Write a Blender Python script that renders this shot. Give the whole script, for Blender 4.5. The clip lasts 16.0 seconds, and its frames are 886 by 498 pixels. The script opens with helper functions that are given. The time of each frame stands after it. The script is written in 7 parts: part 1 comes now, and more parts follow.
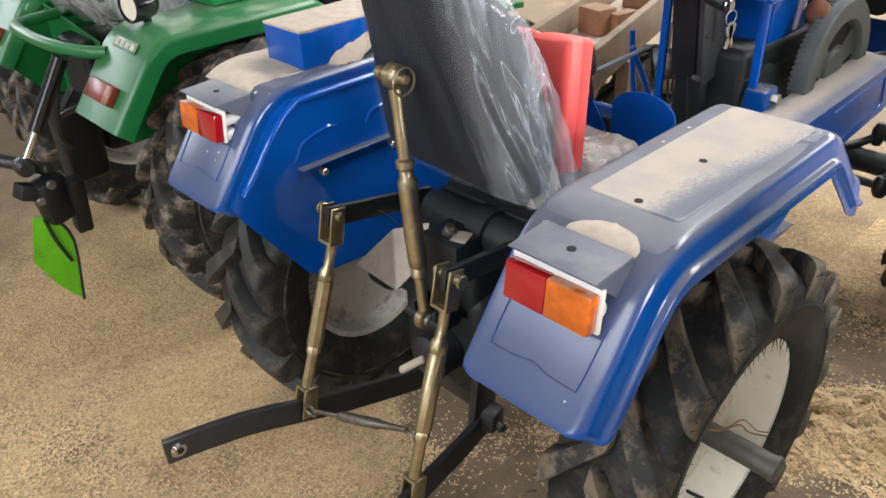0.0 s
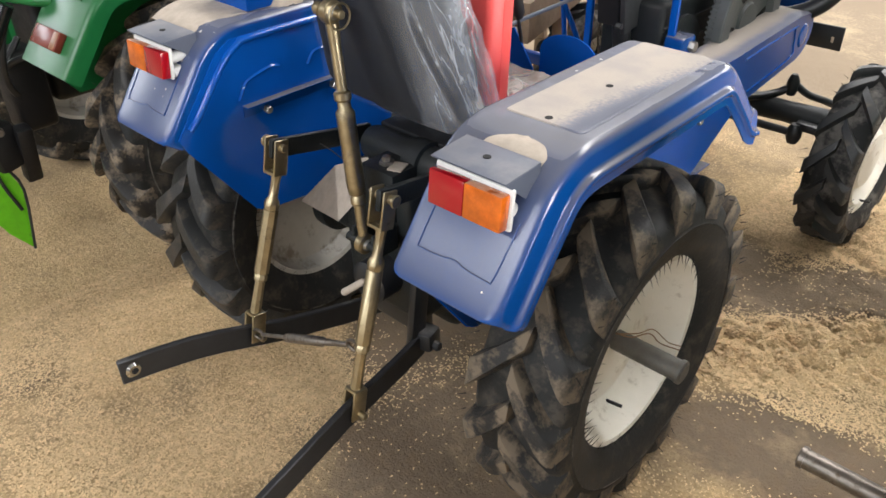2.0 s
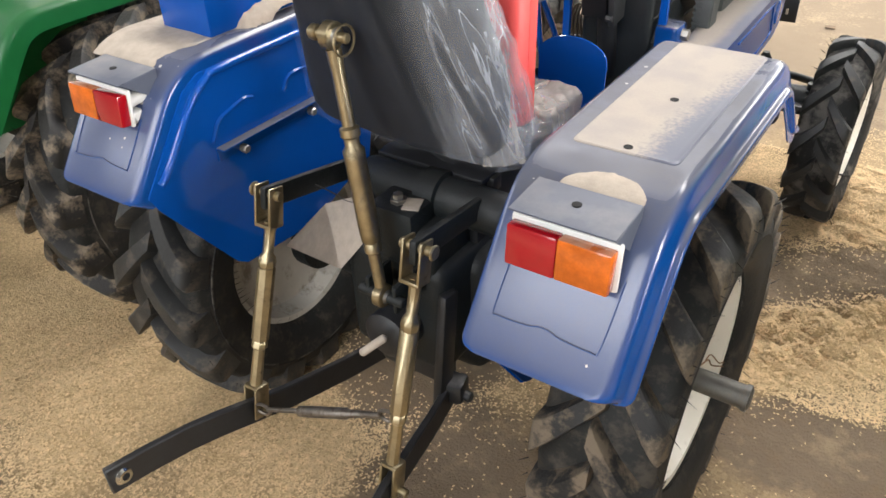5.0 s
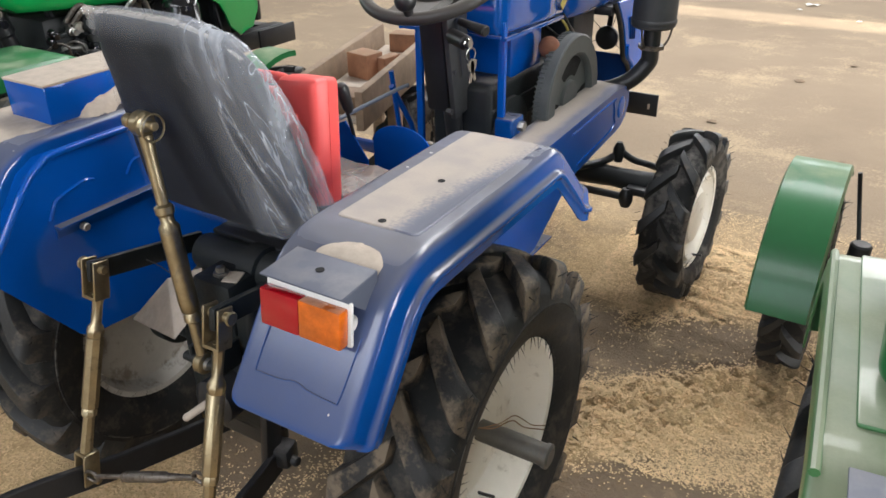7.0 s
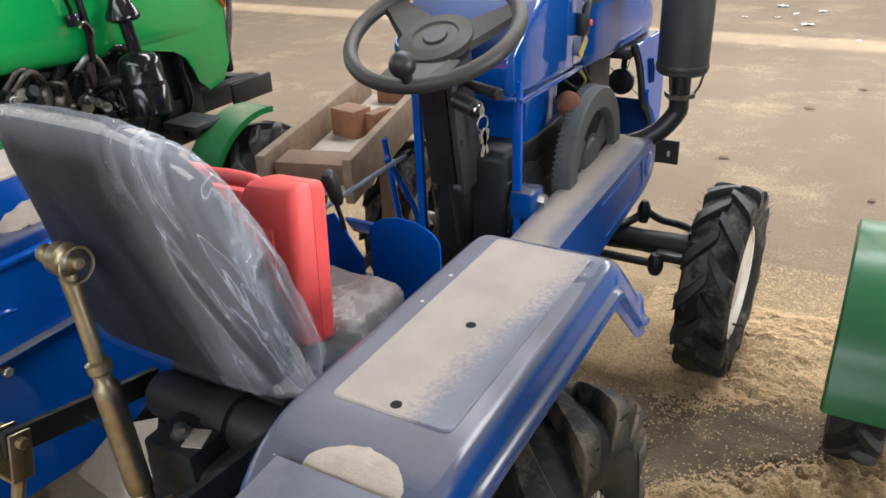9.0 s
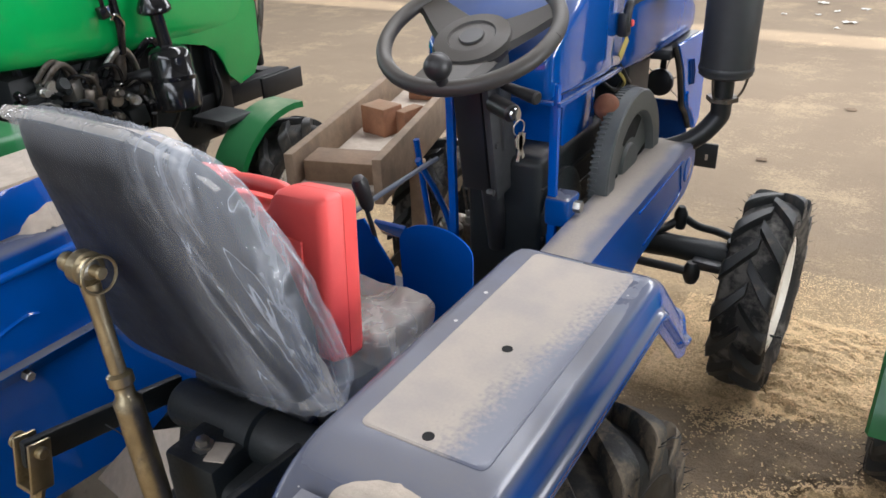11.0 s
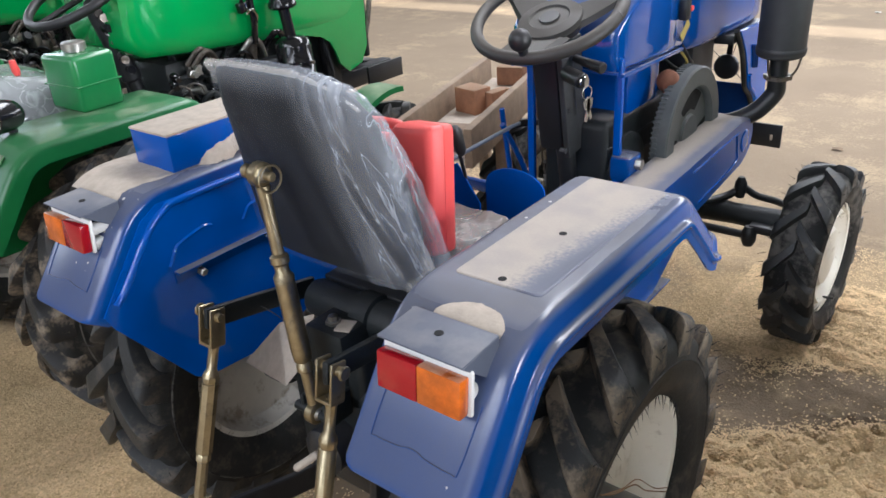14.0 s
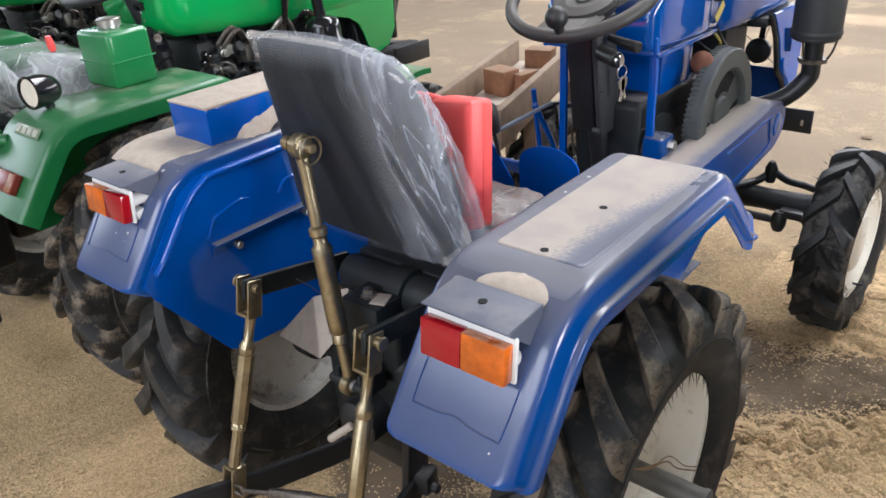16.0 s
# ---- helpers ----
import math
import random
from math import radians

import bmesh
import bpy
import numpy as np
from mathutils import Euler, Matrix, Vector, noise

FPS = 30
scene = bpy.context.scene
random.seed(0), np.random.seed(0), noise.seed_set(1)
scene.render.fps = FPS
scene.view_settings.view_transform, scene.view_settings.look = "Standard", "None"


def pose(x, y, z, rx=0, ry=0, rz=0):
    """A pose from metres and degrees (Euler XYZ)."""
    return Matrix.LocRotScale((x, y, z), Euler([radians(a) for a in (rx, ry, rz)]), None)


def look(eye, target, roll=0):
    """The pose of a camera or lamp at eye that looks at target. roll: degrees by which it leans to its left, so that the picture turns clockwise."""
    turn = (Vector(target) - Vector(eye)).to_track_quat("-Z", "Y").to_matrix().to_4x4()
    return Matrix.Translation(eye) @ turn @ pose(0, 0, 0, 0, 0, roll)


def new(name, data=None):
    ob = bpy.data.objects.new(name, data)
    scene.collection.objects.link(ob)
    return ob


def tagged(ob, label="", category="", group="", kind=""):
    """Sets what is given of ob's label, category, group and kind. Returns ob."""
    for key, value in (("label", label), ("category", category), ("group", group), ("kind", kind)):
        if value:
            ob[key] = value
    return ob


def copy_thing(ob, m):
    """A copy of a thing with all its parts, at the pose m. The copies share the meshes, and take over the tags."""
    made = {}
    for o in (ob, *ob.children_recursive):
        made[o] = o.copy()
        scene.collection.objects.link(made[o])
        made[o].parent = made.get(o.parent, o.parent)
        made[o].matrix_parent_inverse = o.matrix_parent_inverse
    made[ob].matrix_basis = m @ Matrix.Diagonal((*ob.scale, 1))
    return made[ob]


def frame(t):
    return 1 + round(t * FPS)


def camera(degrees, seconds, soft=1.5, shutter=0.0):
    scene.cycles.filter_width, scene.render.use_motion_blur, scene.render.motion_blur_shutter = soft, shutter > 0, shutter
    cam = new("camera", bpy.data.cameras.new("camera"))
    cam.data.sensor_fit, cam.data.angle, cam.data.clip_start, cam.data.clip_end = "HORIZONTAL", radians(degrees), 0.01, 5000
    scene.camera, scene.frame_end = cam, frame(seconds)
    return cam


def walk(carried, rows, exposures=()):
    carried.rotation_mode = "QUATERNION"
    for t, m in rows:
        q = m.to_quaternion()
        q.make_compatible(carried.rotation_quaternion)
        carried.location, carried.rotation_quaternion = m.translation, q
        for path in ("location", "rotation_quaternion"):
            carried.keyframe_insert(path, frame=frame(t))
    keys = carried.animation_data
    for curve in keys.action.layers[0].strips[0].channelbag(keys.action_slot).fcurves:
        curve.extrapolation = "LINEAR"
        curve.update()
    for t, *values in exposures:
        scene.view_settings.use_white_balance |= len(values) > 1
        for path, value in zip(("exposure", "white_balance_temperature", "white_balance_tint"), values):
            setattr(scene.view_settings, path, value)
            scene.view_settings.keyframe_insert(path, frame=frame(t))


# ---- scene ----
cam = camera(59.8, 16.0, soft=1.6)
PATH = [
    (0, (0.944, -0.688, 1.455), (-0.304, 0.469, 0.405), -2.5),
    (0.5, (0.908, -0.768, 1.446), (-0.256, 0.455, 0.375), -3.5),
    (1, (0.931, -0.799, 1.447), (-0.202, 0.449, 0.37), -3.3),
    (1.5, (1.029, -0.781, 1.451), (-0.108, 0.462, 0.373), -2.1),
    (2, (1.078, -0.767, 1.435), (-0.066, 0.444, 0.327), -1.0),
    (2.5, (0.987, -0.768, 1.432), (-0.139, 0.439, 0.303), -2.0),
    (3, (0.878, -0.782, 1.427), (-0.173, 0.488, 0.295), -2.2),
    (3.2, (0.849, -0.778, 1.42), (-0.158, 0.523, 0.283), -1.4),
    (5.3, (0.763, -0.731, 1.426), (-0.16, 0.626, 0.282), -3.0),
    (5.5, (0.799, -0.777, 1.437), (-0.093, 0.623, 0.322), -2.9),
    (6, (0.869, -0.793, 1.444), (0.033, 0.686, 0.388), -2.2),
    (6.5, (0.978, -0.739, 1.445), (0.14, 0.777, 0.445), -0.9),
    (7, (1.06, -0.685, 1.455), (0.142, 0.812, 0.499), -0.8),
    (7.5, (1.083, -0.634, 1.456), (0.092, 0.832, 0.525), -2.0),
    (8, (0.989, -0.553, 1.455), (0.001, 0.928, 0.544), -3.3),
    (8.5, (0.867, -0.47, 1.451), (-0.057, 1.056, 0.548), -3.3),
    (9, (0.823, -0.387, 1.454), (-0.079, 1.151, 0.549), -2.6),
    (9.2, (0.811, -0.34, 1.473), (-0.099, 1.192, 0.565), -2.1),
    (11.3, (0.783, -0.346, 1.459), (-0.187, 1.143, 0.542), -2.7),
    (11.5, (0.803, -0.41, 1.463), (-0.183, 1.078, 0.561), -2.9),
    (12, (0.884, -0.495, 1.469), (-0.14, 0.987, 0.602), -2.9),
    (12.5, (1.022, -0.543, 1.469), (-0.047, 0.914, 0.614), -2.2),
    (13, (1.118, -0.575, 1.469), (0.007, 0.833, 0.584), -1.8),
    (13.5, (1.098, -0.594, 1.468), (-0.053, 0.767, 0.561), -2.6),
    (14, (0.992, -0.642, 1.475), (-0.149, 0.736, 0.581), -4.1),
    (14.5, (0.94, -0.679, 1.46), (-0.176, 0.722, 0.57), -3.2),
    (15, (1.015, -0.711, 1.46), (-0.127, 0.655, 0.549), -1.7),
    (15.5, (1.056, -0.727, 1.462), (-0.148, 0.576, 0.539), -2.3),
    (16, (0.973, -0.681, 1.457), (-0.193, 0.66, 0.54), -3.9),
]
walk(cam, [(t, look(eye, target, roll)) for t, eye, target, roll in PATH],
     exposures=[(0, 0.62, 6450, 11), (3, 0.65, 6550, 11), (5.5, 0.72, 6600, 11), (6.3, 0.49, 6480, 11), (7, 0.35, 6350, 11), (8.5, 0.28, 6250, 12), (12.5, 0.28, 6050, 12), (14.5, 0.41, 5950, 12), (15.5, 0.41, 6050, 13), (16, 0.47, 6050, 13)])

# ---- light and hall daylight ----
world = bpy.data.worlds.new("hall_sky")
scene.world = world
world.use_nodes = True
_wn = world.node_tree.nodes
_sky = _wn.new("ShaderNodeTexSky")
_sky.sky_type = "NISHITA"
_sky.sun_disc = False
SUN_UP, SUN_ROT = radians(38), radians(-12)
_sky.sun_elevation, _sky.sun_rotation = SUN_UP, SUN_ROT
_wn["Background"].inputs["Strength"].default_value = 0.10
world.node_tree.links.new(_sky.outputs["Color"], _wn["Background"].inputs["Color"])

sun_data = bpy.data.lights.new("sun", "SUN")
sun_data.energy, sun_data.angle, sun_data.color = 5.0, radians(0.6), (1.0, 0.88, 0.68)
sun = new("sun", sun_data)
sun.matrix_world = look((math.sin(SUN_ROT) * 20 * math.cos(SUN_UP), 20 * math.cos(SUN_ROT) * math.cos(SUN_UP), 20 * math.sin(SUN_UP)), (0, 0, 0))


def daylight(name, place, target, sx, sy, watts, color=(1.0, 0.97, 0.93)):
    """Sky light that enters by an opening."""
    d = bpy.data.lights.new(name, "AREA")
    d.shape, d.size, d.size_y, d.energy, d.color = "RECTANGLE", sx, sy, watts, color
    ob = new(name, d)
    ob.matrix_world = look(place, target)
    return ob


daylight("roof_light_front", (0.5, 4.6, 5.9), (0.5, 4.6, 0), 9.0, 1.6, 600, (1.0, 0.985, 0.96))
daylight("roof_light_rear", (0.5, -6.7, 5.9), (0.5, -6.7, 0), 9.0, 1.6, 330, (0.97, 0.985, 1.0))
daylight("gate_light_side", (9.6, 1.0, 2.2), (0, 1.0, 0.6), 4.2, 3.2, 680, (1.0, 0.985, 0.96))
daylight("gate_light_rear", (1.0, -7.6, 2.2), (1.0, 0, 0.6), 3.2, 3.0, 110, (0.97, 0.985, 1.0))
daylight("eaves_light_rear", (-1.5, -7.75, 5.62), (-1.5, 0, 1.6), 21.0, 0.5, 230, (0.97, 0.985, 1.0))
# fill added to brighten the left side; no such window is known
daylight("window_light_left", (-12.9, 0.0, 4.0), (0, 0.0, 0.2), 11.6, 1.9, 330, (0.94, 0.97, 1.0))
daylight("window_light_front", (-0.5, 12.7, 3.1), (-0.5, 0, 0.6), 15.0, 1.6, 520, (1.0, 0.985, 0.96))
scene.view_settings.exposure = 0.0


# ---- materials ----
def mat(name, color, rough=0.5, metal=0.0, vary=0.0, scale=8.0, bump=0.0, bump_scale=60.0, spec=0.5, coat=0.0,
        dust=0.0, dust_color=(0.47, 0.435, 0.40), dust_scale=7.0, veil=0.10, veil_color=(0.235, 0.215, 0.21), dirt=0.0, dirt_color=(0.16, 0.11, 0.06), dirt_scale=14.0, per_object=0.0, specks=0.0):
    m = bpy.data.materials.new(name)
    m.use_nodes = True
    nt = m.node_tree
    n, l = nt.nodes, nt.links
    bsdf = n["Principled BSDF"]
    bsdf.inputs["Roughness"].default_value = rough
    bsdf.inputs["Metallic"].default_value = metal
    bsdf.inputs["Specular IOR Level"].default_value = spec
    bsdf.inputs["Coat Weight"].default_value = coat
    bsdf.inputs["Coat Roughness"].default_value = 0.05
    tc = n.new("ShaderNodeTexCoord")
    out = n.new("ShaderNodeRGB")
    out.outputs[0].default_value = (*color, 1)
    col = out.outputs[0]
    rsock = None

    def noise_tex(s, detail=5.0, rgh=0.6, off=0.0):
        t = n.new("ShaderNodeTexNoise")
        t.inputs["Scale"].default_value = s
        t.inputs["Detail"].default_value = detail
        t.inputs["Roughness"].default_value = rgh
        mp = n.new("ShaderNodeMapping")
        mp.inputs["Location"].default_value = (off, off * 1.7, off * 0.6)
        l.new(tc.outputs["Object"], mp.inputs["Vector"])
        l.new(mp.outputs["Vector"], t.inputs["Vector"])
        return t.outputs["Fac"]

    def ramp(sock, a, b, lo=0.0, hi=1.0):
        r = n.new("ShaderNodeMapRange")
        r.inputs["From Min"].default_value, r.inputs["From Max"].default_value = a, b
        r.inputs["To Min"].default_value, r.inputs["To Max"].default_value = lo, hi
        l.new(sock, r.inputs["Value"])
        return r.outputs["Result"]

    def mix(fac, a, b):
        x = n.new("ShaderNodeMix")
        x.data_type = "RGBA"
        if isinstance(fac, float):
            x.inputs["Factor"].default_value = fac
        else:
            l.new(fac, x.inputs["Factor"])
        for s, v in ((x.inputs["A"], a), (x.inputs["B"], b)):
            if isinstance(v, tuple):
                s.default_value = (*v, 1)
            else:
                l.new(v, s)
        return x.outputs["Result"]

    def mul(a, b):
        x = n.new("ShaderNodeMath")
        x.operation = "MULTIPLY"
        for i, v in enumerate((a, b)):
            if isinstance(v, (int, float)):
                x.inputs[i].default_value = v
            else:
                l.new(v, x.inputs[i])
        return x.outputs[0]

    if vary:
        a = ramp(noise_tex(scale), 0.3, 0.7)
        b = ramp(noise_tex(scale * 9, off=3.1), 0.3, 0.7)
        dark = tuple(c * (1 - vary) for c in color)
        light = tuple(min(1, c * (1 + vary)) for c in color)
        col = mix(mul(b, 0.35), mix(a, dark, light), dark)
    if per_object:
        oi = n.new("ShaderNodeObjectInfo")
        hsv = n.new("ShaderNodeHueSaturation")
        l.new(ramp(oi.outputs["Random"], 0, 1, 1 - per_object, 1 + per_object), hsv.inputs["Value"])
        l.new(col, hsv.inputs["Color"])
        col = hsv.outputs["Color"]
    if dirt:
        d = mul(ramp(noise_tex(dirt_scale, 8.0, 0.7, 5.3), 0.62 - 0.25 * dirt, 0.72 - 0.2 * dirt), min(1.0, 0.5 + dirt / 2))
        col = mix(d, col, dirt_color)
        rsock = ramp(d, 0, 1, rough, 0.9)
    if dust:
        g = n.new("ShaderNodeNewGeometry")
        sep = n.new("ShaderNodeSeparateXYZ")
        l.new(g.outputs["Normal"], sep.inputs[0])
        up = ramp(sep.outputs["Z"], 0.24, 0.78)
        flat = ramp(sep.outputs["Z"], 0.90, 0.985)
        big = mul(flat, ramp(noise_tex(dust_scale, 6.0, 0.55, 9.7), 0.62 - 0.5 * dust, 0.95 - 0.45 * dust))
        fine = ramp(noise_tex(260, 3.0, 0.7, 2.2), 0.3, 0.7, 0.72, 1.0)
        soft = mul(up, ramp(noise_tex(6.0, 6.0, 0.6, 4.4), 0.3, 0.7, veil * 0.82, min(1.0, veil * 1.15)))
        thin = mul(soft, ramp(fine, 0.72, 1.0, 0.92, 1.0))
        f = mul(mul(big, 0.9), fine)
        col = mix(f, mix(thin, col, veil_color), dust_color)
        rsock = ramp(f, 0.05, 0.5, 0.0, 0.6)
        rs = n.new("ShaderNodeMath")
        rs.operation = "ADD"
        l.new(rsock, rs.inputs[0])
        l.new(ramp(thin, 0.0, 0.6, rough, rough + 0.07), rs.inputs[1])
        rsock = rs.outputs[0]
        l.new(ramp(f, 0.1, 0.6, coat, 0.0), bsdf.inputs["Coat Weight"])
    if specks:
        vo = n.new("ShaderNodeTexVoronoi")
        vo.inputs["Scale"].default_value = 55.0
        l.new(tc.outputs["Object"], vo.inputs["Vector"])
        sc = n.new("ShaderNodeSeparateColor")
        l.new(vo.outputs["Color"], sc.inputs[0])
        chosen = ramp(sc.outputs[0], 1.0 - specks, 1.0 - specks + 0.01)
        size = n.new("ShaderNodeMath")
        size.operation = "LESS_THAN"
        l.new(vo.outputs["Distance"], size.inputs[0])
        l.new(ramp(sc.outputs[1], 0.0, 1.0, 0.05, 0.20), size.inputs[1])
        col = mix(mul(mul(chosen, size.outputs[0]), 0.85), col, (0.62, 0.60, 0.57))
    l.new(col, bsdf.inputs["Base Color"])
    if rsock is None and rough > 0.12:
        rsock = ramp(noise_tex(scale * 2.3, off=7.7), 0.3, 0.7, rough * 0.85, min(1.0, rough * 1.15))
    if rsock is not None:
        l.new(rsock, bsdf.inputs["Roughness"])
    if bump:
        bp = n.new("ShaderNodeBump")
        bp.inputs["Strength"].default_value = bump
        bp.inputs["Distance"].default_value = 0.004
        l.new(noise_tex(bump_scale, 6.0, 0.65, 1.3), bp.inputs["Height"])
        l.new(bp.outputs["Normal"], bsdf.inputs["Normal"])
    return m


BLUE = mat("blue_paint", (0.002, 0.064, 0.31), 0.14, spec=0.4, vary=0.12, scale=5, bump=0.02, bump_scale=40, dust=0.10, veil=0.22)
BLUE_DUSTY = mat("dusty_blue_paint", (0.002, 0.060, 0.27), 0.12, vary=0.12, scale=5, bump=0.02, bump_scale=35, dust=0.50, dust_color=(0.190, 0.184, 0.192), dust_scale=6.0, veil=0.95, spec=0.5, veil_color=(0.112, 0.113, 0.126), specks=0.11)
BLUE_GUARD = mat("dusty_guard_paint", (0.002, 0.058, 0.28), 0.28, spec=0.25, vary=0.1, scale=5, bump=0.02, bump_scale=35, dust=0.08, dust_color=(0.30, 0.28, 0.26), dust_scale=7.0, veil=0.85, veil_color=(0.165, 0.160, 0.175))


def strip_dust(m, mid, half, color):
    """Settled dust along the middle of a narrow top, thinning softly to its edges."""
    n, l = m.node_tree.nodes, m.node_tree.links
    bsdf = n["Principled BSDF"]
    under = bsdf.inputs["Base Color"].links[0].from_socket
    tc, geo = n.new("ShaderNodeTexCoord"), n.new("ShaderNodeNewGeometry")
    sep, nrm = n.new("ShaderNodeSeparateXYZ"), n.new("ShaderNodeSeparateXYZ")
    l.new(tc.outputs["Object"], sep.inputs[0])
    l.new(geo.outputs["Normal"], nrm.inputs[0])

    def op(kind, a, b):
        x = n.new("ShaderNodeMath")
        x.operation = kind
        for i, q in enumerate((a, b)):
            if isinstance(q, float):
                x.inputs[i].default_value = q
            else:
                l.new(q, x.inputs[i])
        return x.outputs[0]

    def rng(sock, a, b, lo, hi):
        r = n.new("ShaderNodeMapRange")
        r.interpolation_type = "SMOOTHSTEP"
        r.inputs["From Min"].default_value, r.inputs["From Max"].default_value = a, b
        r.inputs["To Min"].default_value, r.inputs["To Max"].default_value = lo, hi
        l.new(sock, r.inputs["Value"])
        return r.outputs["Result"]

    def tex(s, d):
        t = n.new("ShaderNodeTexNoise")
        t.inputs["Scale"].default_value, t.inputs["Detail"].default_value = s, d
        l.new(tc.outputs["Object"], t.inputs["Vector"])
        return t.outputs["Fac"]
    away = op("ABSOLUTE", op("SUBTRACT", sep.outputs["X"], mid), 0.0)
    wander = op("MULTIPLY", op("SUBTRACT", tex(11.0, 4.0), 0.5), half * 1.1)
    f = rng(op("ADD", away, wander), half * 0.35, half * 1.25, 0.95, 0.0)
    f = op("MULTIPLY", f, rng(nrm.outputs["Z"], 0.8, 0.97, 0.0, 1.0))
    f = op("MULTIPLY", f, rng(tex(230.0, 3.0), 0.3, 0.7, 0.80, 1.0))
    x = n.new("ShaderNodeMix")
    x.data_type = "RGBA"
    l.new(f, x.inputs["Factor"])
    l.new(under, x.inputs["A"])
    x.inputs["B"].default_value = (*color, 1)
    l.new(x.outputs["Result"], bsdf.inputs["Base Color"])
    rough = bsdf.inputs["Roughness"].links[0].from_socket
    l.new(op("MAXIMUM", rough, op("MULTIPLY", f, 0.9)), bsdf.inputs["Roughness"])
    return m


strip_dust(BLUE_GUARD, 0.238, 0.042, (0.40, 0.345, 0.29))
BLUE_SIDE = mat("blue_gloss_paint", (0.002, 0.080, 0.40), 0.09, vary=0.1, scale=4, spec=0.4, bump=0.02, bump_scale=30)

# matt dark blue with wheel-well shade in its colour, plus some grime
DARK_BLUE = mat("grimy_blue_underside", (0.003, 0.032, 0.14), 0.7, spec=0.15, vary=0.25, scale=9, dirt=0.35, dirt_color=(0.035, 0.032, 0.03), dirt_scale=9)
BLUE_TANK = mat("tank_gloss_paint", (0.002, 0.072, 0.34), 0.08, spec=0.5, coat=0.7, vary=0.1, scale=4, bump=0.02, bump_scale=25, dust=0.35, dust_color=(0.40, 0.40, 0.42), dust_scale=6.0, veil=0.5, veil_color=(0.22, 0.23, 0.27))


def panel_material():
    """Blue paint under a sheet of beige dust that is rubbed thin at the outer rear corner."""
    m = mat("blue_dusty_panel", (0.10, 0.115, 0.17), 0.30, vary=0.1, scale=5)
    n, l = m.node_tree.nodes, m.node_tree.links
    bsdf = n["Principled BSDF"]
    under = bsdf.inputs["Base Color"].links[0].from_socket
    tc = n.new("ShaderNodeTexCoord")
    sep = n.new("ShaderNodeSeparateXYZ")
    l.new(tc.outputs["Object"], sep.inputs[0])

    def op(kind, a, b=0.0, c=0.0):
        x = n.new("ShaderNodeMath")
        x.operation = kind
        for i, q in enumerate((a, b, c)):
            if isinstance(q, float):
                x.inputs[i].default_value = q
            else:
                l.new(q, x.inputs[i])
        return x.outputs[0]

    def tex(s, d):
        t = n.new("ShaderNodeTexNoise")
        t.inputs["Scale"].default_value, t.inputs["Detail"].default_value = s, d
        l.new(tc.outputs["Object"], t.inputs["Vector"])
        return t.outputs["Fac"]
    across = op("ABSOLUTE", sep.outputs["X"])
    f = op("MULTIPLY_ADD", sep.outputs["Y"], 4.4, 14.9)
    f = op("ADD", f, op("MULTIPLY", across, -33.0))
    f = op("ADD", f, op("MULTIPLY_ADD", tex(10.0, 5.0), 1.8, -0.9))
    f = op("ADD", f, op("MULTIPLY_ADD", tex(150.0, 3.0), 2.2, -1.1))
    r = n.new("ShaderNodeMapRange")
    r.interpolation_type = "SMOOTHSTEP"
    r.inputs["From Min"].default_value, r.inputs["From Max"].default_value = -0.8, 0.9
    r.inputs["To Min"].default_value, r.inputs["To Max"].default_value = 0.10, 0.97
    l.new(f, r.inputs["Value"])
    fac = op("MULTIPLY", r.outputs[0], op("MULTIPLY_ADD", tex(240.0, 3.0), 0.22, 0.86))
    patch = n.new("ShaderNodeMapRange")
    patch.inputs["From Min"].default_value, patch.inputs["From Max"].default_value = 0.34, 0.58
    patch.inputs["To Min"].default_value, patch.inputs["To Max"].default_value = 0.80, 1.0
    l.new(tex(16.0, 7.0), patch.inputs["Value"])
    fac = op("MULTIPLY", fac, patch.outputs[0])
    x = n.new("ShaderNodeMix")
    x.data_type = "RGBA"
    l.new(fac, x.inputs["Factor"])
    l.new(under, x.inputs["A"])
    x.inputs["B"].default_value = (0.43, 0.375, 0.318, 1)
    l.new(x.outputs["Result"], bsdf.inputs["Base Color"])
    l.new(op("MULTIPLY_ADD", fac, 0.6, 0.3), bsdf.inputs["Roughness"])
    return m


BLUE_DEEP = panel_material()
GREY_BLUE = mat("grey_blue_sheet", (0.085, 0.098, 0.135), 0.5, vary=0.12, scale=12, dust=0.2)
GREEN = mat("green_paint", (0.011, 0.138, 0.038), 0.30, spec=0.35, vary=0.12, scale=5, coat=0.08, bump=0.02, bump_scale=35, dust=0.30, dust_color=(0.40, 0.42, 0.30))
GREEN_BRIGHT = mat("bright_green_paint", (0.008, 0.34, 0.075), 0.13, vary=0.08, scale=4, coat=0.7)
GREEN_TANK = mat("oil_tank_green", (0.012, 0.185, 0.050), 0.25, vary=0.12, scale=8, coat=0.3, dust=0.2, dust_color=(0.30, 0.36, 0.26))
GREEN_DUSTY = mat("dusty_green_paint", (0.05, 0.17, 0.06), 0.34, vary=0.12, scale=4, coat=0.3, dust=0.3, dust_color=(0.45, 0.46, 0.36), veil=0.75, veil_color=(0.25, 0.265, 0.185))
LIME = mat("lime_sheet", (0.20, 0.62, 0.02), 0.45, vary=0.15, scale=14, dirt=0.2)
RUBBER = mat("tyre_rubber", (0.019, 0.0195, 0.019), 0.6, vary=0.25, scale=9, bump=0.25, bump_scale=90, spec=0.22, dirt=0.48, dirt_color=(0.075, 0.064, 0.052), dirt_scale=22)
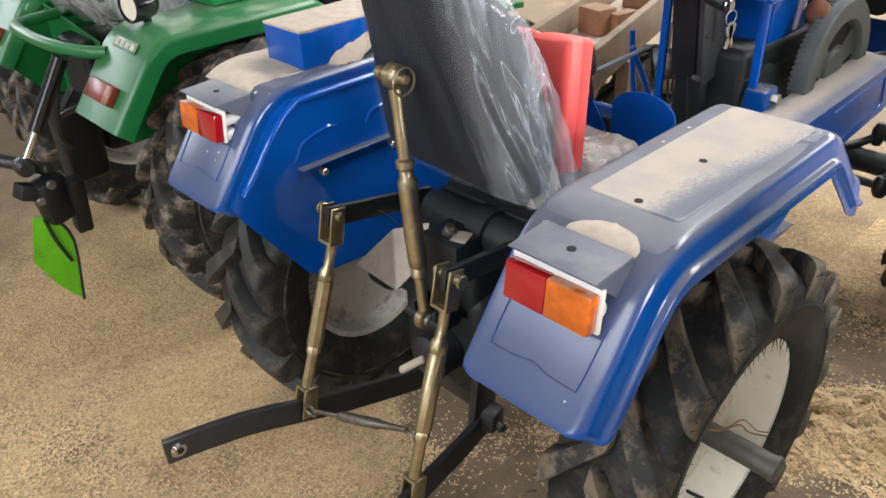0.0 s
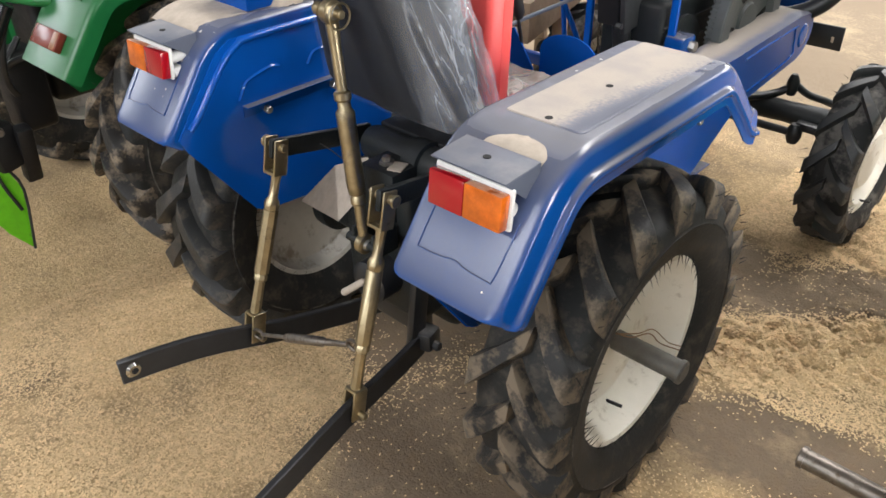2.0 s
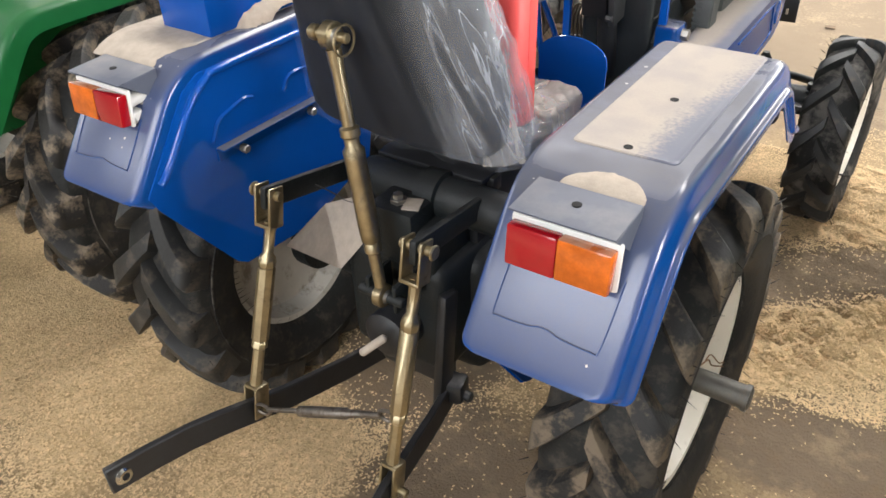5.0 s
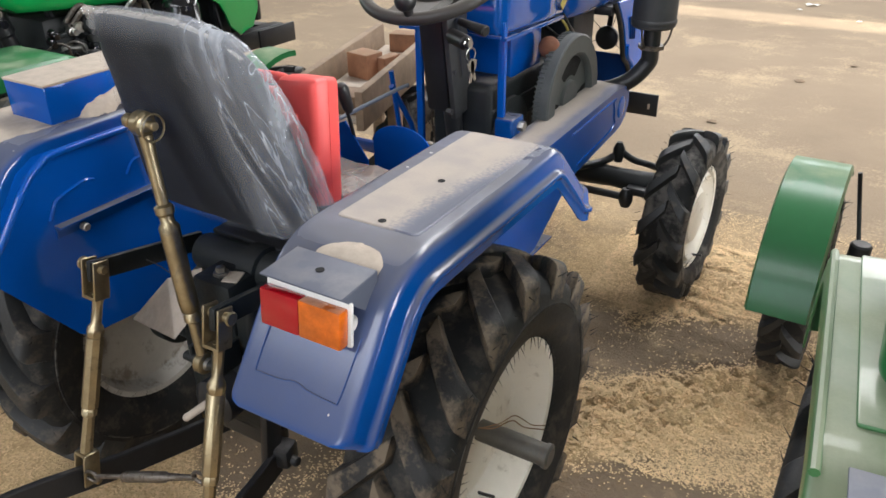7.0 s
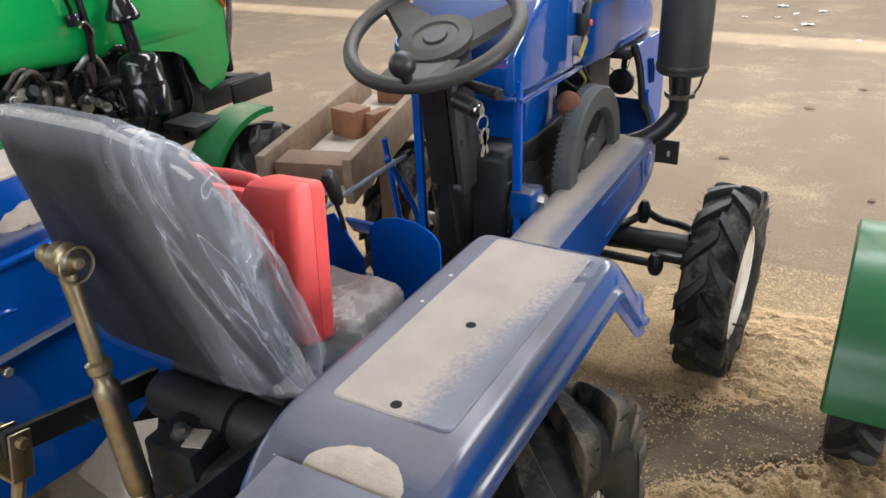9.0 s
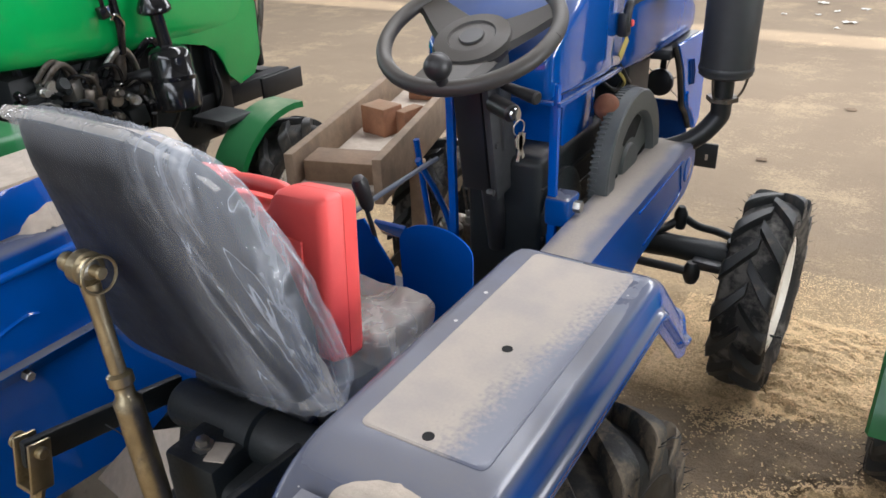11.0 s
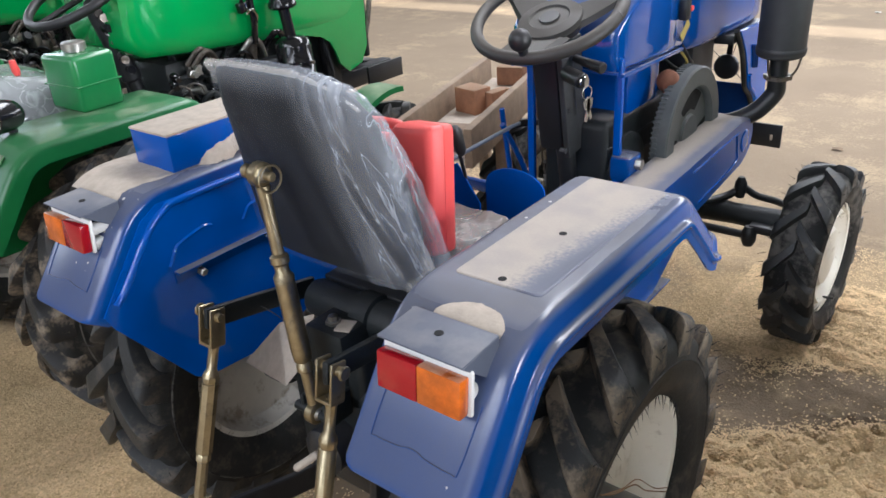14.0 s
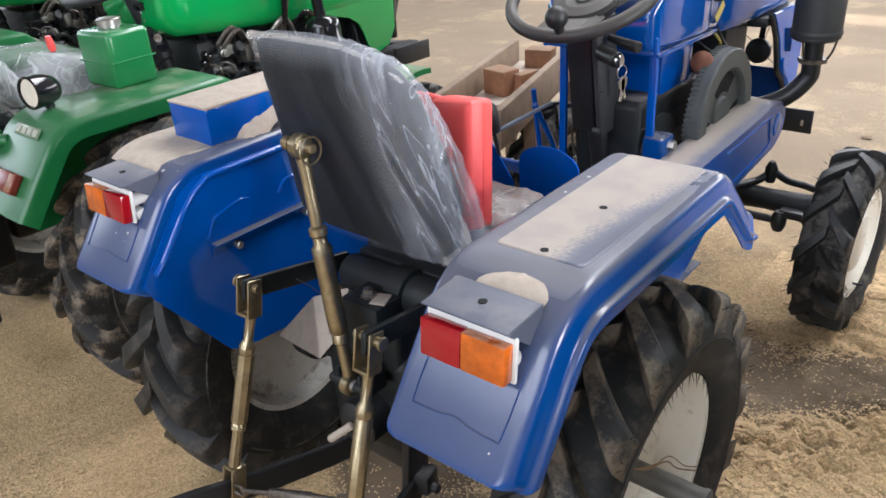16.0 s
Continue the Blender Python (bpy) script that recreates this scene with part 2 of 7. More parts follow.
LUG = mat("lug_rubber", (0.024, 0.025, 0.025), 0.5, vary=0.25, scale=10, bump=0.25, bump_scale=110, spec=0.4, dirt=0.40, dirt_color=(0.125, 0.102, 0.078), dirt_scale=13)
RUBBER_DUSTY = mat("dusty_tyre_rubber", (0.012, 0.012, 0.012), 0.65, vary=0.25, scale=9, bump=0.25, bump_scale=90, spec=0.22, dirt=0.62, dirt_color=(0.135, 0.125, 0.112), dirt_scale=12)
LUG_REAR = mat("earthy_lug_rubber", (0.020, 0.020, 0.020), 0.6, vary=0.3, scale=16, bump=0.5, bump_scale=110, spec=0.35, dirt=0.62, dirt_color=(0.185, 0.145, 0.102), dirt_scale=19)
# rim paint darkened for the shade on the wheel's inner side, plus dirt
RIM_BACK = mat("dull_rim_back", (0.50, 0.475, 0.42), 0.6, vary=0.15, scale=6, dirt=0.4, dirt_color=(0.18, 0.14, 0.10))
RIM = mat("white_rim_paint", (0.74, 0.70, 0.61), 0.42, vary=0.08, scale=6, dirt=0.25, dirt_color=(0.33, 0.27, 0.2), bump=0.05)
ZINC = mat("yellow_zinc", (0.37, 0.305, 0.19), 0.33, metal=0.9, vary=0.22, scale=30, bump=0.06, bump_scale=120, dirt=0.25, dirt_color=(0.22, 0.18, 0.12), dirt_scale=30)
CAST = mat("dark_cast_iron", (0.010, 0.013, 0.014), 0.48, spec=0.32, vary=0.25, scale=14, bump=0.3, bump_scale=160, dust=0.10, veil=0.05)
STEEL_BLACK = mat("black_painted_steel", (0.014, 0.015, 0.017), 0.42, vary=0.3, scale=20, bump=0.1, bump_scale=90, dust=0.08, veil=0.04)
STEEL = mat("bare_steel", (0.42, 0.41, 0.38), 0.36, metal=0.95, vary=0.2, scale=30, dirt=0.3, dirt_color=(0.25, 0.19, 0.13))
PLASTIC_DUSTY = mat("dusty_black_plastic", (0.030, 0.027, 0.025), 0.5, vary=0.15, scale=20, dust=0.45, dust_color=(0.135, 0.115, 0.092), veil=0.42, veil_color=(0.110, 0.095, 0.078))
PLASTIC_BLACK = mat("black_plastic", (0.012, 0.012, 0.013), 0.45, vary=0.15, scale=20, dust=0.15, veil=0.1)
SILENCER = mat("grey_black_silencer", (0.034, 0.035, 0.037), 0.55, vary=0.2, scale=9, bump=0.05, bump_scale=60)
FLYWHEEL = mat("grey_flywheel_paint", (0.085, 0.095, 0.095), 0.5, vary=0.2, scale=12, bump=0.15, bump_scale=100, dust=0.2)
SEAT = mat("black_vinyl", (0.009, 0.010, 0.013), 0.5, spec=0.12, vary=0.15, scale=30, bump=0.07, bump_scale=220)
RED = mat("red_plastic", (0.92, 0.10, 0.09), 0.42, vary=0.08, scale=10, bump=0.05, bump_scale=180, dust=0.12)
LENS_RED = mat("red_lens", (0.34, 0.004, 0.010), 0.14, vary=0.06, scale=30, coat=0.5)
LENS_AMBER = mat("amber_lens", (0.60, 0.125, 0.008), 0.14, vary=0.35, scale=34, coat=0.5, dust=0.5, dust_color=(0.60, 0.40, 0.28), dust_scale=30)
LENS_DARK = mat("dusty_red_lens", (0.20, 0.035, 0.022), 0.25, vary=0.2, scale=30, dust=0.3)
WHITE = mat("white_plastic", (0.72, 0.72, 0.70), 0.45, vary=0.06, scale=20)
WOOD = mat("weathered_wood", (0.24, 0.165, 0.105), 0.75, vary=0.35, scale=9, bump=0.4, bump_scale=45, dust=0.22, dust_color=(0.42, 0.35, 0.27))
BRICK = mat("fired_clay", (0.27, 0.125, 0.066), 0.85, vary=0.3, scale=18, bump=0.6, bump_scale=90, dust=0.55, dust_color=(0.30, 0.22, 0.15), veil=0.5, veil_color=(0.26, 0.19, 0.13), per_object=0.15)
STEEL_DULL = mat("dirty_steel", (0.16, 0.14, 0.12), 0.4, metal=0.8, vary=0.3, scale=40, dirt=0.4, dirt_color=(0.10, 0.075, 0.05), dirt_scale=50)
LUG_MUDDY = mat("muddy_lug_rubber", (0.016, 0.015, 0.014), 0.6, vary=0.3, scale=16, bump=0.4, bump_scale=90, dirt=0.66, dirt_color=(0.30, 0.235, 0.165), dirt_scale=11)
CHROME = mat("chrome", (0.62, 0.62, 0.60), 0.15, metal=1.0)
HOLE = mat("hole_black", (0.004, 0.004, 0.004), 0.9)
RUST = mat("rust_brown", (0.22, 0.085, 0.045), 0.75, vary=0.3, scale=20, bump=0.3)
YELLOW = mat("yellow_label", (0.52, 0.41, 0.10), 0.5)
ROPE = mat("brown_twine", (0.20, 0.11, 0.05), 0.85)
DUSTPILE = mat("settled_dust", (0.455, 0.388, 0.318), 0.95, vary=0.14, scale=40, bump=0.3, bump_scale=300)


def film_material(name, base=0.16, gain=0.5, tone=(0.78, 0.80, 0.82), rough=0.16):
    """Thin crumpled polythene: mostly clear, whitened along its folds and where highlights are painted in."""
    m = bpy.data.materials.new(name)
    m.use_nodes = True
    n, l = m.node_tree.nodes, m.node_tree.links
    b = n["Principled BSDF"]
    b.inputs["Base Color"].default_value = (*tone, 1)
    b.inputs["Roughness"].default_value = rough
    tc = n.new("ShaderNodeTexCoord")
    cut = n.new("ShaderNodeSeparateXYZ")
    l.new(tc.outputs["Object"], cut.inputs[0])
    lean = n.new("ShaderNodeMath")
    lean.operation = "MULTIPLY_ADD"
    l.new(cut.outputs["Z"], lean.inputs[0])
    lean.inputs[1].default_value = 0.26
    l.new(cut.outputs["X"], lean.inputs[2])
    pack = n.new("ShaderNodeCombineXYZ")
    l.new(lean.outputs[0], pack.inputs[0])
    l.new(cut.outputs["Y"], pack.inputs[1])
    l.new(cut.outputs["Z"], pack.inputs[2])
    mp = n.new("ShaderNodeMapping")
    mp.inputs["Scale"].default_value = (19, 7, 1.9)
    l.new(pack.outputs[0], mp.inputs["Vector"])
    t = n.new("ShaderNodeTexNoise")
    t.inputs["Scale"].default_value, t.inputs["Detail"].default_value, t.inputs["Distortion"].default_value = 1.0, 4.0, 0.45
    l.new(mp.outputs["Vector"], t.inputs["Vector"])
    def rng(sock, a, b2, lo, hi):
        r = n.new("ShaderNodeMapRange")
        r.inputs["From Min"].default_value, r.inputs["From Max"].default_value = a, b2
        r.inputs["To Min"].default_value, r.inputs["To Max"].default_value = lo, hi
        l.new(sock, r.inputs["Value"])
        return r.outputs["Result"]

    def mad(a, b2, c):
        x = n.new("ShaderNodeMath")
        x.operation = "MULTIPLY_ADD"
        for k, q in enumerate((a, b2, c)):
            if isinstance(q, float):
                x.inputs[k].default_value = q
            else:
                l.new(q, x.inputs[k])
        return x.outputs[0]
    # alpha rises to one side and the top: gathered folds with painted highlights
    sep = n.new("ShaderNodeSeparateXYZ")
    l.new(tc.outputs["Object"], sep.inputs[0])
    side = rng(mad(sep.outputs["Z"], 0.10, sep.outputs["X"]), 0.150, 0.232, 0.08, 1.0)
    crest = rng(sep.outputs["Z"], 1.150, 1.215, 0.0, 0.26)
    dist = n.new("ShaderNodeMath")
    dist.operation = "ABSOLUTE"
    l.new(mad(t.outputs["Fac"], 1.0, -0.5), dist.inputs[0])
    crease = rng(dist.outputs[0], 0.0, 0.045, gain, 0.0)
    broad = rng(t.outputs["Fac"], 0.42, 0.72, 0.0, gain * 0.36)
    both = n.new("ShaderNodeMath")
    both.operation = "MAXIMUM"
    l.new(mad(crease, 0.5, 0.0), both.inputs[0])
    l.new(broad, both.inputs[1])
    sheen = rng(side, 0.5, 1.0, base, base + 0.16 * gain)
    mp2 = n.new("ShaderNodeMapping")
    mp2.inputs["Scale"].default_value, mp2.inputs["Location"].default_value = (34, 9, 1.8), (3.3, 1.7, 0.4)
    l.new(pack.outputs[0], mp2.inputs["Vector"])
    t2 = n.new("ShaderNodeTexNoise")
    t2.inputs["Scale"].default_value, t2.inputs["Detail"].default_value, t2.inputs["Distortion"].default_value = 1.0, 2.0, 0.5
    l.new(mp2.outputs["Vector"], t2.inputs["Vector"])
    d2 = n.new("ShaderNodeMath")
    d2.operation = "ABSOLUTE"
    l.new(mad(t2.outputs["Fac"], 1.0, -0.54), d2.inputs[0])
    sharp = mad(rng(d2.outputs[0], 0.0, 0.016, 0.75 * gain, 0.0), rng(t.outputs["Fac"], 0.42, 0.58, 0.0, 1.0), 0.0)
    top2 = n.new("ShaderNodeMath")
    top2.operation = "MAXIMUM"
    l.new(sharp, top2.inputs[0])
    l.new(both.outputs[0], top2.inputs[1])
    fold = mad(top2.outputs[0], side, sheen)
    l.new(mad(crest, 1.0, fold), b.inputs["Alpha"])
    bp = n.new("ShaderNodeBump")
    bp.inputs["Strength"].default_value, bp.inputs["Distance"].default_value = 0.8, 0.012
    l.new(t.outputs["Fac"], bp.inputs["Height"])
    l.new(bp.outputs["Normal"], b.inputs["Normal"])
    return m


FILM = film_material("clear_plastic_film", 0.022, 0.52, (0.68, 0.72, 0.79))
FILM_BAG = film_material("bunched_plastic_film", 0.34, 0.40, (0.34, 0.305, 0.265), 0.36)
FILM_LOOSE = film_material("loose_plastic_film", 0.16, 0.45, (0.80, 0.76, 0.70))
FILM_THICK = film_material("heaped_plastic_film", 0.17, 0.6)


# ---- mesh tools ----
def box(sx, sy, sz, at=(0, 0, 0), rot=(0, 0, 0), bevel=0.004, seg=2, bm=None):
    own = bmesh.new()
    bmesh.ops.create_cube(own, size=1)
    bmesh.ops.scale(own, vec=(sx, sy, sz), verts=own.verts)
    if bevel:
        bmesh.ops.bevel(own, geom=own.edges[:], offset=min(bevel, 0.45 * min(sx, sy, sz)), segments=seg, affect="EDGES", profile=0.5)
    bmesh.ops.transform(own, matrix=pose(*at, *rot), verts=own.verts)
    return own if bm is None else merge(bm, own)


def merge(bm, other):
    me = bpy.data.meshes.new("tmp")
    other.to_mesh(me)
    other.free()
    bm.from_mesh(me)
    bpy.data.meshes.remove(me)
    return bm


def lathe(profile, seg=32, axis="x", at=(0, 0, 0), closed=False, bm=None, caps=True):
    """profile: (along, radius) pairs turned about an axis through at."""
    own = bmesh.new()
    rings = []
    for a, r in profile:
        ring = []
        for i in range(seg):
            c, s = math.cos(2 * math.pi * i / seg) * r, math.sin(2 * math.pi * i / seg) * r
            v = {"x": (a, c, s), "y": (s, a, c), "z": (c, s, a)}[axis]
            ring.append(own.verts.new((v[0] + at[0], v[1] + at[1], v[2] + at[2])))
        rings.append(ring)
    pairs = list(zip(rings, rings[1:])) + ([(rings[-1], rings[0])] if closed else [])
    for p, q in pairs:
        for i in range(seg):
            j = (i + 1) % seg
            own.faces.new((p[i], p[j], q[j], q[i]))
    if not closed and caps:
        if profile[0][1] > 1e-5:
            own.faces.new(rings[0][::-1])
        if profile[-1][1] > 1e-5:
            own.faces.new(rings[-1])
    bmesh.ops.remove_doubles(own, verts=own.verts, dist=1e-6)
    bmesh.ops.recalc_face_normals(own, faces=own.faces)
    return own if bm is None else merge(bm, own)


def rod(p, q, r, r2=None, seg=16, bevel=0.0, bm=None):
    """A round bar from p to q."""
    p, q = Vector(p), Vector(q)
    r2 = r if r2 is None else r2
    h = (q - p).length
    b = min(bevel, 0.4 * h, 0.6 * min(r, r2))
    prof = [(0, r - b), (b, r), (h - b, r2), (h, r2 - b)] if b else [(0, r), (h, r2)]
    own = lathe(prof, seg, "z")
    bmesh.ops.transform(own, matrix=Matrix.Translation(p) @ (q - p).to_track_quat("Z", "Y").to_matrix().to_4x4(), verts=own.verts)
    return own if bm is None else merge(bm, own)


def turned(p, q, stations, seg=18, bm=None):
    """A turned bar from p to q; stations: (share of the length, radius)."""
    p, q = Vector(p), Vector(q)
    h = (q - p).length
    own = lathe([(a * h, r) for a, r in stations], seg, "z")
    bmesh.ops.transform(own, matrix=Matrix.Translation(p) @ (q - p).to_track_quat("Z", "Y").to_matrix().to_4x4(), verts=own.verts)
    return own if bm is None else merge(bm, own)


def tube(points, r, seg=10, smooth=6, bm=None):
    """A round tube along a smoothed line of points."""
    pts = [Vector(p) for p in points]
    if smooth > 1 and len(pts) > 2:
        fine = []
        ext = [2 * pts[0] - pts[1]] + pts + [2 * pts[-1] - pts[-2]]
        for i in range(1, len(ext) - 2):
            a, b, c, d = ext[i - 1:i + 3]
            for k in range(smooth):
                t = k / smooth
                fine.append(0.5 * (2 * b + (c - a) * t + (2 * a - 5 * b + 4 * c - d) * t * t + (3 * b - a - 3 * c + d) * t ** 3))
        pts = fine + [pts[-1]]
    own = bmesh.new()
    rings = []
    side = None
    for i, p in enumerate(pts):
        d = (pts[min(i + 1, len(pts) - 1)] - pts[max(i - 1, 0)]).normalized()
        if side is None:
            side = d.orthogonal().normalized()
        side = (side - d * side.dot(d)).normalized()
        up = d.cross(side)
        rr = r(i / (len(pts) - 1)) if callable(r) else r
        rings.append([own.verts.new(p + (side * math.cos(2 * math.pi * k / seg) + up * math.sin(2 * math.pi * k / seg)) * rr) for k in range(seg)])
    for a, b in zip(rings, rings[1:]):
        for k in range(seg):
            own.faces.new((a[k], a[(k + 1) % seg], b[(k + 1) % seg], b[k]))
    own.faces.new(rings[0][::-1])
    own.faces.new(rings[-1])
    bmesh.ops.recalc_face_normals(own, faces=own.faces)
    return own if bm is None else merge(bm, own)


def plate(outline, thick, frame_matrix, bevel=0.0, bm=None):
    """A flat sheet: outline in u, v; thickness along w of the matrix."""
    own = bmesh.new()
    lo = [own.verts.new((u, v, -thick / 2)) for u, v in outline]
    hi = [own.verts.new((u, v, thick / 2)) for u, v in outline]
    own.faces.new(lo[::-1])
    own.faces.new(hi)
    k = len(outline)
    for i in range(k):
        own.faces.new((lo[i], lo[(i + 1) % k], hi[(i + 1) % k], hi[i]))
    bmesh.ops.recalc_face_normals(own, faces=own.faces)
    if bevel:
        bmesh.ops.bevel(own, geom=own.edges[:], offset=bevel, segments=1, affect="EDGES")
    bmesh.ops.transform(own, matrix=frame_matrix, verts=own.verts)
    return own if bm is None else merge(bm, own)


YZ = Matrix(((0, 0, 1, 0), (1, 0, 0, 0), (0, 1, 0, 0), (0, 0, 0, 1)))   # u to y, v to z, w to x
XZ = Matrix(((1, 0, 0, 0), (0, 0, 1, 0), (0, 1, 0, 0), (0, 0, 0, 1)))   # u to x, v to z, w to y


def grid_mesh(rows, closed_u=False, thick=0.0):
    """A skin over rows of points; thick gives it a back."""
    own = bmesh.new()
    vs = [[own.verts.new(p) for p in row] for row in rows]
    for a, b in zip(vs, vs[1:]):
        n = len(a)
        for i in range(n if closed_u else n - 1):
            own.faces.new((a[i], a[(i + 1) % n], b[(i + 1) % n], b[i]))
    bmesh.ops.recalc_face_normals(own, faces=own.faces)
    if thick:
        bmesh.ops.solidify(own, geom=own.faces[:], thickness=thick)
    return own


def bent(line, r, n=5):
    """Rounds the corners of a 2D line by radius r."""
    out = [Vector(line[0])]
    for a, b, c in zip(line, line[1:], line[2:]):
        a, b, c = Vector(a), Vector(b), Vector(c)
        d1, d2 = (a - b), (c - b)
        k = min(r, 0.45 * d1.length, 0.45 * d2.length)
        p, q = b + d1.normalized() * k, b + d2.normalized() * k
        for i in range(n + 1):
            t = i / n
            out.append(p * (1 - t) ** 2 + b * 2 * t * (1 - t) + q * t * t)
    return out + [Vector(line[-1])]


def part(name, bm, material, parent=None, label="", at=None, sharp=38):
    """Links a bmesh as one mesh object under a thing or a part."""
    for f in bm.faces:
        f.smooth = True
    lim = radians(sharp)
    for e in bm.edges:
        if len(e.link_faces) == 2 and e.calc_face_angle(0) > lim:
            e.smooth = False
    me = bpy.data.meshes.new(name)
    bm.to_mesh(me)
    bm.free()
    me.materials.append(material)
    ob = new(name, me)
    if parent is not None:
        ob.parent = parent
    if at is not None:
        ob.matrix_basis = at if isinstance(at, Matrix) else Matrix.Translation(at)
    if label:
        tagged(ob, label)
    return ob


def again(ob, parent, at):
    """The same mesh once more, as an object of its own."""
    o = bpy.data.objects.new(ob.name.split(".")[0], ob.data)
    scene.collection.objects.link(o)
    o.parent = parent
    o.matrix_basis = at
    return o


def empty(name, at, label, category, group=""):
    ob = new(name)
    ob.matrix_basis = at if isinstance(at, Matrix) else Matrix.Translation(at)
    return tagged(ob, label, category, group)


def stuff_mesh(name, verts, faces, material, label, category):
    me = bpy.data.meshes.new(name)
    me.from_pydata(verts, [], faces)
    me.materials.append(material)
    return tagged(new(name, me), label, category, kind="stuff")


# ---- the hall ----
def ground_material():
    m = bpy.data.materials.new("husk_strewn_concrete")
    m.use_nodes = True
    n, l = m.node_tree.nodes, m.node_tree.links
    b = n["Principled BSDF"]
    b.inputs["Roughness"].default_value = 0.93
    b.inputs["Specular IOR Level"].default_value = 0.25
    tc = n.new("ShaderNodeTexCoord")

    def noise_tex(s, d=6.0, r=0.6):
        t = n.new("ShaderNodeTexNoise")
        t.inputs["Scale"].default_value, t.inputs["Detail"].default_value, t.inputs["Roughness"].default_value = s, d, r
        l.new(tc.outputs["Object"], t.inputs["Vector"])
        return t.outputs["Fac"]

    def rng(sock, a, b2, lo=0.0, hi=1.0):
        r = n.new("ShaderNodeMapRange")
        r.inputs["From Min"].default_value, r.inputs["From Max"].default_value = a, b2
        r.inputs["To Min"].default_value, r.inputs["To Max"].default_value = lo, hi
        l.new(sock, r.inputs["Value"])
        return r.outputs["Result"]

    def mix(f, a, b2):
        x = n.new("ShaderNodeMix")
        x.data_type = "RGBA"
        l.new(f, x.inputs["Factor"])
        for s, v in ((x.inputs["A"], a), (x.inputs["B"], b2)):
            if isinstance(v, tuple):
                s.default_value = (*v, 1)
            else:
                l.new(v, s)
        return x.outputs["Result"]

    vor = n.new("ShaderNodeTexVoronoi")
    vor.inputs["Scale"].default_value = 150
    l.new(tc.outputs["Object"], vor.inputs["Vector"])
    sepc = n.new("ShaderNodeSeparateColor")
    l.new(vor.outputs["Color"], sepc.inputs[0])
    husk = mix(rng(sepc.outputs[0], 0.0, 1.0), (0.47, 0.325, 0.158), (0.75, 0.54, 0.285))
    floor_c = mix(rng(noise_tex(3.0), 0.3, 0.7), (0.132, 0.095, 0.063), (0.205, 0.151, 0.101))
    def blob(x, y, rx, ry, turn=0.0):
        """A ragged patch about a place on the floor."""
        mp = n.new("ShaderNodeMapping")
        mp.vector_type = "TEXTURE"
        mp.inputs["Location"].default_value = (x, y, 0)
        mp.inputs["Rotation"].default_value = (0, 0, radians(turn))
        mp.inputs["Scale"].default_value = (rx, ry, 1)
        l.new(tc.outputs["Object"], mp.inputs["Vector"])
        g = n.new("ShaderNodeTexGradient")
        g.gradient_type = "SPHERICAL"
        l.new(mp.outputs["Vector"], g.inputs["Vector"])
        return g.outputs["Fac"]

    def add(a, b2, k):
        x = n.new("ShaderNodeMath")
        x.operation = "MULTIPLY_ADD"
        l.new(b2, x.inputs[0])
        x.inputs[1].default_value = k
        l.new(a, x.inputs[2])
        return x.outputs[0]

    bare = noise_tex(1.5, 9.0, 0.72)
    # negative patches bare the floor; the last paints the shade under the tractor
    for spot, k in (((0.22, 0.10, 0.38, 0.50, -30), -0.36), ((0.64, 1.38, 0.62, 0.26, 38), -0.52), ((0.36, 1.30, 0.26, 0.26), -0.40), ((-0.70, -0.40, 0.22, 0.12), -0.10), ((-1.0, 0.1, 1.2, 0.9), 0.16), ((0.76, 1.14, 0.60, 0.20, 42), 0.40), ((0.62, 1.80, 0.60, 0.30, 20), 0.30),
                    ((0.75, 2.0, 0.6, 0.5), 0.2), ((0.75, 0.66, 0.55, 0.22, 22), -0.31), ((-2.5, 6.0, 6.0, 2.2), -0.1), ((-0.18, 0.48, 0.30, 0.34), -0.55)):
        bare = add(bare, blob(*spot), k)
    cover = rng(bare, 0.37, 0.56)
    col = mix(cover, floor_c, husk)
    trodden = mix(rng(noise_tex(0.9, 7.0, 0.65), 0.3, 0.7), (0.222, 0.170, 0.118), (0.282, 0.220, 0.152))
    strewn = add(noise_tex(1.7, 6.0, 0.7), noise_tex(60, 3.0, 0.8), 0.55)
    trodden = mix(rng(strewn, 0.80, 0.95, 0.0, 0.55), trodden, (0.52, 0.40, 0.25))
    col = mix(rng(noise_tex(0.5, 4.0), 0.35, 0.65, 0.10, 0.28), col, (0.40, 0.31, 0.215))
    drift = add(noise_tex(4.5, 7.0, 0.68), noise_tex(26, 3.0, 0.6), 0.35)
    col = mix(rng(drift, 0.70, 0.86, 0.0, 0.30), col, (0.60, 0.46, 0.27))
    col = mix(rng(drift, 0.48, 0.66, 0.38, 0.0), col, (0.25, 0.165, 0.083))
    l.new(mix(rng(blob(-0.3, 0.3, 3.2, 3.2), 0.15, 0.55), trodden, col), b.inputs["Base Color"])
    bp = n.new("ShaderNodeBump")
    bp.inputs["Strength"].default_value, bp.inputs["Distance"].default_value = 0.9, 0.009
    l.new(add(add(noise_tex(85, 5.0, 0.75), noise_tex(17, 4.0, 0.6), 1.1), vor.outputs["Distance"], 0.25), bp.inputs["Height"])
    near = rng(blob(0.0, 0.6, 4.5, 4.5), 0.1, 0.6, 0.10, 1.0)
    l.new(near, bp.inputs["Strength"])
    l.new(bp.outputs["Normal"], b.inputs["Normal"])
    return m


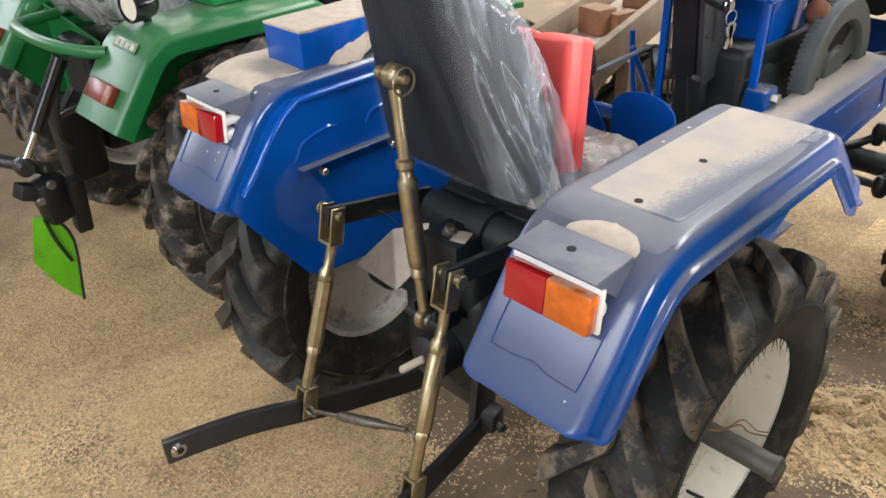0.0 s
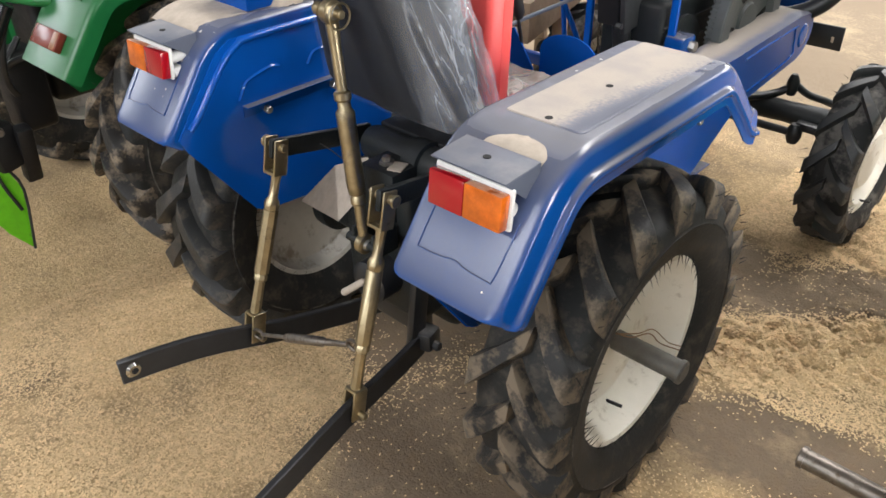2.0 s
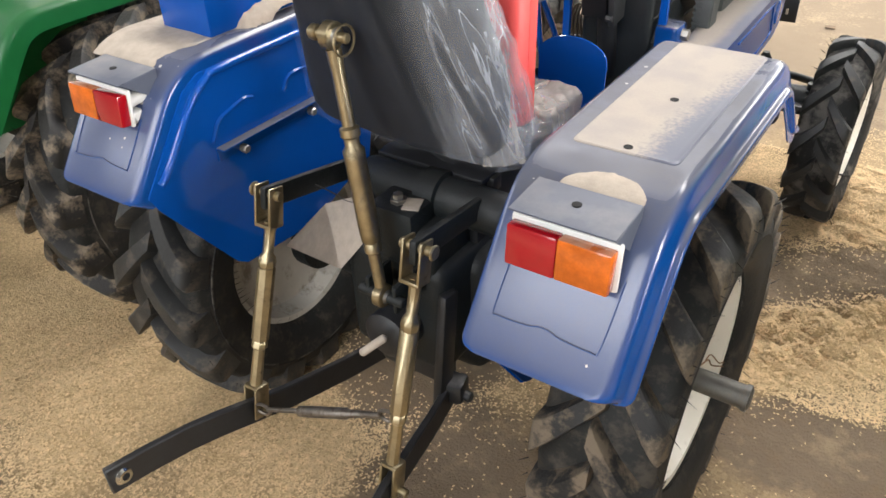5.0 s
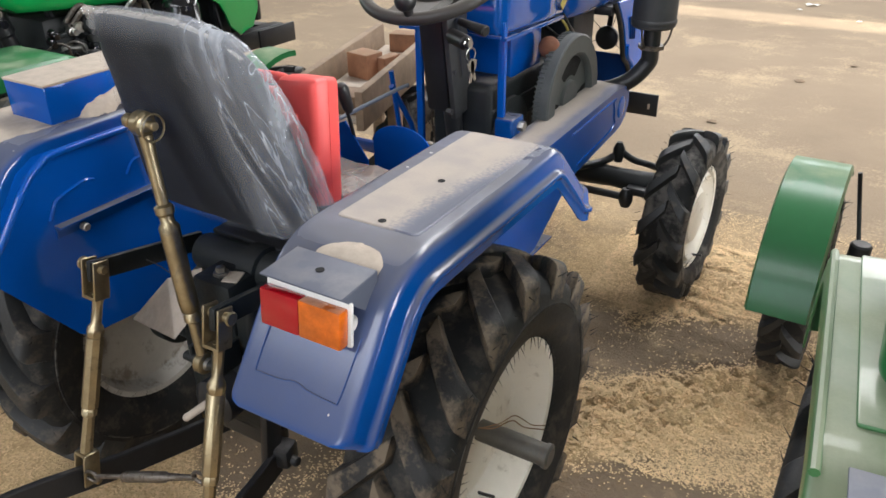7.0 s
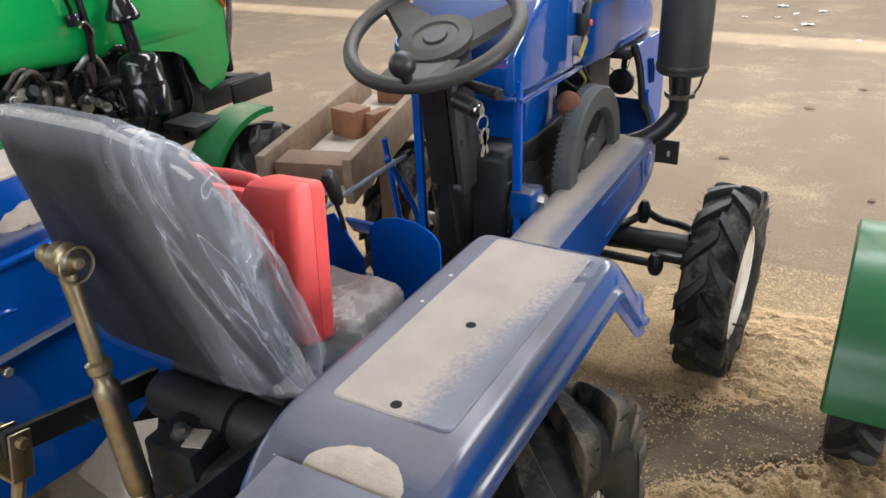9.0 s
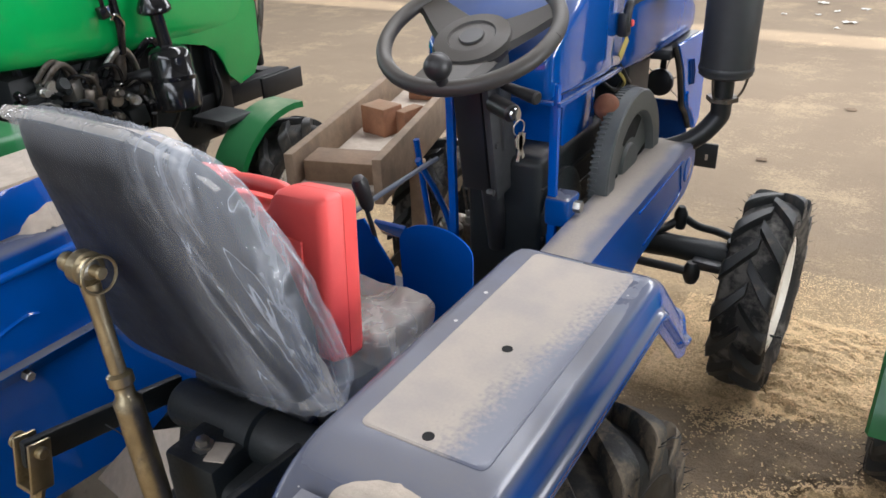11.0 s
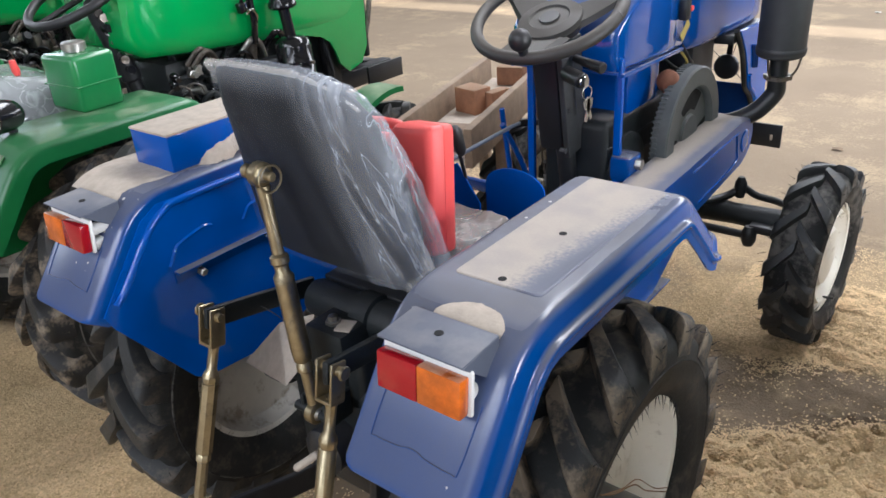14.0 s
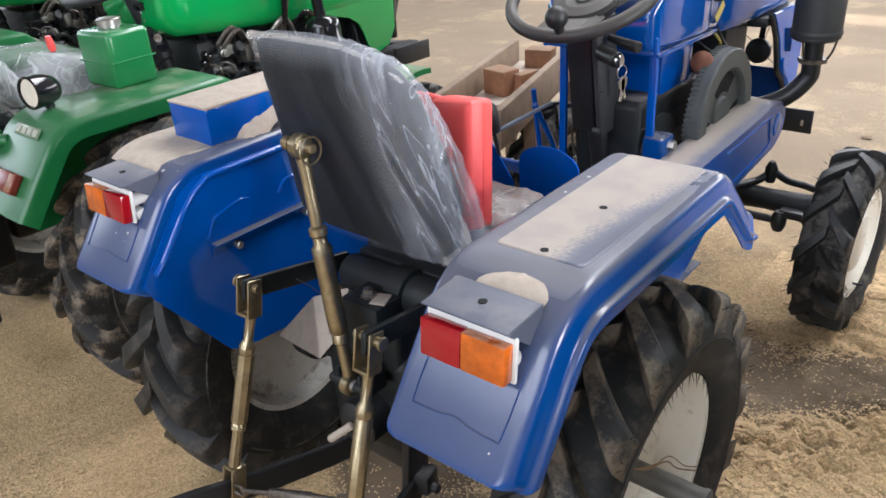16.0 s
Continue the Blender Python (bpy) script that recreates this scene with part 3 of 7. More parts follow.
GROUND = ground_material()
HUSK = mat("rice_husk", (0.72, 0.525, 0.295), 0.85, vary=0.25, scale=60)
WALL = mat("grey_cement_wall", (0.27, 0.255, 0.235), 0.9, vary=0.15, scale=1.5, bump=0.3, bump_scale=25)
ROOF = mat("grey_roof_sheet", (0.20, 0.205, 0.21), 0.6, vary=0.1, scale=1.2)


def pile(x, y):
    """Height of the loose husk that lies on the floor."""
    h = 0.0
    for cx, cy, rx, ry, a in ((0.60, 1.70, 0.18, 0.24, 0.032), (0.54, 0.95, 0.15, 0.09, 0.024), (0.70, 1.09, 0.15, 0.11, 0.036), (0.87, 1.27, 0.16, 0.12, 0.040), (1.03, 1.44, 0.16, 0.12, 0.036), (0.95, 2.0, 0.35, 0.25, 0.014), (0.45, 0.75, 0.25, 0.10, 0.012), (-0.9, 0.3, 0.8, 0.6, 0.004)):
        d = ((x - cx) / rx) ** 2 + ((y - cy) / ry) ** 2
        h += a * math.exp(-d)
    ripple = 2.2 * noise.fractal(Vector((x * 9, y * 14, 0.3)), 0.7, 2.0, 4) + 1.5 * noise.fractal(Vector((x * 34, y * 40, 1.3)), 0.8, 2.0, 3)
    return h * (1 + 0.46 * ripple) + 0.002 * noise.noise(Vector((x * 2, y * 2, 1.7)))


def build_ground():
    xs = [-80, -40, -20, -10, -6, -4] + [-3 + 0.1 * i for i in range(30)] + [0.025 * i for i in range(16)] + [0.4 + 0.0125 * i for i in range(77)] + [1.375 + 0.025 * i for i in range(26)] + [2.1, 2.2, 2.5, 3, 4, 6, 10, 20, 40, 80]
    ys = [-80, -40, -20, -10, -5, -3, -2, -1.5] + [-1 + 0.05 * i for i in range(31)] + [0.5125 + 0.0125 * i for i in range(80)] + [1.525 + 0.025 * i for i in range(40)] + [2.55 + 0.1 * i for i in range(10)] + [4, 5, 6, 8, 10, 20, 40, 80]
    rows = []
    for y in ys:
        rows.append([(x, y, max(-0.002, pile(x, y)) if -3 <= x <= 2.2 and -1 <= y <= 3.5 else 0.0) for x in xs])
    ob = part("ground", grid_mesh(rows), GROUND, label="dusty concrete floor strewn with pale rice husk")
    tagged(ob, category="floor", kind="structure")


build_ground()

rng = np.random.default_rng(4)


def scatter_husk(count, box_xy, size, keep):
    verts, faces = [], []
    made = 0
    while made < count:
        x = rng.uniform(box_xy[0], box_xy[1])
        y = rng.uniform(box_xy[2], box_xy[3])
        c = noise.fractal(Vector((x * 1.15, y * 1.15, 4.0)), 0.7, 2.0, 5) + 0.5 * noise.noise(Vector((x * 9, y * 9, 2.0)))
        # soil patches, and last the painted shade under the tractor, keep husk away
        soil_shade = min(((x - 0.64) / 0.48) ** 2 + ((y - 1.38 - 0.72 * (x - 0.64)) / 0.17) ** 2, ((x - 0.36) / 0.2) ** 2 + ((y - 1.30) / 0.2) ** 2, ((x - 0.22) / 0.3) ** 2 + ((y - 0.12) / 0.4) ** 2, ((x - 0.75) / 0.45) ** 2 + ((y - 0.66 - 0.4 * (x - 0.75)) / 0.15) ** 2, ((x + 0.18) / 0.22) ** 2 + ((y - 0.48) / 0.26) ** 2)
        if soil_shade < 1.0 and rng.uniform(0, 1) > 0.025 + 0.45 * soil_shade ** 3:
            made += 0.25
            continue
        if c + keep < rng.uniform(-0.4, 0.5):
            made += 0.25
            continue
        z = max(-0.002, pile(x, y)) + 0.0015
        a, tilt = rng.uniform(0, 2 * math.pi), rng.uniform(-0.5, 0.5)
        L, W = size * rng.uniform(0.7, 1.4), size * rng.uniform(0.22, 0.38)
        ca, sa = math.cos(a), math.sin(a)
        i = len(verts)
        dz = L * math.sin(tilt) * 0.5
        verts += [(x - ca * L / 2, y - sa * L / 2, z + max(0, -dz)), (x - sa * W, y + ca * W, z + 0.0012), (x + ca * L / 2, y + sa * L / 2, z + max(0, dz)), (x + sa * W, y - ca * W, z + 0.0012)]
        faces.append((i, i + 1, i + 2, i + 3))
        made += 1
    return verts, faces


v, f = scatter_husk(95000, (-1.9, 1.3, -0.75, 2.5), 0.0072, 0.02)
for count, where in ((45000, (-1.1, 0.55, -0.60, 0.50)), (26000, (0.42, 1.20, 0.82, 1.62)), (26000, (0.25, 1.15, 1.55, 2.15))):
    v2, f2 = scatter_husk(count, where, 0.0080, 0.30)
    f += [tuple(i + len(v) for i in q) for q in f2]
    v += v2
stuff_mesh("rice_husk", v, f, HUSK, "loose pale rice husks scattered over the floor", "husk")


def build_hall():
    """Walls and roof, all out of view; gates, gaps and roof lights are placed to let daylight in."""
    def slab(name, sx, sy, sz, at, m, label, cat):
        tagged(part(name, box(sx, sy, sz, at, bevel=0), m, label=label), category=cat, kind="structure")
    x0, x1, y0, y1, h, t = -13.0, 10.0, -8.0, 13.0, 6.0, 0.25
    # far wall with a long narrow gap under the eaves
    slab("wall_north", x1 - x0, t, 2.2, ((x0 + x1) / 2, y1 + t / 2, 1.1), WALL, "grey cement wall under the long window", "wall")
    slab("wall_north_band", x1 - x0, t, 0.99, ((x0 + x1) / 2, y1 + t / 2, 4.495), WALL, "grey cement band over the long window", "wall")
    slab("wall_north_left", 5.0, t, 1.8, (x0 + 2.5, y1 + t / 2, 3.1), WALL, "grey cement wall beside the long window", "wall")
    slab("wall_north_right", 3.0, t, 1.8, (x1 - 1.5, y1 + t / 2, 3.1), WALL, "grey cement wall beside the long window", "wall")
    slab("wall_north_top", x1 - x0, t, 0.49, ((x0 + x1) / 2, y1 + t / 2, 5.755), WALL, "grey cement wall above the eaves gap", "wall")
    # unseen slab, added to stop sun through the window lighting the far floor
    slab("canopy", x1 - x0, 3.2, 0.10, ((x0 + x1) / 2, y1 + t + 1.6, 4.15), ROOF, "unseen grey sheet added to keep sun out of the long window", "canopy")
    # left wall, out of view, with an opening added for the fill light
    slab("wall_west", t, y1 - y0, 3.0, (x0 - t / 2, (y0 + y1) / 2, 1.5), WALL, "unseen grey side wall under the opening for the fill light", "wall")
    slab("wall_west_top", t, y1 - y0, h - 5.0, (x0 - t / 2, (y0 + y1) / 2, (h + 5.0) / 2), WALL, "unseen grey wall over the opening for the fill light", "wall")
    slab("wall_west_near", t, 2.0, 2.0, (x0 - t / 2, y0 + 1.0, 4.0), WALL, "unseen grey wall beside the opening for the fill light", "wall")
    slab("wall_west_far", t, 7.0, 2.0, (x0 - t / 2, y1 - 3.5, 4.0), WALL, "unseen grey wall beside the opening for the fill light", "wall")
    # gate openings in the near and right walls
    slab("wall_south_left", 11.0, t, 5.3, (x0 + 5.5, y0 - t / 2, 2.65), WALL, "grey cement wall beside the gate", "wall")
    slab("wall_south_right", 6.0, t, 5.3, (x1 - 3.0, y0 - t / 2, 2.65), WALL, "grey cement wall beside the gate", "wall")
    slab("wall_south_top", 6.0, t, 0.9, (1.0, y0 - t / 2, 4.85), WALL, "grey cement wall over the gate", "wall")
    slab("wall_south_eaves", x1 - x0, t, 0.10, ((x0 + x1) / 2, y0 - t / 2, 5.95), WALL, "grey cement strip above the rear eaves gap", "wall")
    slab("wall_east_near", t, 5.4, h, (x1 + t / 2, -5.3, h / 2), WALL, "grey cement wall beside the wide gate", "wall")
    slab("wall_east_far", t, 8.4, h, (x1 + t / 2, 8.8, h / 2), WALL, "grey cement wall beside the wide gate", "wall")
    slab("wall_east_top", t, 7.2, h - 4.4, (x1 + t / 2, 1.0, (h + 4.4) / 2), WALL, "grey cement wall over the wide gate", "wall")
    # roof in strips that leave two roof lights
    bm = bmesh.new()
    for a, b in ((y0, -7.6), (-5.8, 3.7), (5.5, y1 + t)):
        box(x1 - x0, b - a, 0.12, ((x0 + x1) / 2, (a + b) / 2, h + 0.06), bevel=0, bm=bm)
    for a, b in ((x0, -4.1), (5.1, x1)):
        for c in (-6.7, 4.6):
            box(b - a, 1.8, 0.12, ((a + b) / 2, c, h + 0.06), bevel=0, bm=bm)
    tagged(part("ceiling", bm, ROOF, label="grey sheet roof with two long roof lights"), category="ceiling", kind="structure")


build_hall()


def scrap(x, y, size, turn, label, material):
    """A small crumpled piece lying on the floor."""
    r = random.Random(int(1000 * (x + y)))
    rows = [[(size * (i / 4 - 0.5), size * 0.7 * (k / 3 - 0.5), 0.004 + size * 0.18 * r.random()) for i in range(5)] for k in range(4)]
    ob = part("floor_scrap", grid_mesh(rows, thick=0.002), material, None, label, at=pose(x, y, 0.002, 0, 0, turn))
    tagged(ob, category="litter", group="scraps on the floor")


PAPER = mat("white_paper_scrap", (0.72, 0.70, 0.66), 0.8, vary=0.1, scale=20)
CLOD = mat("brown_clod", (0.20, 0.14, 0.09), 0.95, vary=0.3, scale=60)
for x, y, size, turn in ((0.19, 7.25, 0.11, 20), (0.12, 6.98, 0.05, 70), (0.63, 6.70, 0.04, 10), (0.25, 7.93, 0.08, 140), (-0.48, 8.90, 0.13, 40), (-0.14, 8.11, 0.10, 5), (-0.10, 7.51, 0.05, 25), (0.03, 7.74, 0.06, 80), (-0.38, 7.45, 0.05, 15)):
    scrap(x, y, size, turn, "small white crumpled scrap lying on the dusty floor", PAPER)
for x, y, size, turn in ((0.49, 4.66, 0.06, 30), (0.9, 3.3, 0.04, 80), (0.2, 3.6, 0.05, 10), (0.75, 5.2, 0.05, 60)):
    scrap(x, y, size, turn, "small brown clod lying on the dusty floor", CLOD)


# ---- wheels ----
def tyre_bm(R, W, rim, rim_in=None, side=1):
    """Carcass of a farm tyre about the x axis."""
    rc, h = R * 0.915, W / 2
    rim_in = rim_in or rim

    def flank(rim):
        tall = rc - rim
        return [(0.60, rim), (0.70, rim + 0.010), (0.86, rim + tall * 0.20), (0.95, rim + tall * 0.42), (0.985, rim + tall * 0.58), (1.005, rim + tall * 0.62), (1.005, rim + tall * 0.66), (0.985, rim + tall * 0.69), (0.97, rc * 0.925), (0.93, rc * 0.955), (0.8, rc * 0.985), (0.4, rc)]
    outer, inner = flank(rim), flank(rim_in)
    neg, pos = (inner, outer) if side > 0 else (outer, inner)
    prof = [(-h * a, r) for a, r in neg] + [(0, rc * 1.003)] + [(h * a, r) for a, r in pos[::-1]] + [(0, rim + 0.004)]
    bm = lathe(prof, 72, "x", closed=True)
    return bm


def lug_bm(R, W, s, lean):
    """One angled tread bar, from the middle of the tread round the shoulder."""
    rc, h = R * 0.915, W / 2
    k = R / 0.375
    stations = []
    for t, reach, fall, deep in ((0.0, -0.07, 0.004, 0.0), (0.12, 0.06, 0.001, 0.0), (0.3, 0.27, 0.0, 0.0), (0.5, 0.50, 0.0, 0.0), (0.7, 0.72, 0.001, 0.003), (0.85, 0.87, 0.004, 0.008), (0.94, 0.945, 0.009, 0.016), (1.0, 0.985, 0.016, 0.028), (1.02, 1.0, 0.027, 0.034)):
        ang = lean * max(0.0, 1 - t) ** 1.25
        wide = (0.0235 + 0.0095 * min(1.0, t) ** 1.5) * k
        stations.append((s * h * reach, ang, rc * 0.985 - deep * k, R - fall * k, wide))
    bm = bmesh.new()
    rings = []
    for a, ang, low, top, w in stations:
        ring = []
        for da, r in ((-1.25 * w, low), (-w, top - 0.004), (-0.86 * w, top), (0.86 * w, top), (w, top - 0.004), (1.25 * w, low)):
            th = ang + da / R
            ring.append(bm.verts.new((a, r * math.sin(th), r * math.cos(th))))
        rings.append(ring)
    for p, q in zip(rings, rings[1:]):
        for i in range(6):
            j = (i + 1) % 6
            bm.faces.new((p[i], p[j], q[j], q[i]))
    bm.faces.new(rings[0])
    bm.faces.new(rings[-1][::-1])
    bmesh.ops.recalc_face_normals(bm, faces=bm.faces)
    return bm


def hairs_bm(R, W, rim, n, seed):
    """Moulding whiskers that stand off the rubber."""
    r = random.Random(seed)
    bm = bmesh.new()
    for i in range(n):
        th = 2 * math.pi * i / n + r.uniform(-0.03, 0.03)
        for s in (-1, 1):
            for rad, out, L in ((rim + 0.012, 0.74, r.uniform(0.020, 0.036)), (R * 0.93, 1.0, r.uniform(0.012, 0.030))):
                if r.random() < 0.2:
                    continue
                x = s * W / 2 * out
                d = (Vector((s * r.uniform(0.1, 0.5), r.uniform(-0.35, 0.35), -1)) if rad < R * 0.8 else Vector((s * r.uniform(0.4, 1), r.uniform(-0.6, 0.6), r.uniform(0.0, 1.2)))).normalized()
                p = Vector((x, rad * math.sin(th), rad * math.cos(th)))
                dd = Matrix.Rotation(-th, 3, "X") @ d
                o = dd.orthogonal().normalized() * 0.0014
                o2 = dd.cross(o)
                vs = [bm.verts.new(p + k) for k in (o, -0.5 * o + o2 * 0.87, -0.5 * o - o2 * 0.87)]
                tip = bm.verts.new(p + dd * L)
                for a, b in ((0, 1), (1, 2), (2, 0)):
                    bm.faces.new((vs[a], vs[b], tip))
    return bm


def wheel(parent, at, R, W, rim, side, lugs, axle=0.0, spin=0.0, rim_mat=None, bolts=5, direction=1, seed=1, hairs=46, dish=0.35, label="", lug_mat=None, rim_in=None, steer=0, carcass=None, stub=0.023, stub_mat=None):
    """A lugged wheel at its hub; side +1: the outside faces +x."""
    hub = part("wheel", tyre_bm(R, W, rim, rim_in, side), carcass or RUBBER, parent, label or "black rubber farm tyre with angled lugs", at=Matrix.Translation(at) @ pose(0, 0, 0, 0, 0, steer) @ pose(0, 0, 0, spin))
    lug = {}
    for i in range(lugs):
        for s in (-1, 1):
            rot = Matrix.Rotation(2 * math.pi * (i + (0.5 if s > 0 else 0)) / lugs, 4, "X")
            if s not in lug:
                lug[s] = part("tread_lug", lug_bm(R, W, s, direction * 0.33), lug_mat or LUG, hub, at=rot)
            else:
                again(lug[s], hub, rot)
    h = W / 2
    o = side
    x_lip, x_disc = o * h * 0.64, o * h * dish
    bm = lathe([(x_lip, rim + 0.012), (x_lip + o * 0.006, rim + 0.009), (x_lip + o * 0.004, rim - 0.002), (x_lip - o * 0.012, rim - 0.006), (x_disc + o * 0.02, rim - 0.022),
                (x_disc, rim - 0.040), (x_disc - o * 0.006, rim * 0.62), (x_disc + o * 0.012, rim * 0.52), (x_disc + o * 0.012, 0.0)], 56, "x", caps=False)
    ri = rim_in or rim
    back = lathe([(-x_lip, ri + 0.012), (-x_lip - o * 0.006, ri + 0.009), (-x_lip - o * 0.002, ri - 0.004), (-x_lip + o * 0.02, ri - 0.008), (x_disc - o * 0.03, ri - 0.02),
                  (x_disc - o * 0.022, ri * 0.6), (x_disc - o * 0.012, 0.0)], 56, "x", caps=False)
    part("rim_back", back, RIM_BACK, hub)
    part("rim", bm, rim_mat or RIM, hub, "off-white painted steel rim with dust")
    for i in range(bolts):
        th = 2 * math.pi * i / bolts
        part("wheel_nut", rod((x_disc + o * 0.008, rim * 0.40 * math.sin(th), rim * 0.40 * math.cos(th)), (x_disc + o * 0.026, rim * 0.40 * math.sin(th), rim * 0.40 * math.cos(th)), 0.011, seg=6), STEEL, hub)
    ring_r = rim + 0.64 * (R * 0.915 - rim)
    for e in (-1, 1):
        part("mould_ring", lathe([(e * h * 0.985, ring_r - 0.003), (e * h * 1.012, ring_r - 0.0015), (e * h * 1.012, ring_r + 0.0015), (e * h * 0.985, ring_r + 0.003)], 72, "x", closed=True), RUBBER_DUSTY, hub, "thin moulded ring on the tyre's side")
    va = radians(-90 - spin)
    part("valve", rod((x_disc + o * 0.01, rim * 0.86 * math.cos(va), rim * 0.86 * math.sin(va)), (x_disc + o * 0.048, rim * 0.83 * math.cos(va), rim * 0.83 * math.sin(va)), 0.004, seg=8), STEEL_BLACK, hub)
    if axle:
        bm = rod((x_disc, 0, 0), (o * axle, 0, 0), stub, seg=24, bevel=0.004)
        lathe([(o * axle - o * 0.012, stub * 1.13), (o * axle - o * 0.003, stub * 1.13)], 24, "x", bm=bm)
        part("axle_stub", bm, stub_mat or STEEL_AXLE, hub, "grey machined axle stub")
    part("rubber_whisker", hairs_bm(R, W, rim, hairs, seed), RUBBER, hub, "thin moulding whiskers on the new rubber")["kind"] = "stuff"
    return hub


STEEL_AXLE = mat("grey_axle_steel", (0.12, 0.115, 0.105), 0.5, metal=0.6, vary=0.2, scale=25, dirt=0.3, dirt_color=(0.2, 0.16, 0.12))


# ---- the blue tractor ----
tractor = empty("blue_tractor", (0, 0, 0), "dusty blue small farm tractor standing on husk-strewn floor", "tractor")

REAR_Y, REAR_Z = 0.385, 0.372
FRONT_Y, FRONT_Z = 1.73, 0.278
for s in (1, -1):
    at, R_, W_ = ((0.480, REAR_Y, REAR_Z), 0.379, 0.208) if s > 0 else ((-0.497, 0.331, 0.376), 0.386, 0.232)
    wheel(tractor, at, R_, W_, 0.208, s, 16, lug_mat=LUG_REAR if s > 0 else LUG, bolts=0, dish=-0.05, axle=0.165, spin=9 * s, direction=1, seed=3 + s, hairs=84, label="large rear tractor tyre, black with dirty angled lugs", rim_in=0.200)
    wheel(tractor, (s * 0.526, FRONT_Y + 0.035, FRONT_Z + 0.012), 0.288, 0.145, 0.168, s, 14, spin=4, steer=-2, dish=0.46, bolts=0, carcass=RUBBER_DUSTY, direction=1, seed=9 + s, hairs=44, label="front tractor tyre, black with angled lugs")

_rear = [Vector((-0.108, 0.738)).lerp(Vector((0.045, 0.944)), k) for k in (0.0, 0.012, 0.03, 0.06, 0.10, 0.14)]
FENDER_LINE = _rear + bent([(-0.08, 0.7757), (0.045, 0.944), (0.300, 0.944)], 0.075, 7)[:-1] + bent([(0.300, 0.944), (0.568, 0.944), (0.685, 0.833), (0.715, 0.802), (0.736, 0.796)], 0.045, 5)


def fender_section(s):
    """Across the mudguard: (x, depth under the crown), from the inner edge to the outer lip."""
    pts = bent([(0.332, 0.050), (0.332, 0.0), (0.547, 0.0), (0.556, 0.038), (0.566, 0.043), (0.566, 0.052), (0.559, 0.056), (0.560, 0.072)], 0.020, 5)
    return [(s * p.x, p.y) for p in pts]


def build_fender(s):
    rows = []
    line = FENDER_LINE
    for i, p in enumerate(line):
        d = (line[min(i + 1, len(line) - 1)] - line[max(i - 1, 0)]).normalized()
        nrm = Vector((-d.y, d.x))
        run = (p - line[0]).length
        rim = 0.017
        inset = rim - math.sqrt(max(0.0, rim ** 2 - (rim - run) ** 2)) if run < rim else 0.0
        mid = s * 0.4475
        rows.append([(mid + (x - mid) * (1 - inset / 0.115), p.x - nrm.x * v, p.y - nrm.y * v) for x, v in fender_section(s)])
    bm = grid_mesh(rows, thick=0.003)
    f = part("mudguard", bm, BLUE_DUSTY, tractor, "blue pressed-steel mudguard with pale dust on top", sharp=50)
    # turned-under rear hem
    part("hem", tube([(s * 0.358, -0.092, 0.733), (s * 0.45, -0.0925, 0.7325), (s * 0.524, -0.092, 0.733)], 0.008, seg=10), BLUE_SIDE, f)
    # raised panel with its two holes
    loops = []
    for grow, z in ((0.006, 0.9432), (0.0055, 0.9452), (0.0035, 0.9466), (0.0, 0.9460)):
        x0, x1, y0, y1 = 0.379 - grow, 0.514 + grow, 0.132 - grow, 0.538 + grow
        ring = bent([((x0 + x1) / 2, y0), (x1, y0), (x1, y1), (x0, y1), (x0, y0), ((x0 + x1) / 2, y0)], 0.011, 4)[:-1]
        loops.append([(s * q.x, q.y, z) for q in ring])
    own = grid_mesh(loops, closed_u=True)
    own.verts.ensure_lookup_table()
    own.faces.new([own.verts[3 * len(loops[0]) + k] for k in range(len(loops[0]))])
    bmesh.ops.recalc_face_normals(own, faces=own.faces)
    part("raised_panel", own, BLUE_DEEP, f, "raised top panel under thick pale dust")
    for y in (0.142, 0.312) if s > 0 else ():
        part("bolt_hole", lathe([(0.9452, 0.0065), (0.9466, 0.0065), (0.9466, 0.0)], 16, "z", (s * 0.4475, y, 0)), HOLE, f)
    # pressed outline on the sloping rear face
    d = (Vector((0.045, 0.944)) - Vector((-0.108, 0.738))).normalized()
    nr = Vector((-d.y, d.x))
    base = Vector((-0.108, 0.738))

    def on_slope(u, x, lift=0.001):
        q = base + d * u + nr * lift
        return (s * x, q.x, q.y)
    for d_, in_ in ((0.006, 0.004),):
        line = [on_slope(0.150, 0.368 + in_), on_slope(0.060 + d_, 0.366 + in_), on_slope(0.052 + d_, 0.374 + in_), on_slope(0.053 + d_, 0.420), on_slope(0.057 + d_, 0.436), on_slope(0.056 + d_, 0.452), on_slope(0.052 + d_, 0.466), on_slope(0.050 + d_, 0.512 - in_), on_slope(0.058 + d_, 0.522 - in_), on_slope(0.150, 0.526 - in_)]
        part("pressed_line", tube(line, 0.0011, seg=6, smooth=3), BLUE_DUSTY, f)
    # inner side plate, with its stiffener, pressed lines and bolts
    outline = [(-0.075, 0.738), (-0.060, 0.706), (0.080, 0.509), (0.105, 0.492), (0.30, 0.476), (0.52, 0.55), (0.58, 0.80), (0.560, 0.905), (0.54, 0.915), (0.085, 0.915), (0.045, 0.893)]
    p = part("side_plate", plate(outline, 0.004, Matrix.Translation((s * 0.331, 0, 0)) @ YZ), BLUE_SIDE, f, "glossy blue inner side plate")
    # added lining: its dark colour stands in for the shade under the mudguard
    inner = [(q[0] * 0.985 + 0.004, q[1] * 0.99 + 0.007) for q in outline]
    part("splash_lining", plate(inner, 0.003, Matrix.Translation((s * 0.3355, 0, 0)) @ YZ), DARK_BLUE, f, "dark blue lining added for the shade under the mudguard")
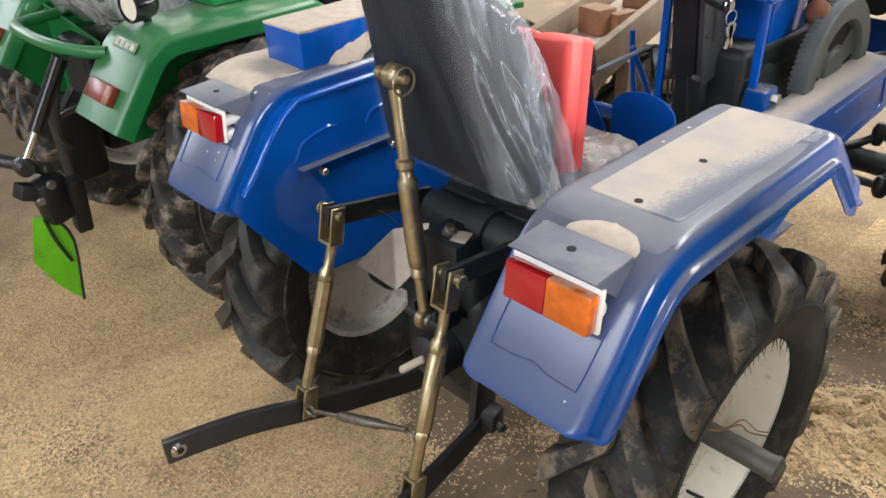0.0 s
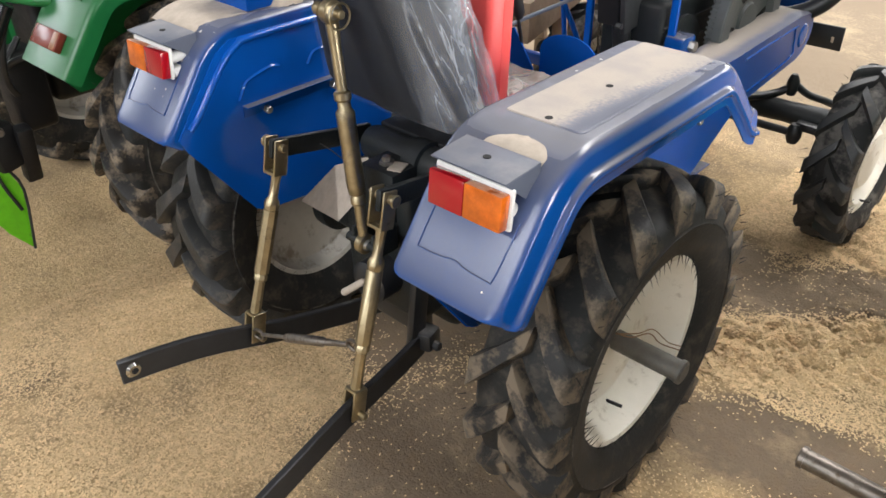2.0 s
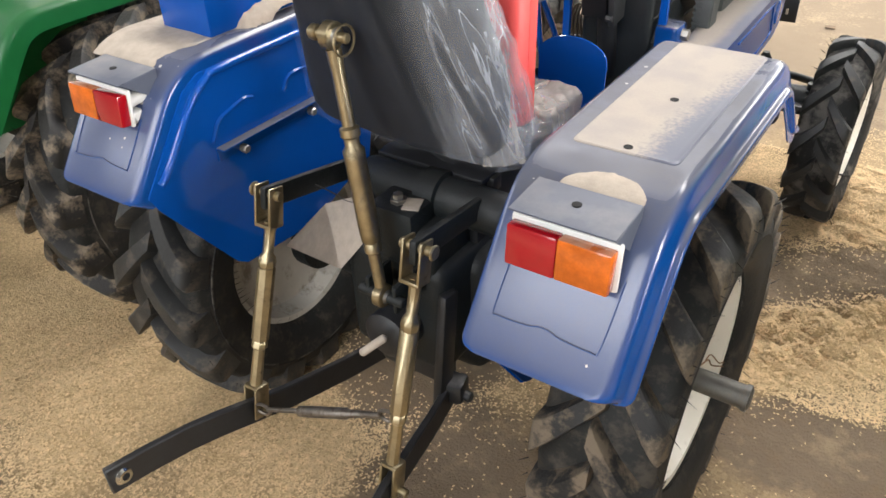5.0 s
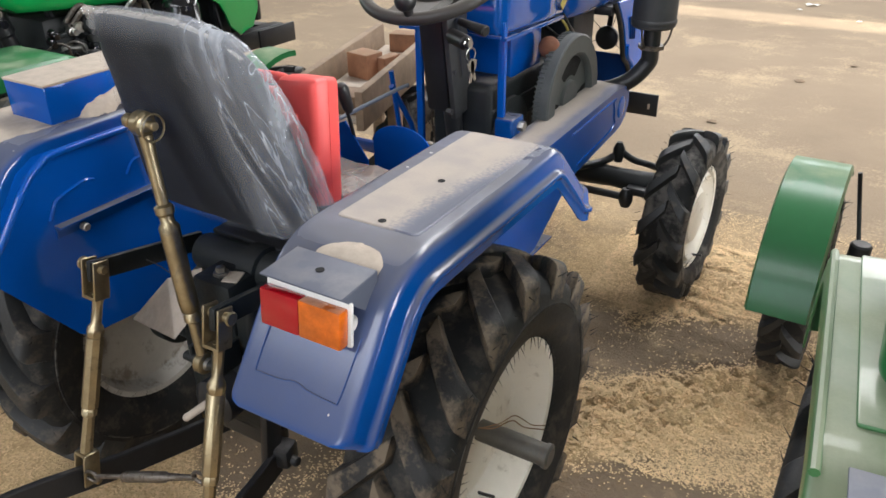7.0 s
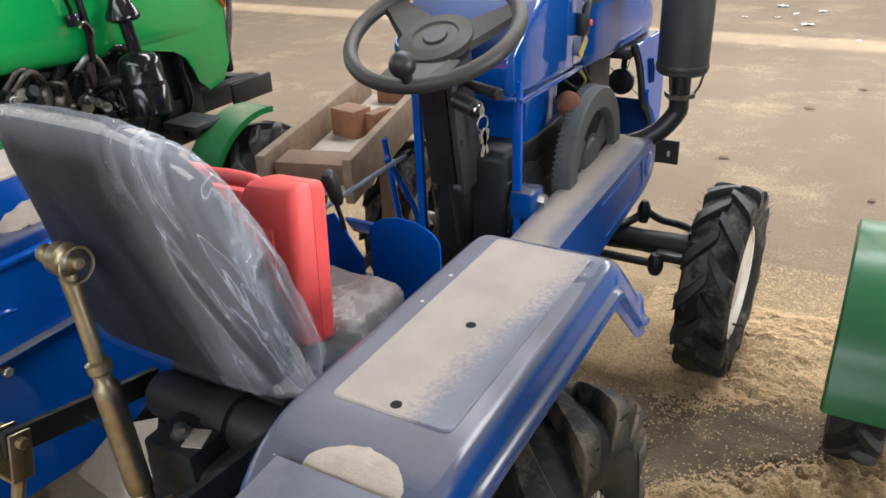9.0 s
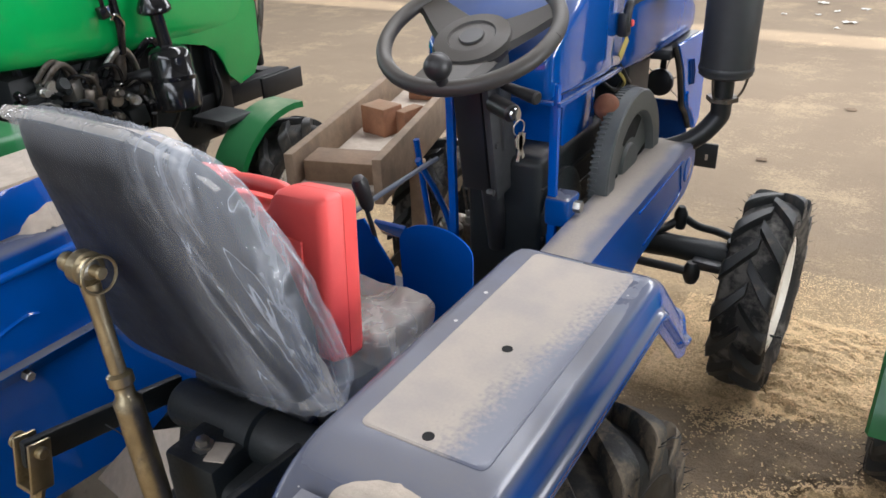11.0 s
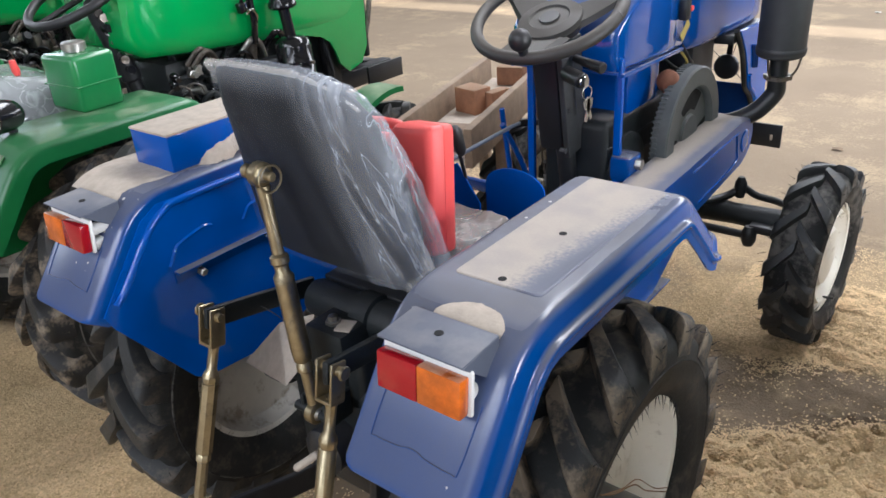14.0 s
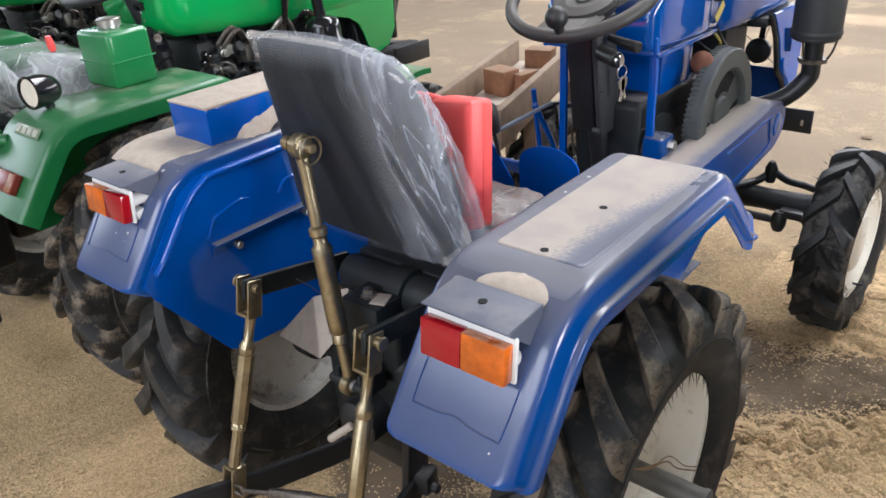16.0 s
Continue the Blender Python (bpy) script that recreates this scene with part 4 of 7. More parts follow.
    part("stiffener", merge(plate([(0, -0.012), (0.30, -0.012), (0.30, 0.012), (0, 0.012)], 0.004, Matrix.Translation((s * 0.3265, 0.088, 0.750)) @ YZ),
                            box(0.022, 0.30, 0.004, (s * 0.318, 0.238, 0.764), (0, 0, 0), 0.001)), BLUE_DUSTY, p, "blue angle-iron stiffener")
    for y, z in ((0.145, 0.743), (0.338, 0.743)):
        part("bolt", rod((s * 0.325, y, z), (s * 0.308, y, z), 0.009, seg=6, bevel=0.002), STEEL, p)
    for a in ([(0.084, 0.779), (0.100, 0.806), (0.115, 0.818), (0.172, 0.832), (0.196, 0.827)], [(0.277, 0.809), (0.301, 0.835), (0.371, 0.833)]):
        part("pressed_line", tube([(s * 0.3285, y, z) for y, z in a], 0.0045, seg=6, smooth=3), BLUE_SIDE, p)
    part("pressed_rim", tube([(s * 0.3285, -0.045, 0.752), (s * 0.3285, -0.020, 0.776), (s * 0.3285, 0.055, 0.868), (s * 0.3285, 0.10, 0.900), (s * 0.3285, 0.15, 0.908), (s * 0.3285, 0.52, 0.905)], 0.008, seg=10, smooth=4), BLUE_SIDE, p)
    return f


def build_tail_lamp(s):
    """A folded bracket with a two-colour lamp under it."""
    x0, x1 = s * 0.376, s * 0.516
    bm = box(0.140, 0.080, 0.003, (s * 0.4435, -0.004, 0.930), (3, 0, 0), 0.001)
    plate([(-0.044, 0.927), (0.035, 0.932), (0.034, 0.912), (0.010, 0.882)], 0.003, Matrix.Translation((s * 0.5125, 0, 0)) @ YZ, bm=bm)
    plate([(-0.040, 0.927), (0.035, 0.932), (0.034, 0.912), (0.015, 0.888)], 0.003, Matrix.Translation((s * 0.3745, 0, 0)) @ YZ, bm=bm)
    box(0.120, 0.003, 0.03, (s * 0.452, 0.018, 0.915), (0, 0, 0), 0.001, bm=bm)
    b = part("lamp_bracket", bm, GREY_BLUE, tractor, "grey-blue folded sheet lamp bracket")
    part("bolt_hole", lathe([(0.9318, 0.0065), (0.9328, 0.0065), (0.9328, 0.0)], 14, "z", (s * 0.4435, 0.0, 0)), HOLE, b)
    tilt = (-6, 0, 0)
    part("lamp_housing", box(0.146, 0.007, 0.066, (s * 0.445, -0.0305, 0.883), tilt, 0.003), WHITE, b, "white plastic lamp base")
    for xc, m, nm, w in ((s * 0.4095, LENS_RED, "red_lens", 0.068), (s * 0.4785, LENS_AMBER, "amber_lens", 0.070)):
        part(nm, box(w, 0.020, 0.056, (xc, -0.0435, 0.8825), tilt, 0.003, 2), m, b, nm.replace("_", " ") + " of the tail lamp")
    part("lamp_socket", rod((s * 0.39, -0.026, 0.890), (s * 0.39, 0.018, 0.893), 0.012, bevel=0.003), WHITE, b)
    part("lamp_socket", box(0.034, 0.040, 0.022, (s * 0.395, -0.006, 0.862), (12, 0, 0), 0.004), WHITE, b)
    part("lamp_socket", rod((s * 0.50, -0.022, 0.868), (s * 0.50, 0.010, 0.872), 0.009, bevel=0.003), WHITE, b)
    return b


def crown(y):
    """Height of the mudguard's crown line at y, and its slope."""
    for p, q in zip(FENDER_LINE, FENDER_LINE[1:]):
        if p.x <= y <= q.x:
            k = (y - p.x) / max(1e-6, q.x - p.x)
            return p.y + (q.y - p.y) * k
    return FENDER_LINE[0].y


def dust_sheet(parent, x0, x1, y0, y1, shape, thick, label, nx=48, ny=48):
    """A ragged layer of dust; shape(u, v) runs from under 0 (bare) to 1 (thick)."""
    rows = []
    for k in range(ny + 1):
        y = y0 + (y1 - y0) * k / ny
        row = []
        for m_ in range(nx + 1):
            x = x0 + (x1 - x0) * m_ / nx
            u, w = m_ / nx, k / ny
            a = shape(u, w) + 0.14 * noise.fractal(Vector((x * 18, y * 18, 5.0)), 0.9, 2.0, 4)
            over = max(0.0, 0.358 - abs(x))
            edge = 0.026 - math.sqrt(max(0.0, 0.026 ** 2 - min(over, 0.026) ** 2))
            row.append((x, y, crown(y) - edge + thick * (min(1.0, a) ** 0.7 if a > 0 else max(-0.35, a))))
        rows.append(row)
    bm = grid_mesh(rows)
    part("settled_dust", bm, DUSTPILE, parent, label, sharp=80)


for s in (1, -1):
    f_ = build_fender(s)
    build_tail_lamp(s)
    dust_sheet(f_, s * 0.385, s * 0.525, 0.028, 0.110, lambda u, w: 0.75 - 2.6 * max(0.0, w - 0.30) ** 1.2 - 9.0 * (u - 0.5) ** 4 - 1.2 * abs(u - 0.5), 0.005, "pale dust heaped behind the lamp bracket")
    if s < 0:
        far_fender = f_

# battery box on the far mudguard
bm = box(0.132, 0.34, 0.078, (-0.436, 0.334, 0.984), (0, 0, 0), 0.004)
bb = part("battery_box", bm, BLUE_SIDE, tractor, "blue sheet battery box on the mudguard")
part("box_lid", box(0.134, 0.342, 0.006, (-0.436, 0.334, 1.0240), (0, 0, 0), 0.002), DUSTPILE, bb, "box lid under thick pale dust")
part("box_latch", box(0.006, 0.012, 0.032, (-0.368, 0.345, 1.008), (0, 0, 0), 0.002), STEEL_BLACK, bb)
# dust drifted about the box
dust_sheet(far_fender, -0.560, -0.338, 0.040, 0.300, lambda u, w: 0.9 - 1.3 * abs(w - 0.35) - 3.2 * max(0.0, u - 0.50 - 0.22 * w), 0.006, "pale dust lying thick on the mudguard", 60, 64)
dust_sheet(far_fender, -0.400, -0.344, 0.185, 0.570, lambda u, w: -0.16 + 1.35 * min(1.0, 1.9 * w) * (1.0 - 0.70 * u) - 1.4 * max(0.0, w - 0.93), 0.078, "pale dust drifted against the battery box", 24, 70)

# transmission, axle and hydraulic lift
bm = box(0.24, 0.78, 0.26, (0, 0.56, 0.46), bevel=0.03, seg=3)
box(0.30, 0.20, 0.30, (0, 0.36, 0.42), bevel=0.04, seg=3, bm=bm)
part("gearbox", bm, CAST, tractor, "dark cast-iron gearbox")
for s in (1, -1):
    bm = turned((s * 0.10, REAR_Y, REAR_Z), (s * 0.42, REAR_Y, REAR_Z), [(0, 0.085), (0.25, 0.075), (0.3, 0.06), (0.85, 0.055), (0.87, 0.08), (1, 0.08)], 24)
    part("axle_housing", bm, CAST, tractor)
lift = part("lift_housing", box(0.16, 0.22, 0.14, (0.02, 0.28, 0.59), (0, 0, 0), 0.018, 3), CAST, tractor, "dark cast hydraulic lift housing")
part("lift_shaft", turned((-0.12, 0.275, 0.680), (0.20, 0.275, 0.680), [(0, 0.036), (0.03, 0.040), (0.42, 0.040), (0.43, 0.050), (0.56, 0.050), (0.57, 0.042), (0.97, 0.042), (1, 0.036)], 28), CAST, lift)
part("filler_plug", turned((0.011, 0.197, 0.697), (0.011, 0.197, 0.716), [(0, 0.016), (0.4, 0.016), (0.42, 0.010), (0.9, 0.010), (1, 0.006)], 6), STEEL, lift, "hexagon filler plug")
part("lift_block", box(0.10, 0.085, 0.115, (0.012, 0.205, 0.640), (0, 0, 0), 0.008), CAST, lift)
part("dust_patch", box(0.032, 0.04, 0.003, (0.040, 0.20, 0.6985), (0, 0, 20), 0.001), DUSTPILE, lift)
own = bmesh.new()
own.faces.new([own.verts.new(q) for q in ((-0.310, 0.196, 0.486), (-0.215, 0.2385, 0.600), (-0.090, 0.235, 0.665), (-0.060, 0.180, 0.600), (-0.109, 0.148, 0.530))])
bmesh.ops.solidify(own, geom=own.faces[:], thickness=0.006)
part("dusty_bracket_plate", own, DUSTPILE, tractor, "tilted dark plate under thick pale dust")

# lift arms, lift rods, lower links
for s in (1, -1):
    c = Vector((s * 0.160, 0.048, 0.740))
    a = Vector((s * 0.145, 0.275, 0.700))
    d = (c - a)
    arm = box(0.014, d.length + 0.03, 0.042, tuple((a + c) / 2 - Vector((0, 0, 0.007))), (math.degrees(math.atan2(d.z, d.y)) + 180, 0, -math.degrees(math.atan2(d.x, d.y)) + 180), 0.004)
    part("lift_arm", arm, CAST, tractor, "dark forged lift arm")
    low = Vector((0.152, -0.062, 0.282)) if s > 0 else Vector((-0.168, -0.074, 0.318))
    top = c + Vector((0, -0.006, -0.055))
    bm = turned(top, low + Vector((0, 0.008, 0.045)), [(0, 0.013), (0.06, 0.010), (0.18, 0.010), (0.20, 0.015), (0.23, 0.017), (0.26, 0.015), (0.265, 0.0165), (0.70, 0.0165), (0.705, 0.012), (0.72, 0.015), (0.75, 0.015), (0.76, 0.011), (1, 0.012)], 8)
    lr = part("lift_rod", bm, ZINC, tractor, "yellow zinc-plated lift rod")
    bm = bmesh.new()
    for e in (-1, 1):
        box(0.006, 0.034, 0.075, (c.x + e * 0.017, c.y - 0.004, c.z - 0.022), (-12, 0, 0), 0.006, bm=bm)
    box(0.040, 0.034, 0.008, (c.x, c.y - 0.012, c.z - 0.058), (-12, 0, 0), 0.003, bm=bm)
    part("clevis", bm, ZINC, lr, "zinc-plated fork")
    bm = rod((c.x - 0.030, c.y, c.z), (c.x + 0.030, c.y, c.z), 0.009, seg=14, bevel=0.002)
    rod((c.x + s * 0.03, c.y, c.z), (c.x + s * 0.036, c.y, c.z), 0.013, seg=14, bevel=0.002, bm=bm)
    part("clevis_pin", bm, ZINC, lr)
    bm = bmesh.new()
    for e in (-1, 1):
        box(0.006, 0.036, 0.070, (low.x + e * 0.014, low.y + 0.002, low.z + 0.012), (-12, 0, 0), 0.004, bm=bm)
    box(0.034, 0.034, 0.008, (low.x, low.y + 0.010, low.z + 0.045), (-12, 0, 0), 0.003, bm=bm)
    part("lower_fork", bm, ZINC, lr)
    part("lower_pin", rod((low.x - 0.034, low.y, low.z - 0.008), (low.x + 0.034, low.y, low.z - 0.008), 0.008, seg=12, bevel=0.002), ZINC, lr)
    # lower link: a flat bar that bends outwards to its eye
    pts = [Vector((-0.115, 0.33, 0.215)), Vector((-0.135, 0.15, 0.250)), Vector((-0.158, 0.0, 0.283)), Vector((-0.174, -0.09, 0.308)), Vector((-0.188, -0.15, 0.323)), Vector((-0.203, -0.21, 0.333)), Vector((-0.221, -0.285, 0.339)), Vector((-0.240, -0.36, 0.340))]
    if s > 0:
        pts = [Vector((0.128, 0.165, 0.300)), Vector((0.140, 0.08, 0.293)), Vector((0.154, -0.09, 0.275)), Vector((0.205, -0.36, 0.262))]
    rows = []
    for i, p in enumerate(pts):
        t = (pts[min(i + 1, len(pts) - 1)] - pts[max(i - 1, 0)]).normalized()
        side = Vector((t.y, -t.x, 0)).normalized() * 0.0075
        rows.append([p - side + Vector((0, 0, -0.030)), p + side + Vector((0, 0, -0.030)), p + side + Vector((0, 0, 0.030)), p - side + Vector((0, 0, 0.030))])
    own = grid_mesh(rows, closed_u=True)
    for row_end in (rows[0], rows[-1]):
        own.faces.new([min(own.verts, key=lambda w: (w.co - q).length) for q in row_end])
    bmesh.ops.recalc_face_normals(own, faces=own.faces)
    bmesh.ops.bevel(own, geom=[w for w in own.edges if w.calc_face_angle(0) > 0.6], offset=0.0025, segments=1, affect="EDGES")
    ll = part("lower_link", own, STEEL_BLACK, tractor, "black flat-bar lower link with a ball eye")
    e = Vector((0.199, -0.330, 0.264)) if s > 0 else Vector((-0.233, -0.335, 0.340))
    part("ball_eye", turned(e - Vector((0.012, 0, 0)), e + Vector((0.012, 0, 0)), [(0, 0.013), (0.2, 0.018), (0.8, 0.018), (1, 0.013)], 20), CHROME, ll, "bright ball joint in the link's end")
    part("eye_hole", rod(e - Vector((0.0125, 0, 0)), e + Vector((0.0125, 0, 0)), 0.0075, seg=14), HOLE, ll)

bm = box(0.022, 0.046, 0.26, (0.122, 0.165, 0.415), (-8, 0, 0), 0.008)
box(0.05, 0.05, 0.05, (0.135, 0.172, 0.315), (0, 0, 12), 0.010, bm=bm)
rod((0.100, 0.172, 0.310), (0.176, 0.172, 0.306), 0.011, seg=12, bevel=0.003, bm=bm)
part("link_hanger", bm, STEEL_BLACK, tractor, "dark bracket that carries the lower link")
# turnbuckle between the lower links
bm = turned((-0.128, -0.081, 0.332), (0.120, -0.036, 0.416), [(0, 0.005), (0.28, 0.005), (0.30, 0.010), (0.36, 0.011), (0.72, 0.011), (0.74, 0.008), (0.9, 0.006), (1, 0.006)], 10)
part("turnbuckle", bm, STEEL_DULL, tractor, "bare steel check-link turnbuckle")
for c in (Vector((-0.140, -0.083, 0.328)), Vector((0.134, -0.034, 0.421))):
    loop = [c + Vector((0.016 * math.cos(a), 0.003 * math.cos(a), 0.012 * math.sin(a))) for a in [2 * math.pi * i / 12 for i in range(13)]]
    part("chain_ring", tube(loop, 0.0038, seg=8, smooth=1), STEEL_DULL, tractor)

# top link, stowed upright
lo, hi = Vector((0.034, 0.100, 0.557)), Vector((-0.039, 0.126, 1.019))
bm = turned(lo + (hi - lo) * 0.04, lo + (hi - lo) * 0.955, [(0, 0.011), (0.16, 0.011), (0.17, 0.016), (0.20, 0.016), (0.21, 0.013), (0.22, 0.017), (0.26, 0.0185), (0.58, 0.0185), (0.61, 0.019), (0.63, 0.013), (0.66, 0.013), (0.67, 0.017), (0.70, 0.017), (0.71, 0.011), (0.90, 0.011), (1, 0.013)], 18)
tl = part("top_link", bm, ZINC, tractor, "yellow zinc-plated top link stowed upright")
for c in (lo, hi):
    bm = turned(c - Vector((0.011, 0, 0)), c + Vector((0.011, 0, 0)), [(0, 0.018), (0.15, 0.0225), (0.85, 0.0225), (1, 0.018)], 24)
    part("ball_end", bm, ZINC, tl)
    part("ball", turned(c - Vector((0.018, 0, 0)), c + Vector((0.018, 0, 0)), [(0, 0.008), (0.2, 0.014), (0.8, 0.014), (1, 0.008)], 16), STEEL, tl)
bm = rod(hi - Vector((0.045, 0, 0)), hi + Vector((0.034, 0, 0)), 0.0085, bevel=0.002)
rod(hi - Vector((0.040, 0, 0)), hi - Vector((0.026, 0, 0)), 0.013, bevel=0.003, bm=bm)
part("top_link_pin", bm, ZINC, tl)
ring = [hi + Vector((0.026, 0.024 * math.cos(a), 0.024 * math.sin(a) - 0.004)) for a in [2 * math.pi * i / 16 for i in range(17)]]
part("linch_ring", tube(ring, 0.0022, seg=6, smooth=1), ZINC, tl)
bm = rod(lo - Vector((0.05, 0, 0)), lo + Vector((0.05, 0, 0)), 0.010, bevel=0.002)
for e in (-1, 1):
    box(0.010, 0.07, 0.06, (lo.x + e * 0.03, lo.y + 0.03, lo.z), bevel=0.01, bm=bm)
part("top_link_bracket", bm, CAST, tractor)
part("loose_wire", tube([(-0.16, 0.150, 0.712), (-0.11, 0.152, 0.704), (-0.06, 0.140, 0.706), (-0.012, 0.130, 0.722)], 0.0010, seg=6), STEEL_BLACK, tractor, "thin loose wire beside the top link")
part("drawbar", box(0.16, 0.05, 0.16, (0.03, 0.20, 0.38), bevel=0.01), STEEL_BLACK, tractor)
part("pto_cover", turned((0.02, 0.24, 0.44), (0.02, 0.10, 0.44), [(0, 0.07), (0.3, 0.07), (0.35, 0.05), (0.9, 0.05), (1, 0.03)], 24), STEEL_BLACK, tractor)
part("pto_grip", rod((0.018, 0.040, 0.452), (0.052, 0.078, 0.481), 0.008, seg=14, bevel=0.004), DUSTPILE, tractor, "short pale-grey sleeve on the shaft")


# ---- seat ----
def cushion(rows_spec, n=24, power=3.2):
    """A padded body from stations: (centre, half width vector, half depth vector)."""
    rows = []
    for c, u, v in rows_spec:
        c, u, v = Vector(c), Vector(u), Vector(v)
        ring = []
        for k in range(n):
            a = 2 * math.pi * k / n
            ca, sa = math.cos(a), math.sin(a)
            ring.append(c + u * math.copysign(abs(ca) ** (2 / power), ca) + v * math.copysign(abs(sa) ** (2 / power), sa))
        rows.append(ring)
    bm = grid_mesh(rows, closed_u=True)
    bm.verts.ensure_lookup_table()
    bm.faces.new([bm.verts[i] for i in range(n)])
    bm.faces.new([bm.verts[len(rows) * n - n + i] for i in range(n)])
    bmesh.ops.recalc_face_normals(bm, faces=bm.faces)
    return bm


BACK_LOW, BACK_TOP = Vector((0.012, 0.258, 0.813)), Vector((0.000, 0.165, 1.188))


BACK_EDGES = ((0.0, -0.195, 0.178), (0.05, -0.212, 0.198), (0.15, -0.212, 0.205), (0.3, -0.205, 0.210), (0.5, -0.193, 0.199), (0.7, -0.180, 0.183), (0.82, -0.174, 0.172), (0.90, -0.169, 0.157), (0.95, -0.165, 0.142), (0.985, -0.158, 0.105), (1.01, -0.135, 0.065))


def back_stations(grow=0.0, loose=0.0):
    """The seat back, upwards: left and right edges and thickness; loose: film that hangs out at the low right."""
    axis = BACK_TOP - BACK_LOW
    depth = Vector((0, axis.z, -axis.y)).normalized()
    out = []
    for t, le, ri in BACK_EDGES:
        ri = ri + loose * max(0.0, 1 - abs(t - 0.12) / (0.30 if t < 0.12 else 0.55))
        d = 0.030 + 0.012 * math.sin(math.pi * min(1, t)) - 0.020 * max(0, (t - 0.85) / 0.16)
        c = BACK_LOW + axis * (t * (1 + 0.02 * bool(grow)) - 0.01 * bool(grow)) + depth * (0.012 * math.sin(math.pi * min(1, t)))
        c.x = (le + ri) / 2
        out.append((c, Vector(((ri - le) / 2 + grow, 0, 0)), depth * (d + grow)))
    return out


seat = part("seat", cushion(back_stations(), 28), SEAT, tractor, "black padded seat wrapped in clear plastic film")
part("seat_base", cushion([((0.005, 0.31, 0.775), (0.17, 0, 0), (0, 0, 0.030)), ((0.005, 0.35, 0.775), (0.195, 0, 0), (0, 0, 0.040)), ((0.005, 0.41, 0.775), (0.205, 0, 0), (0, 0, 0.042)), ((0.005, 0.48, 0.775), (0.20, 0, 0), (0, 0, 0.042)), ((0.005, 0.52, 0.775), (0.17, 0, 0), (0, 0, 0.028))], 24), SEAT, seat, "black padded seat cushion")


def film_over(stations, n, amp, seed):
    bm = cushion(stations, n)
    bmesh.ops.subdivide_edges(bm, edges=bm.edges[:], cuts=1, use_grid_fill=True)
    bmesh.ops.recalc_face_normals(bm, faces=bm.faces)
    bm.normal_update()
    for w in bm.verts:
        p = w.co
        k = noise.fractal(Vector((p.x * 17 + p.z * 5, p.y * 9, p.z * 4 + seed)), 0.9, 2.1, 3)
        w.co = p + w.normal * amp * k
    return bm


def wrapped_film(stations, n=132, m=84):
    """Loose polythene round the seat back: long slack folds towards the low outer side, fine crinkles all over."""
    rows = []
    for k in range(m + 1):
        w = k / m * (len(stations) - 1)
        i = min(len(stations) - 2, int(w))
        c, u, v = (stations[i][q].lerp(stations[i + 1][q], w - i) for q in range(3))
        t = k / m
        ring = []
        for j in range(n):
            a = 2 * math.pi * j / n
            ca, sa = math.cos(a), math.sin(a)
            e = u * math.copysign(abs(ca) ** 0.625, ca) + v * math.copysign(abs(sa) ** 0.625, sa)
            p = c + e
            x, z = p.x, p.z
            slack = 0.25 + 0.75 * min(1.0, max(0.0, (x + 0.12 * (z - 1.0) + 0.03) / 0.14))
            lean = x + 0.20 * (z - 1.0) - 0.25 * max(0.0, 0.95 - z)
            wave = noise.noise(Vector((lean * 24, z * 3.2, 2.0)))
            ridge = (1 - min(1.0, abs(noise.noise(Vector((lean * 30, z * 3.6, 7.0)))) * 3.2)) ** 2
            thin = (1 - min(1.0, abs(noise.noise(Vector((lean * 62 + 3, z * 6.5, 11.0)))) * 3.4)) ** 2
            crinkle = noise.fractal(Vector((x * 60, p.y * 60, z * 34)), 0.8, 2.0, 3)
            d = slack * (0.0050 * wave + 0.0085 * ridge + 0.0055 * thin) + (0.0002 + 0.0010 * slack ** 2) * crinkle
            ring.append(p + e.normalized() * d)
        rows.append(ring)
    bm = grid_mesh(rows, closed_u=True)
    bm.verts.ensure_lookup_table()
    bm.faces.new([bm.verts[i] for i in range(n)])
    bm.faces.new([bm.verts[m * n + i] for i in range(n)])
    bmesh.ops.recalc_face_normals(bm, faces=bm.faces)
    return bm


part("back_film", wrapped_film(back_stations(0.008, 0.040)), FILM, seat, "loose clear plastic film with white creases and painted highlights", sharp=180)
part("base_film", film_over([((0.005, 0.31, 0.775), (0.18, 0, 0), (0, 0, 0.038)), ((0.005, 0.35, 0.775), (0.207, 0, 0), (0, 0, 0.050)), ((0.005, 0.41, 0.775), (0.217, 0, 0), (0, 0, 0.053)), ((0.005, 0.47, 0.775), (0.214, 0, 0), (0, 0, 0.053)), ((0.005, 0.54, 0.775), (0.18, 0, 0), (0, 0, 0.034))], 40, 0.010, 7.0), FILM, seat, "loose clear plastic film", sharp=80)
def crumpled(stations, n, m, amp, freq, power, seed):
    """Stiff film bunched over a body, with sharp creases."""
    fine = []
    for k in range(m + 1):
        w = k / m * (len(stations) - 1)
        i = min(len(stations) - 2, int(w))
        fine.append(tuple(Vector(stations[i][q]).lerp(Vector(stations[i + 1][q]), w - i) for q in range(3)))
    bm = cushion(fine, n, power)
    bm.normal_update()
    for w in bm.verts:
        p = w.co * freq
        k = 1 - 2.6 * abs(noise.noise(Vector((p.x, p.y, p.z + seed)))) + 0.5 * noise.noise(Vector((p.x * 2.7, p.y * 2.7, p.z * 2.7 + seed)))
        w.co = w.co + w.normal * amp * k
    return bm


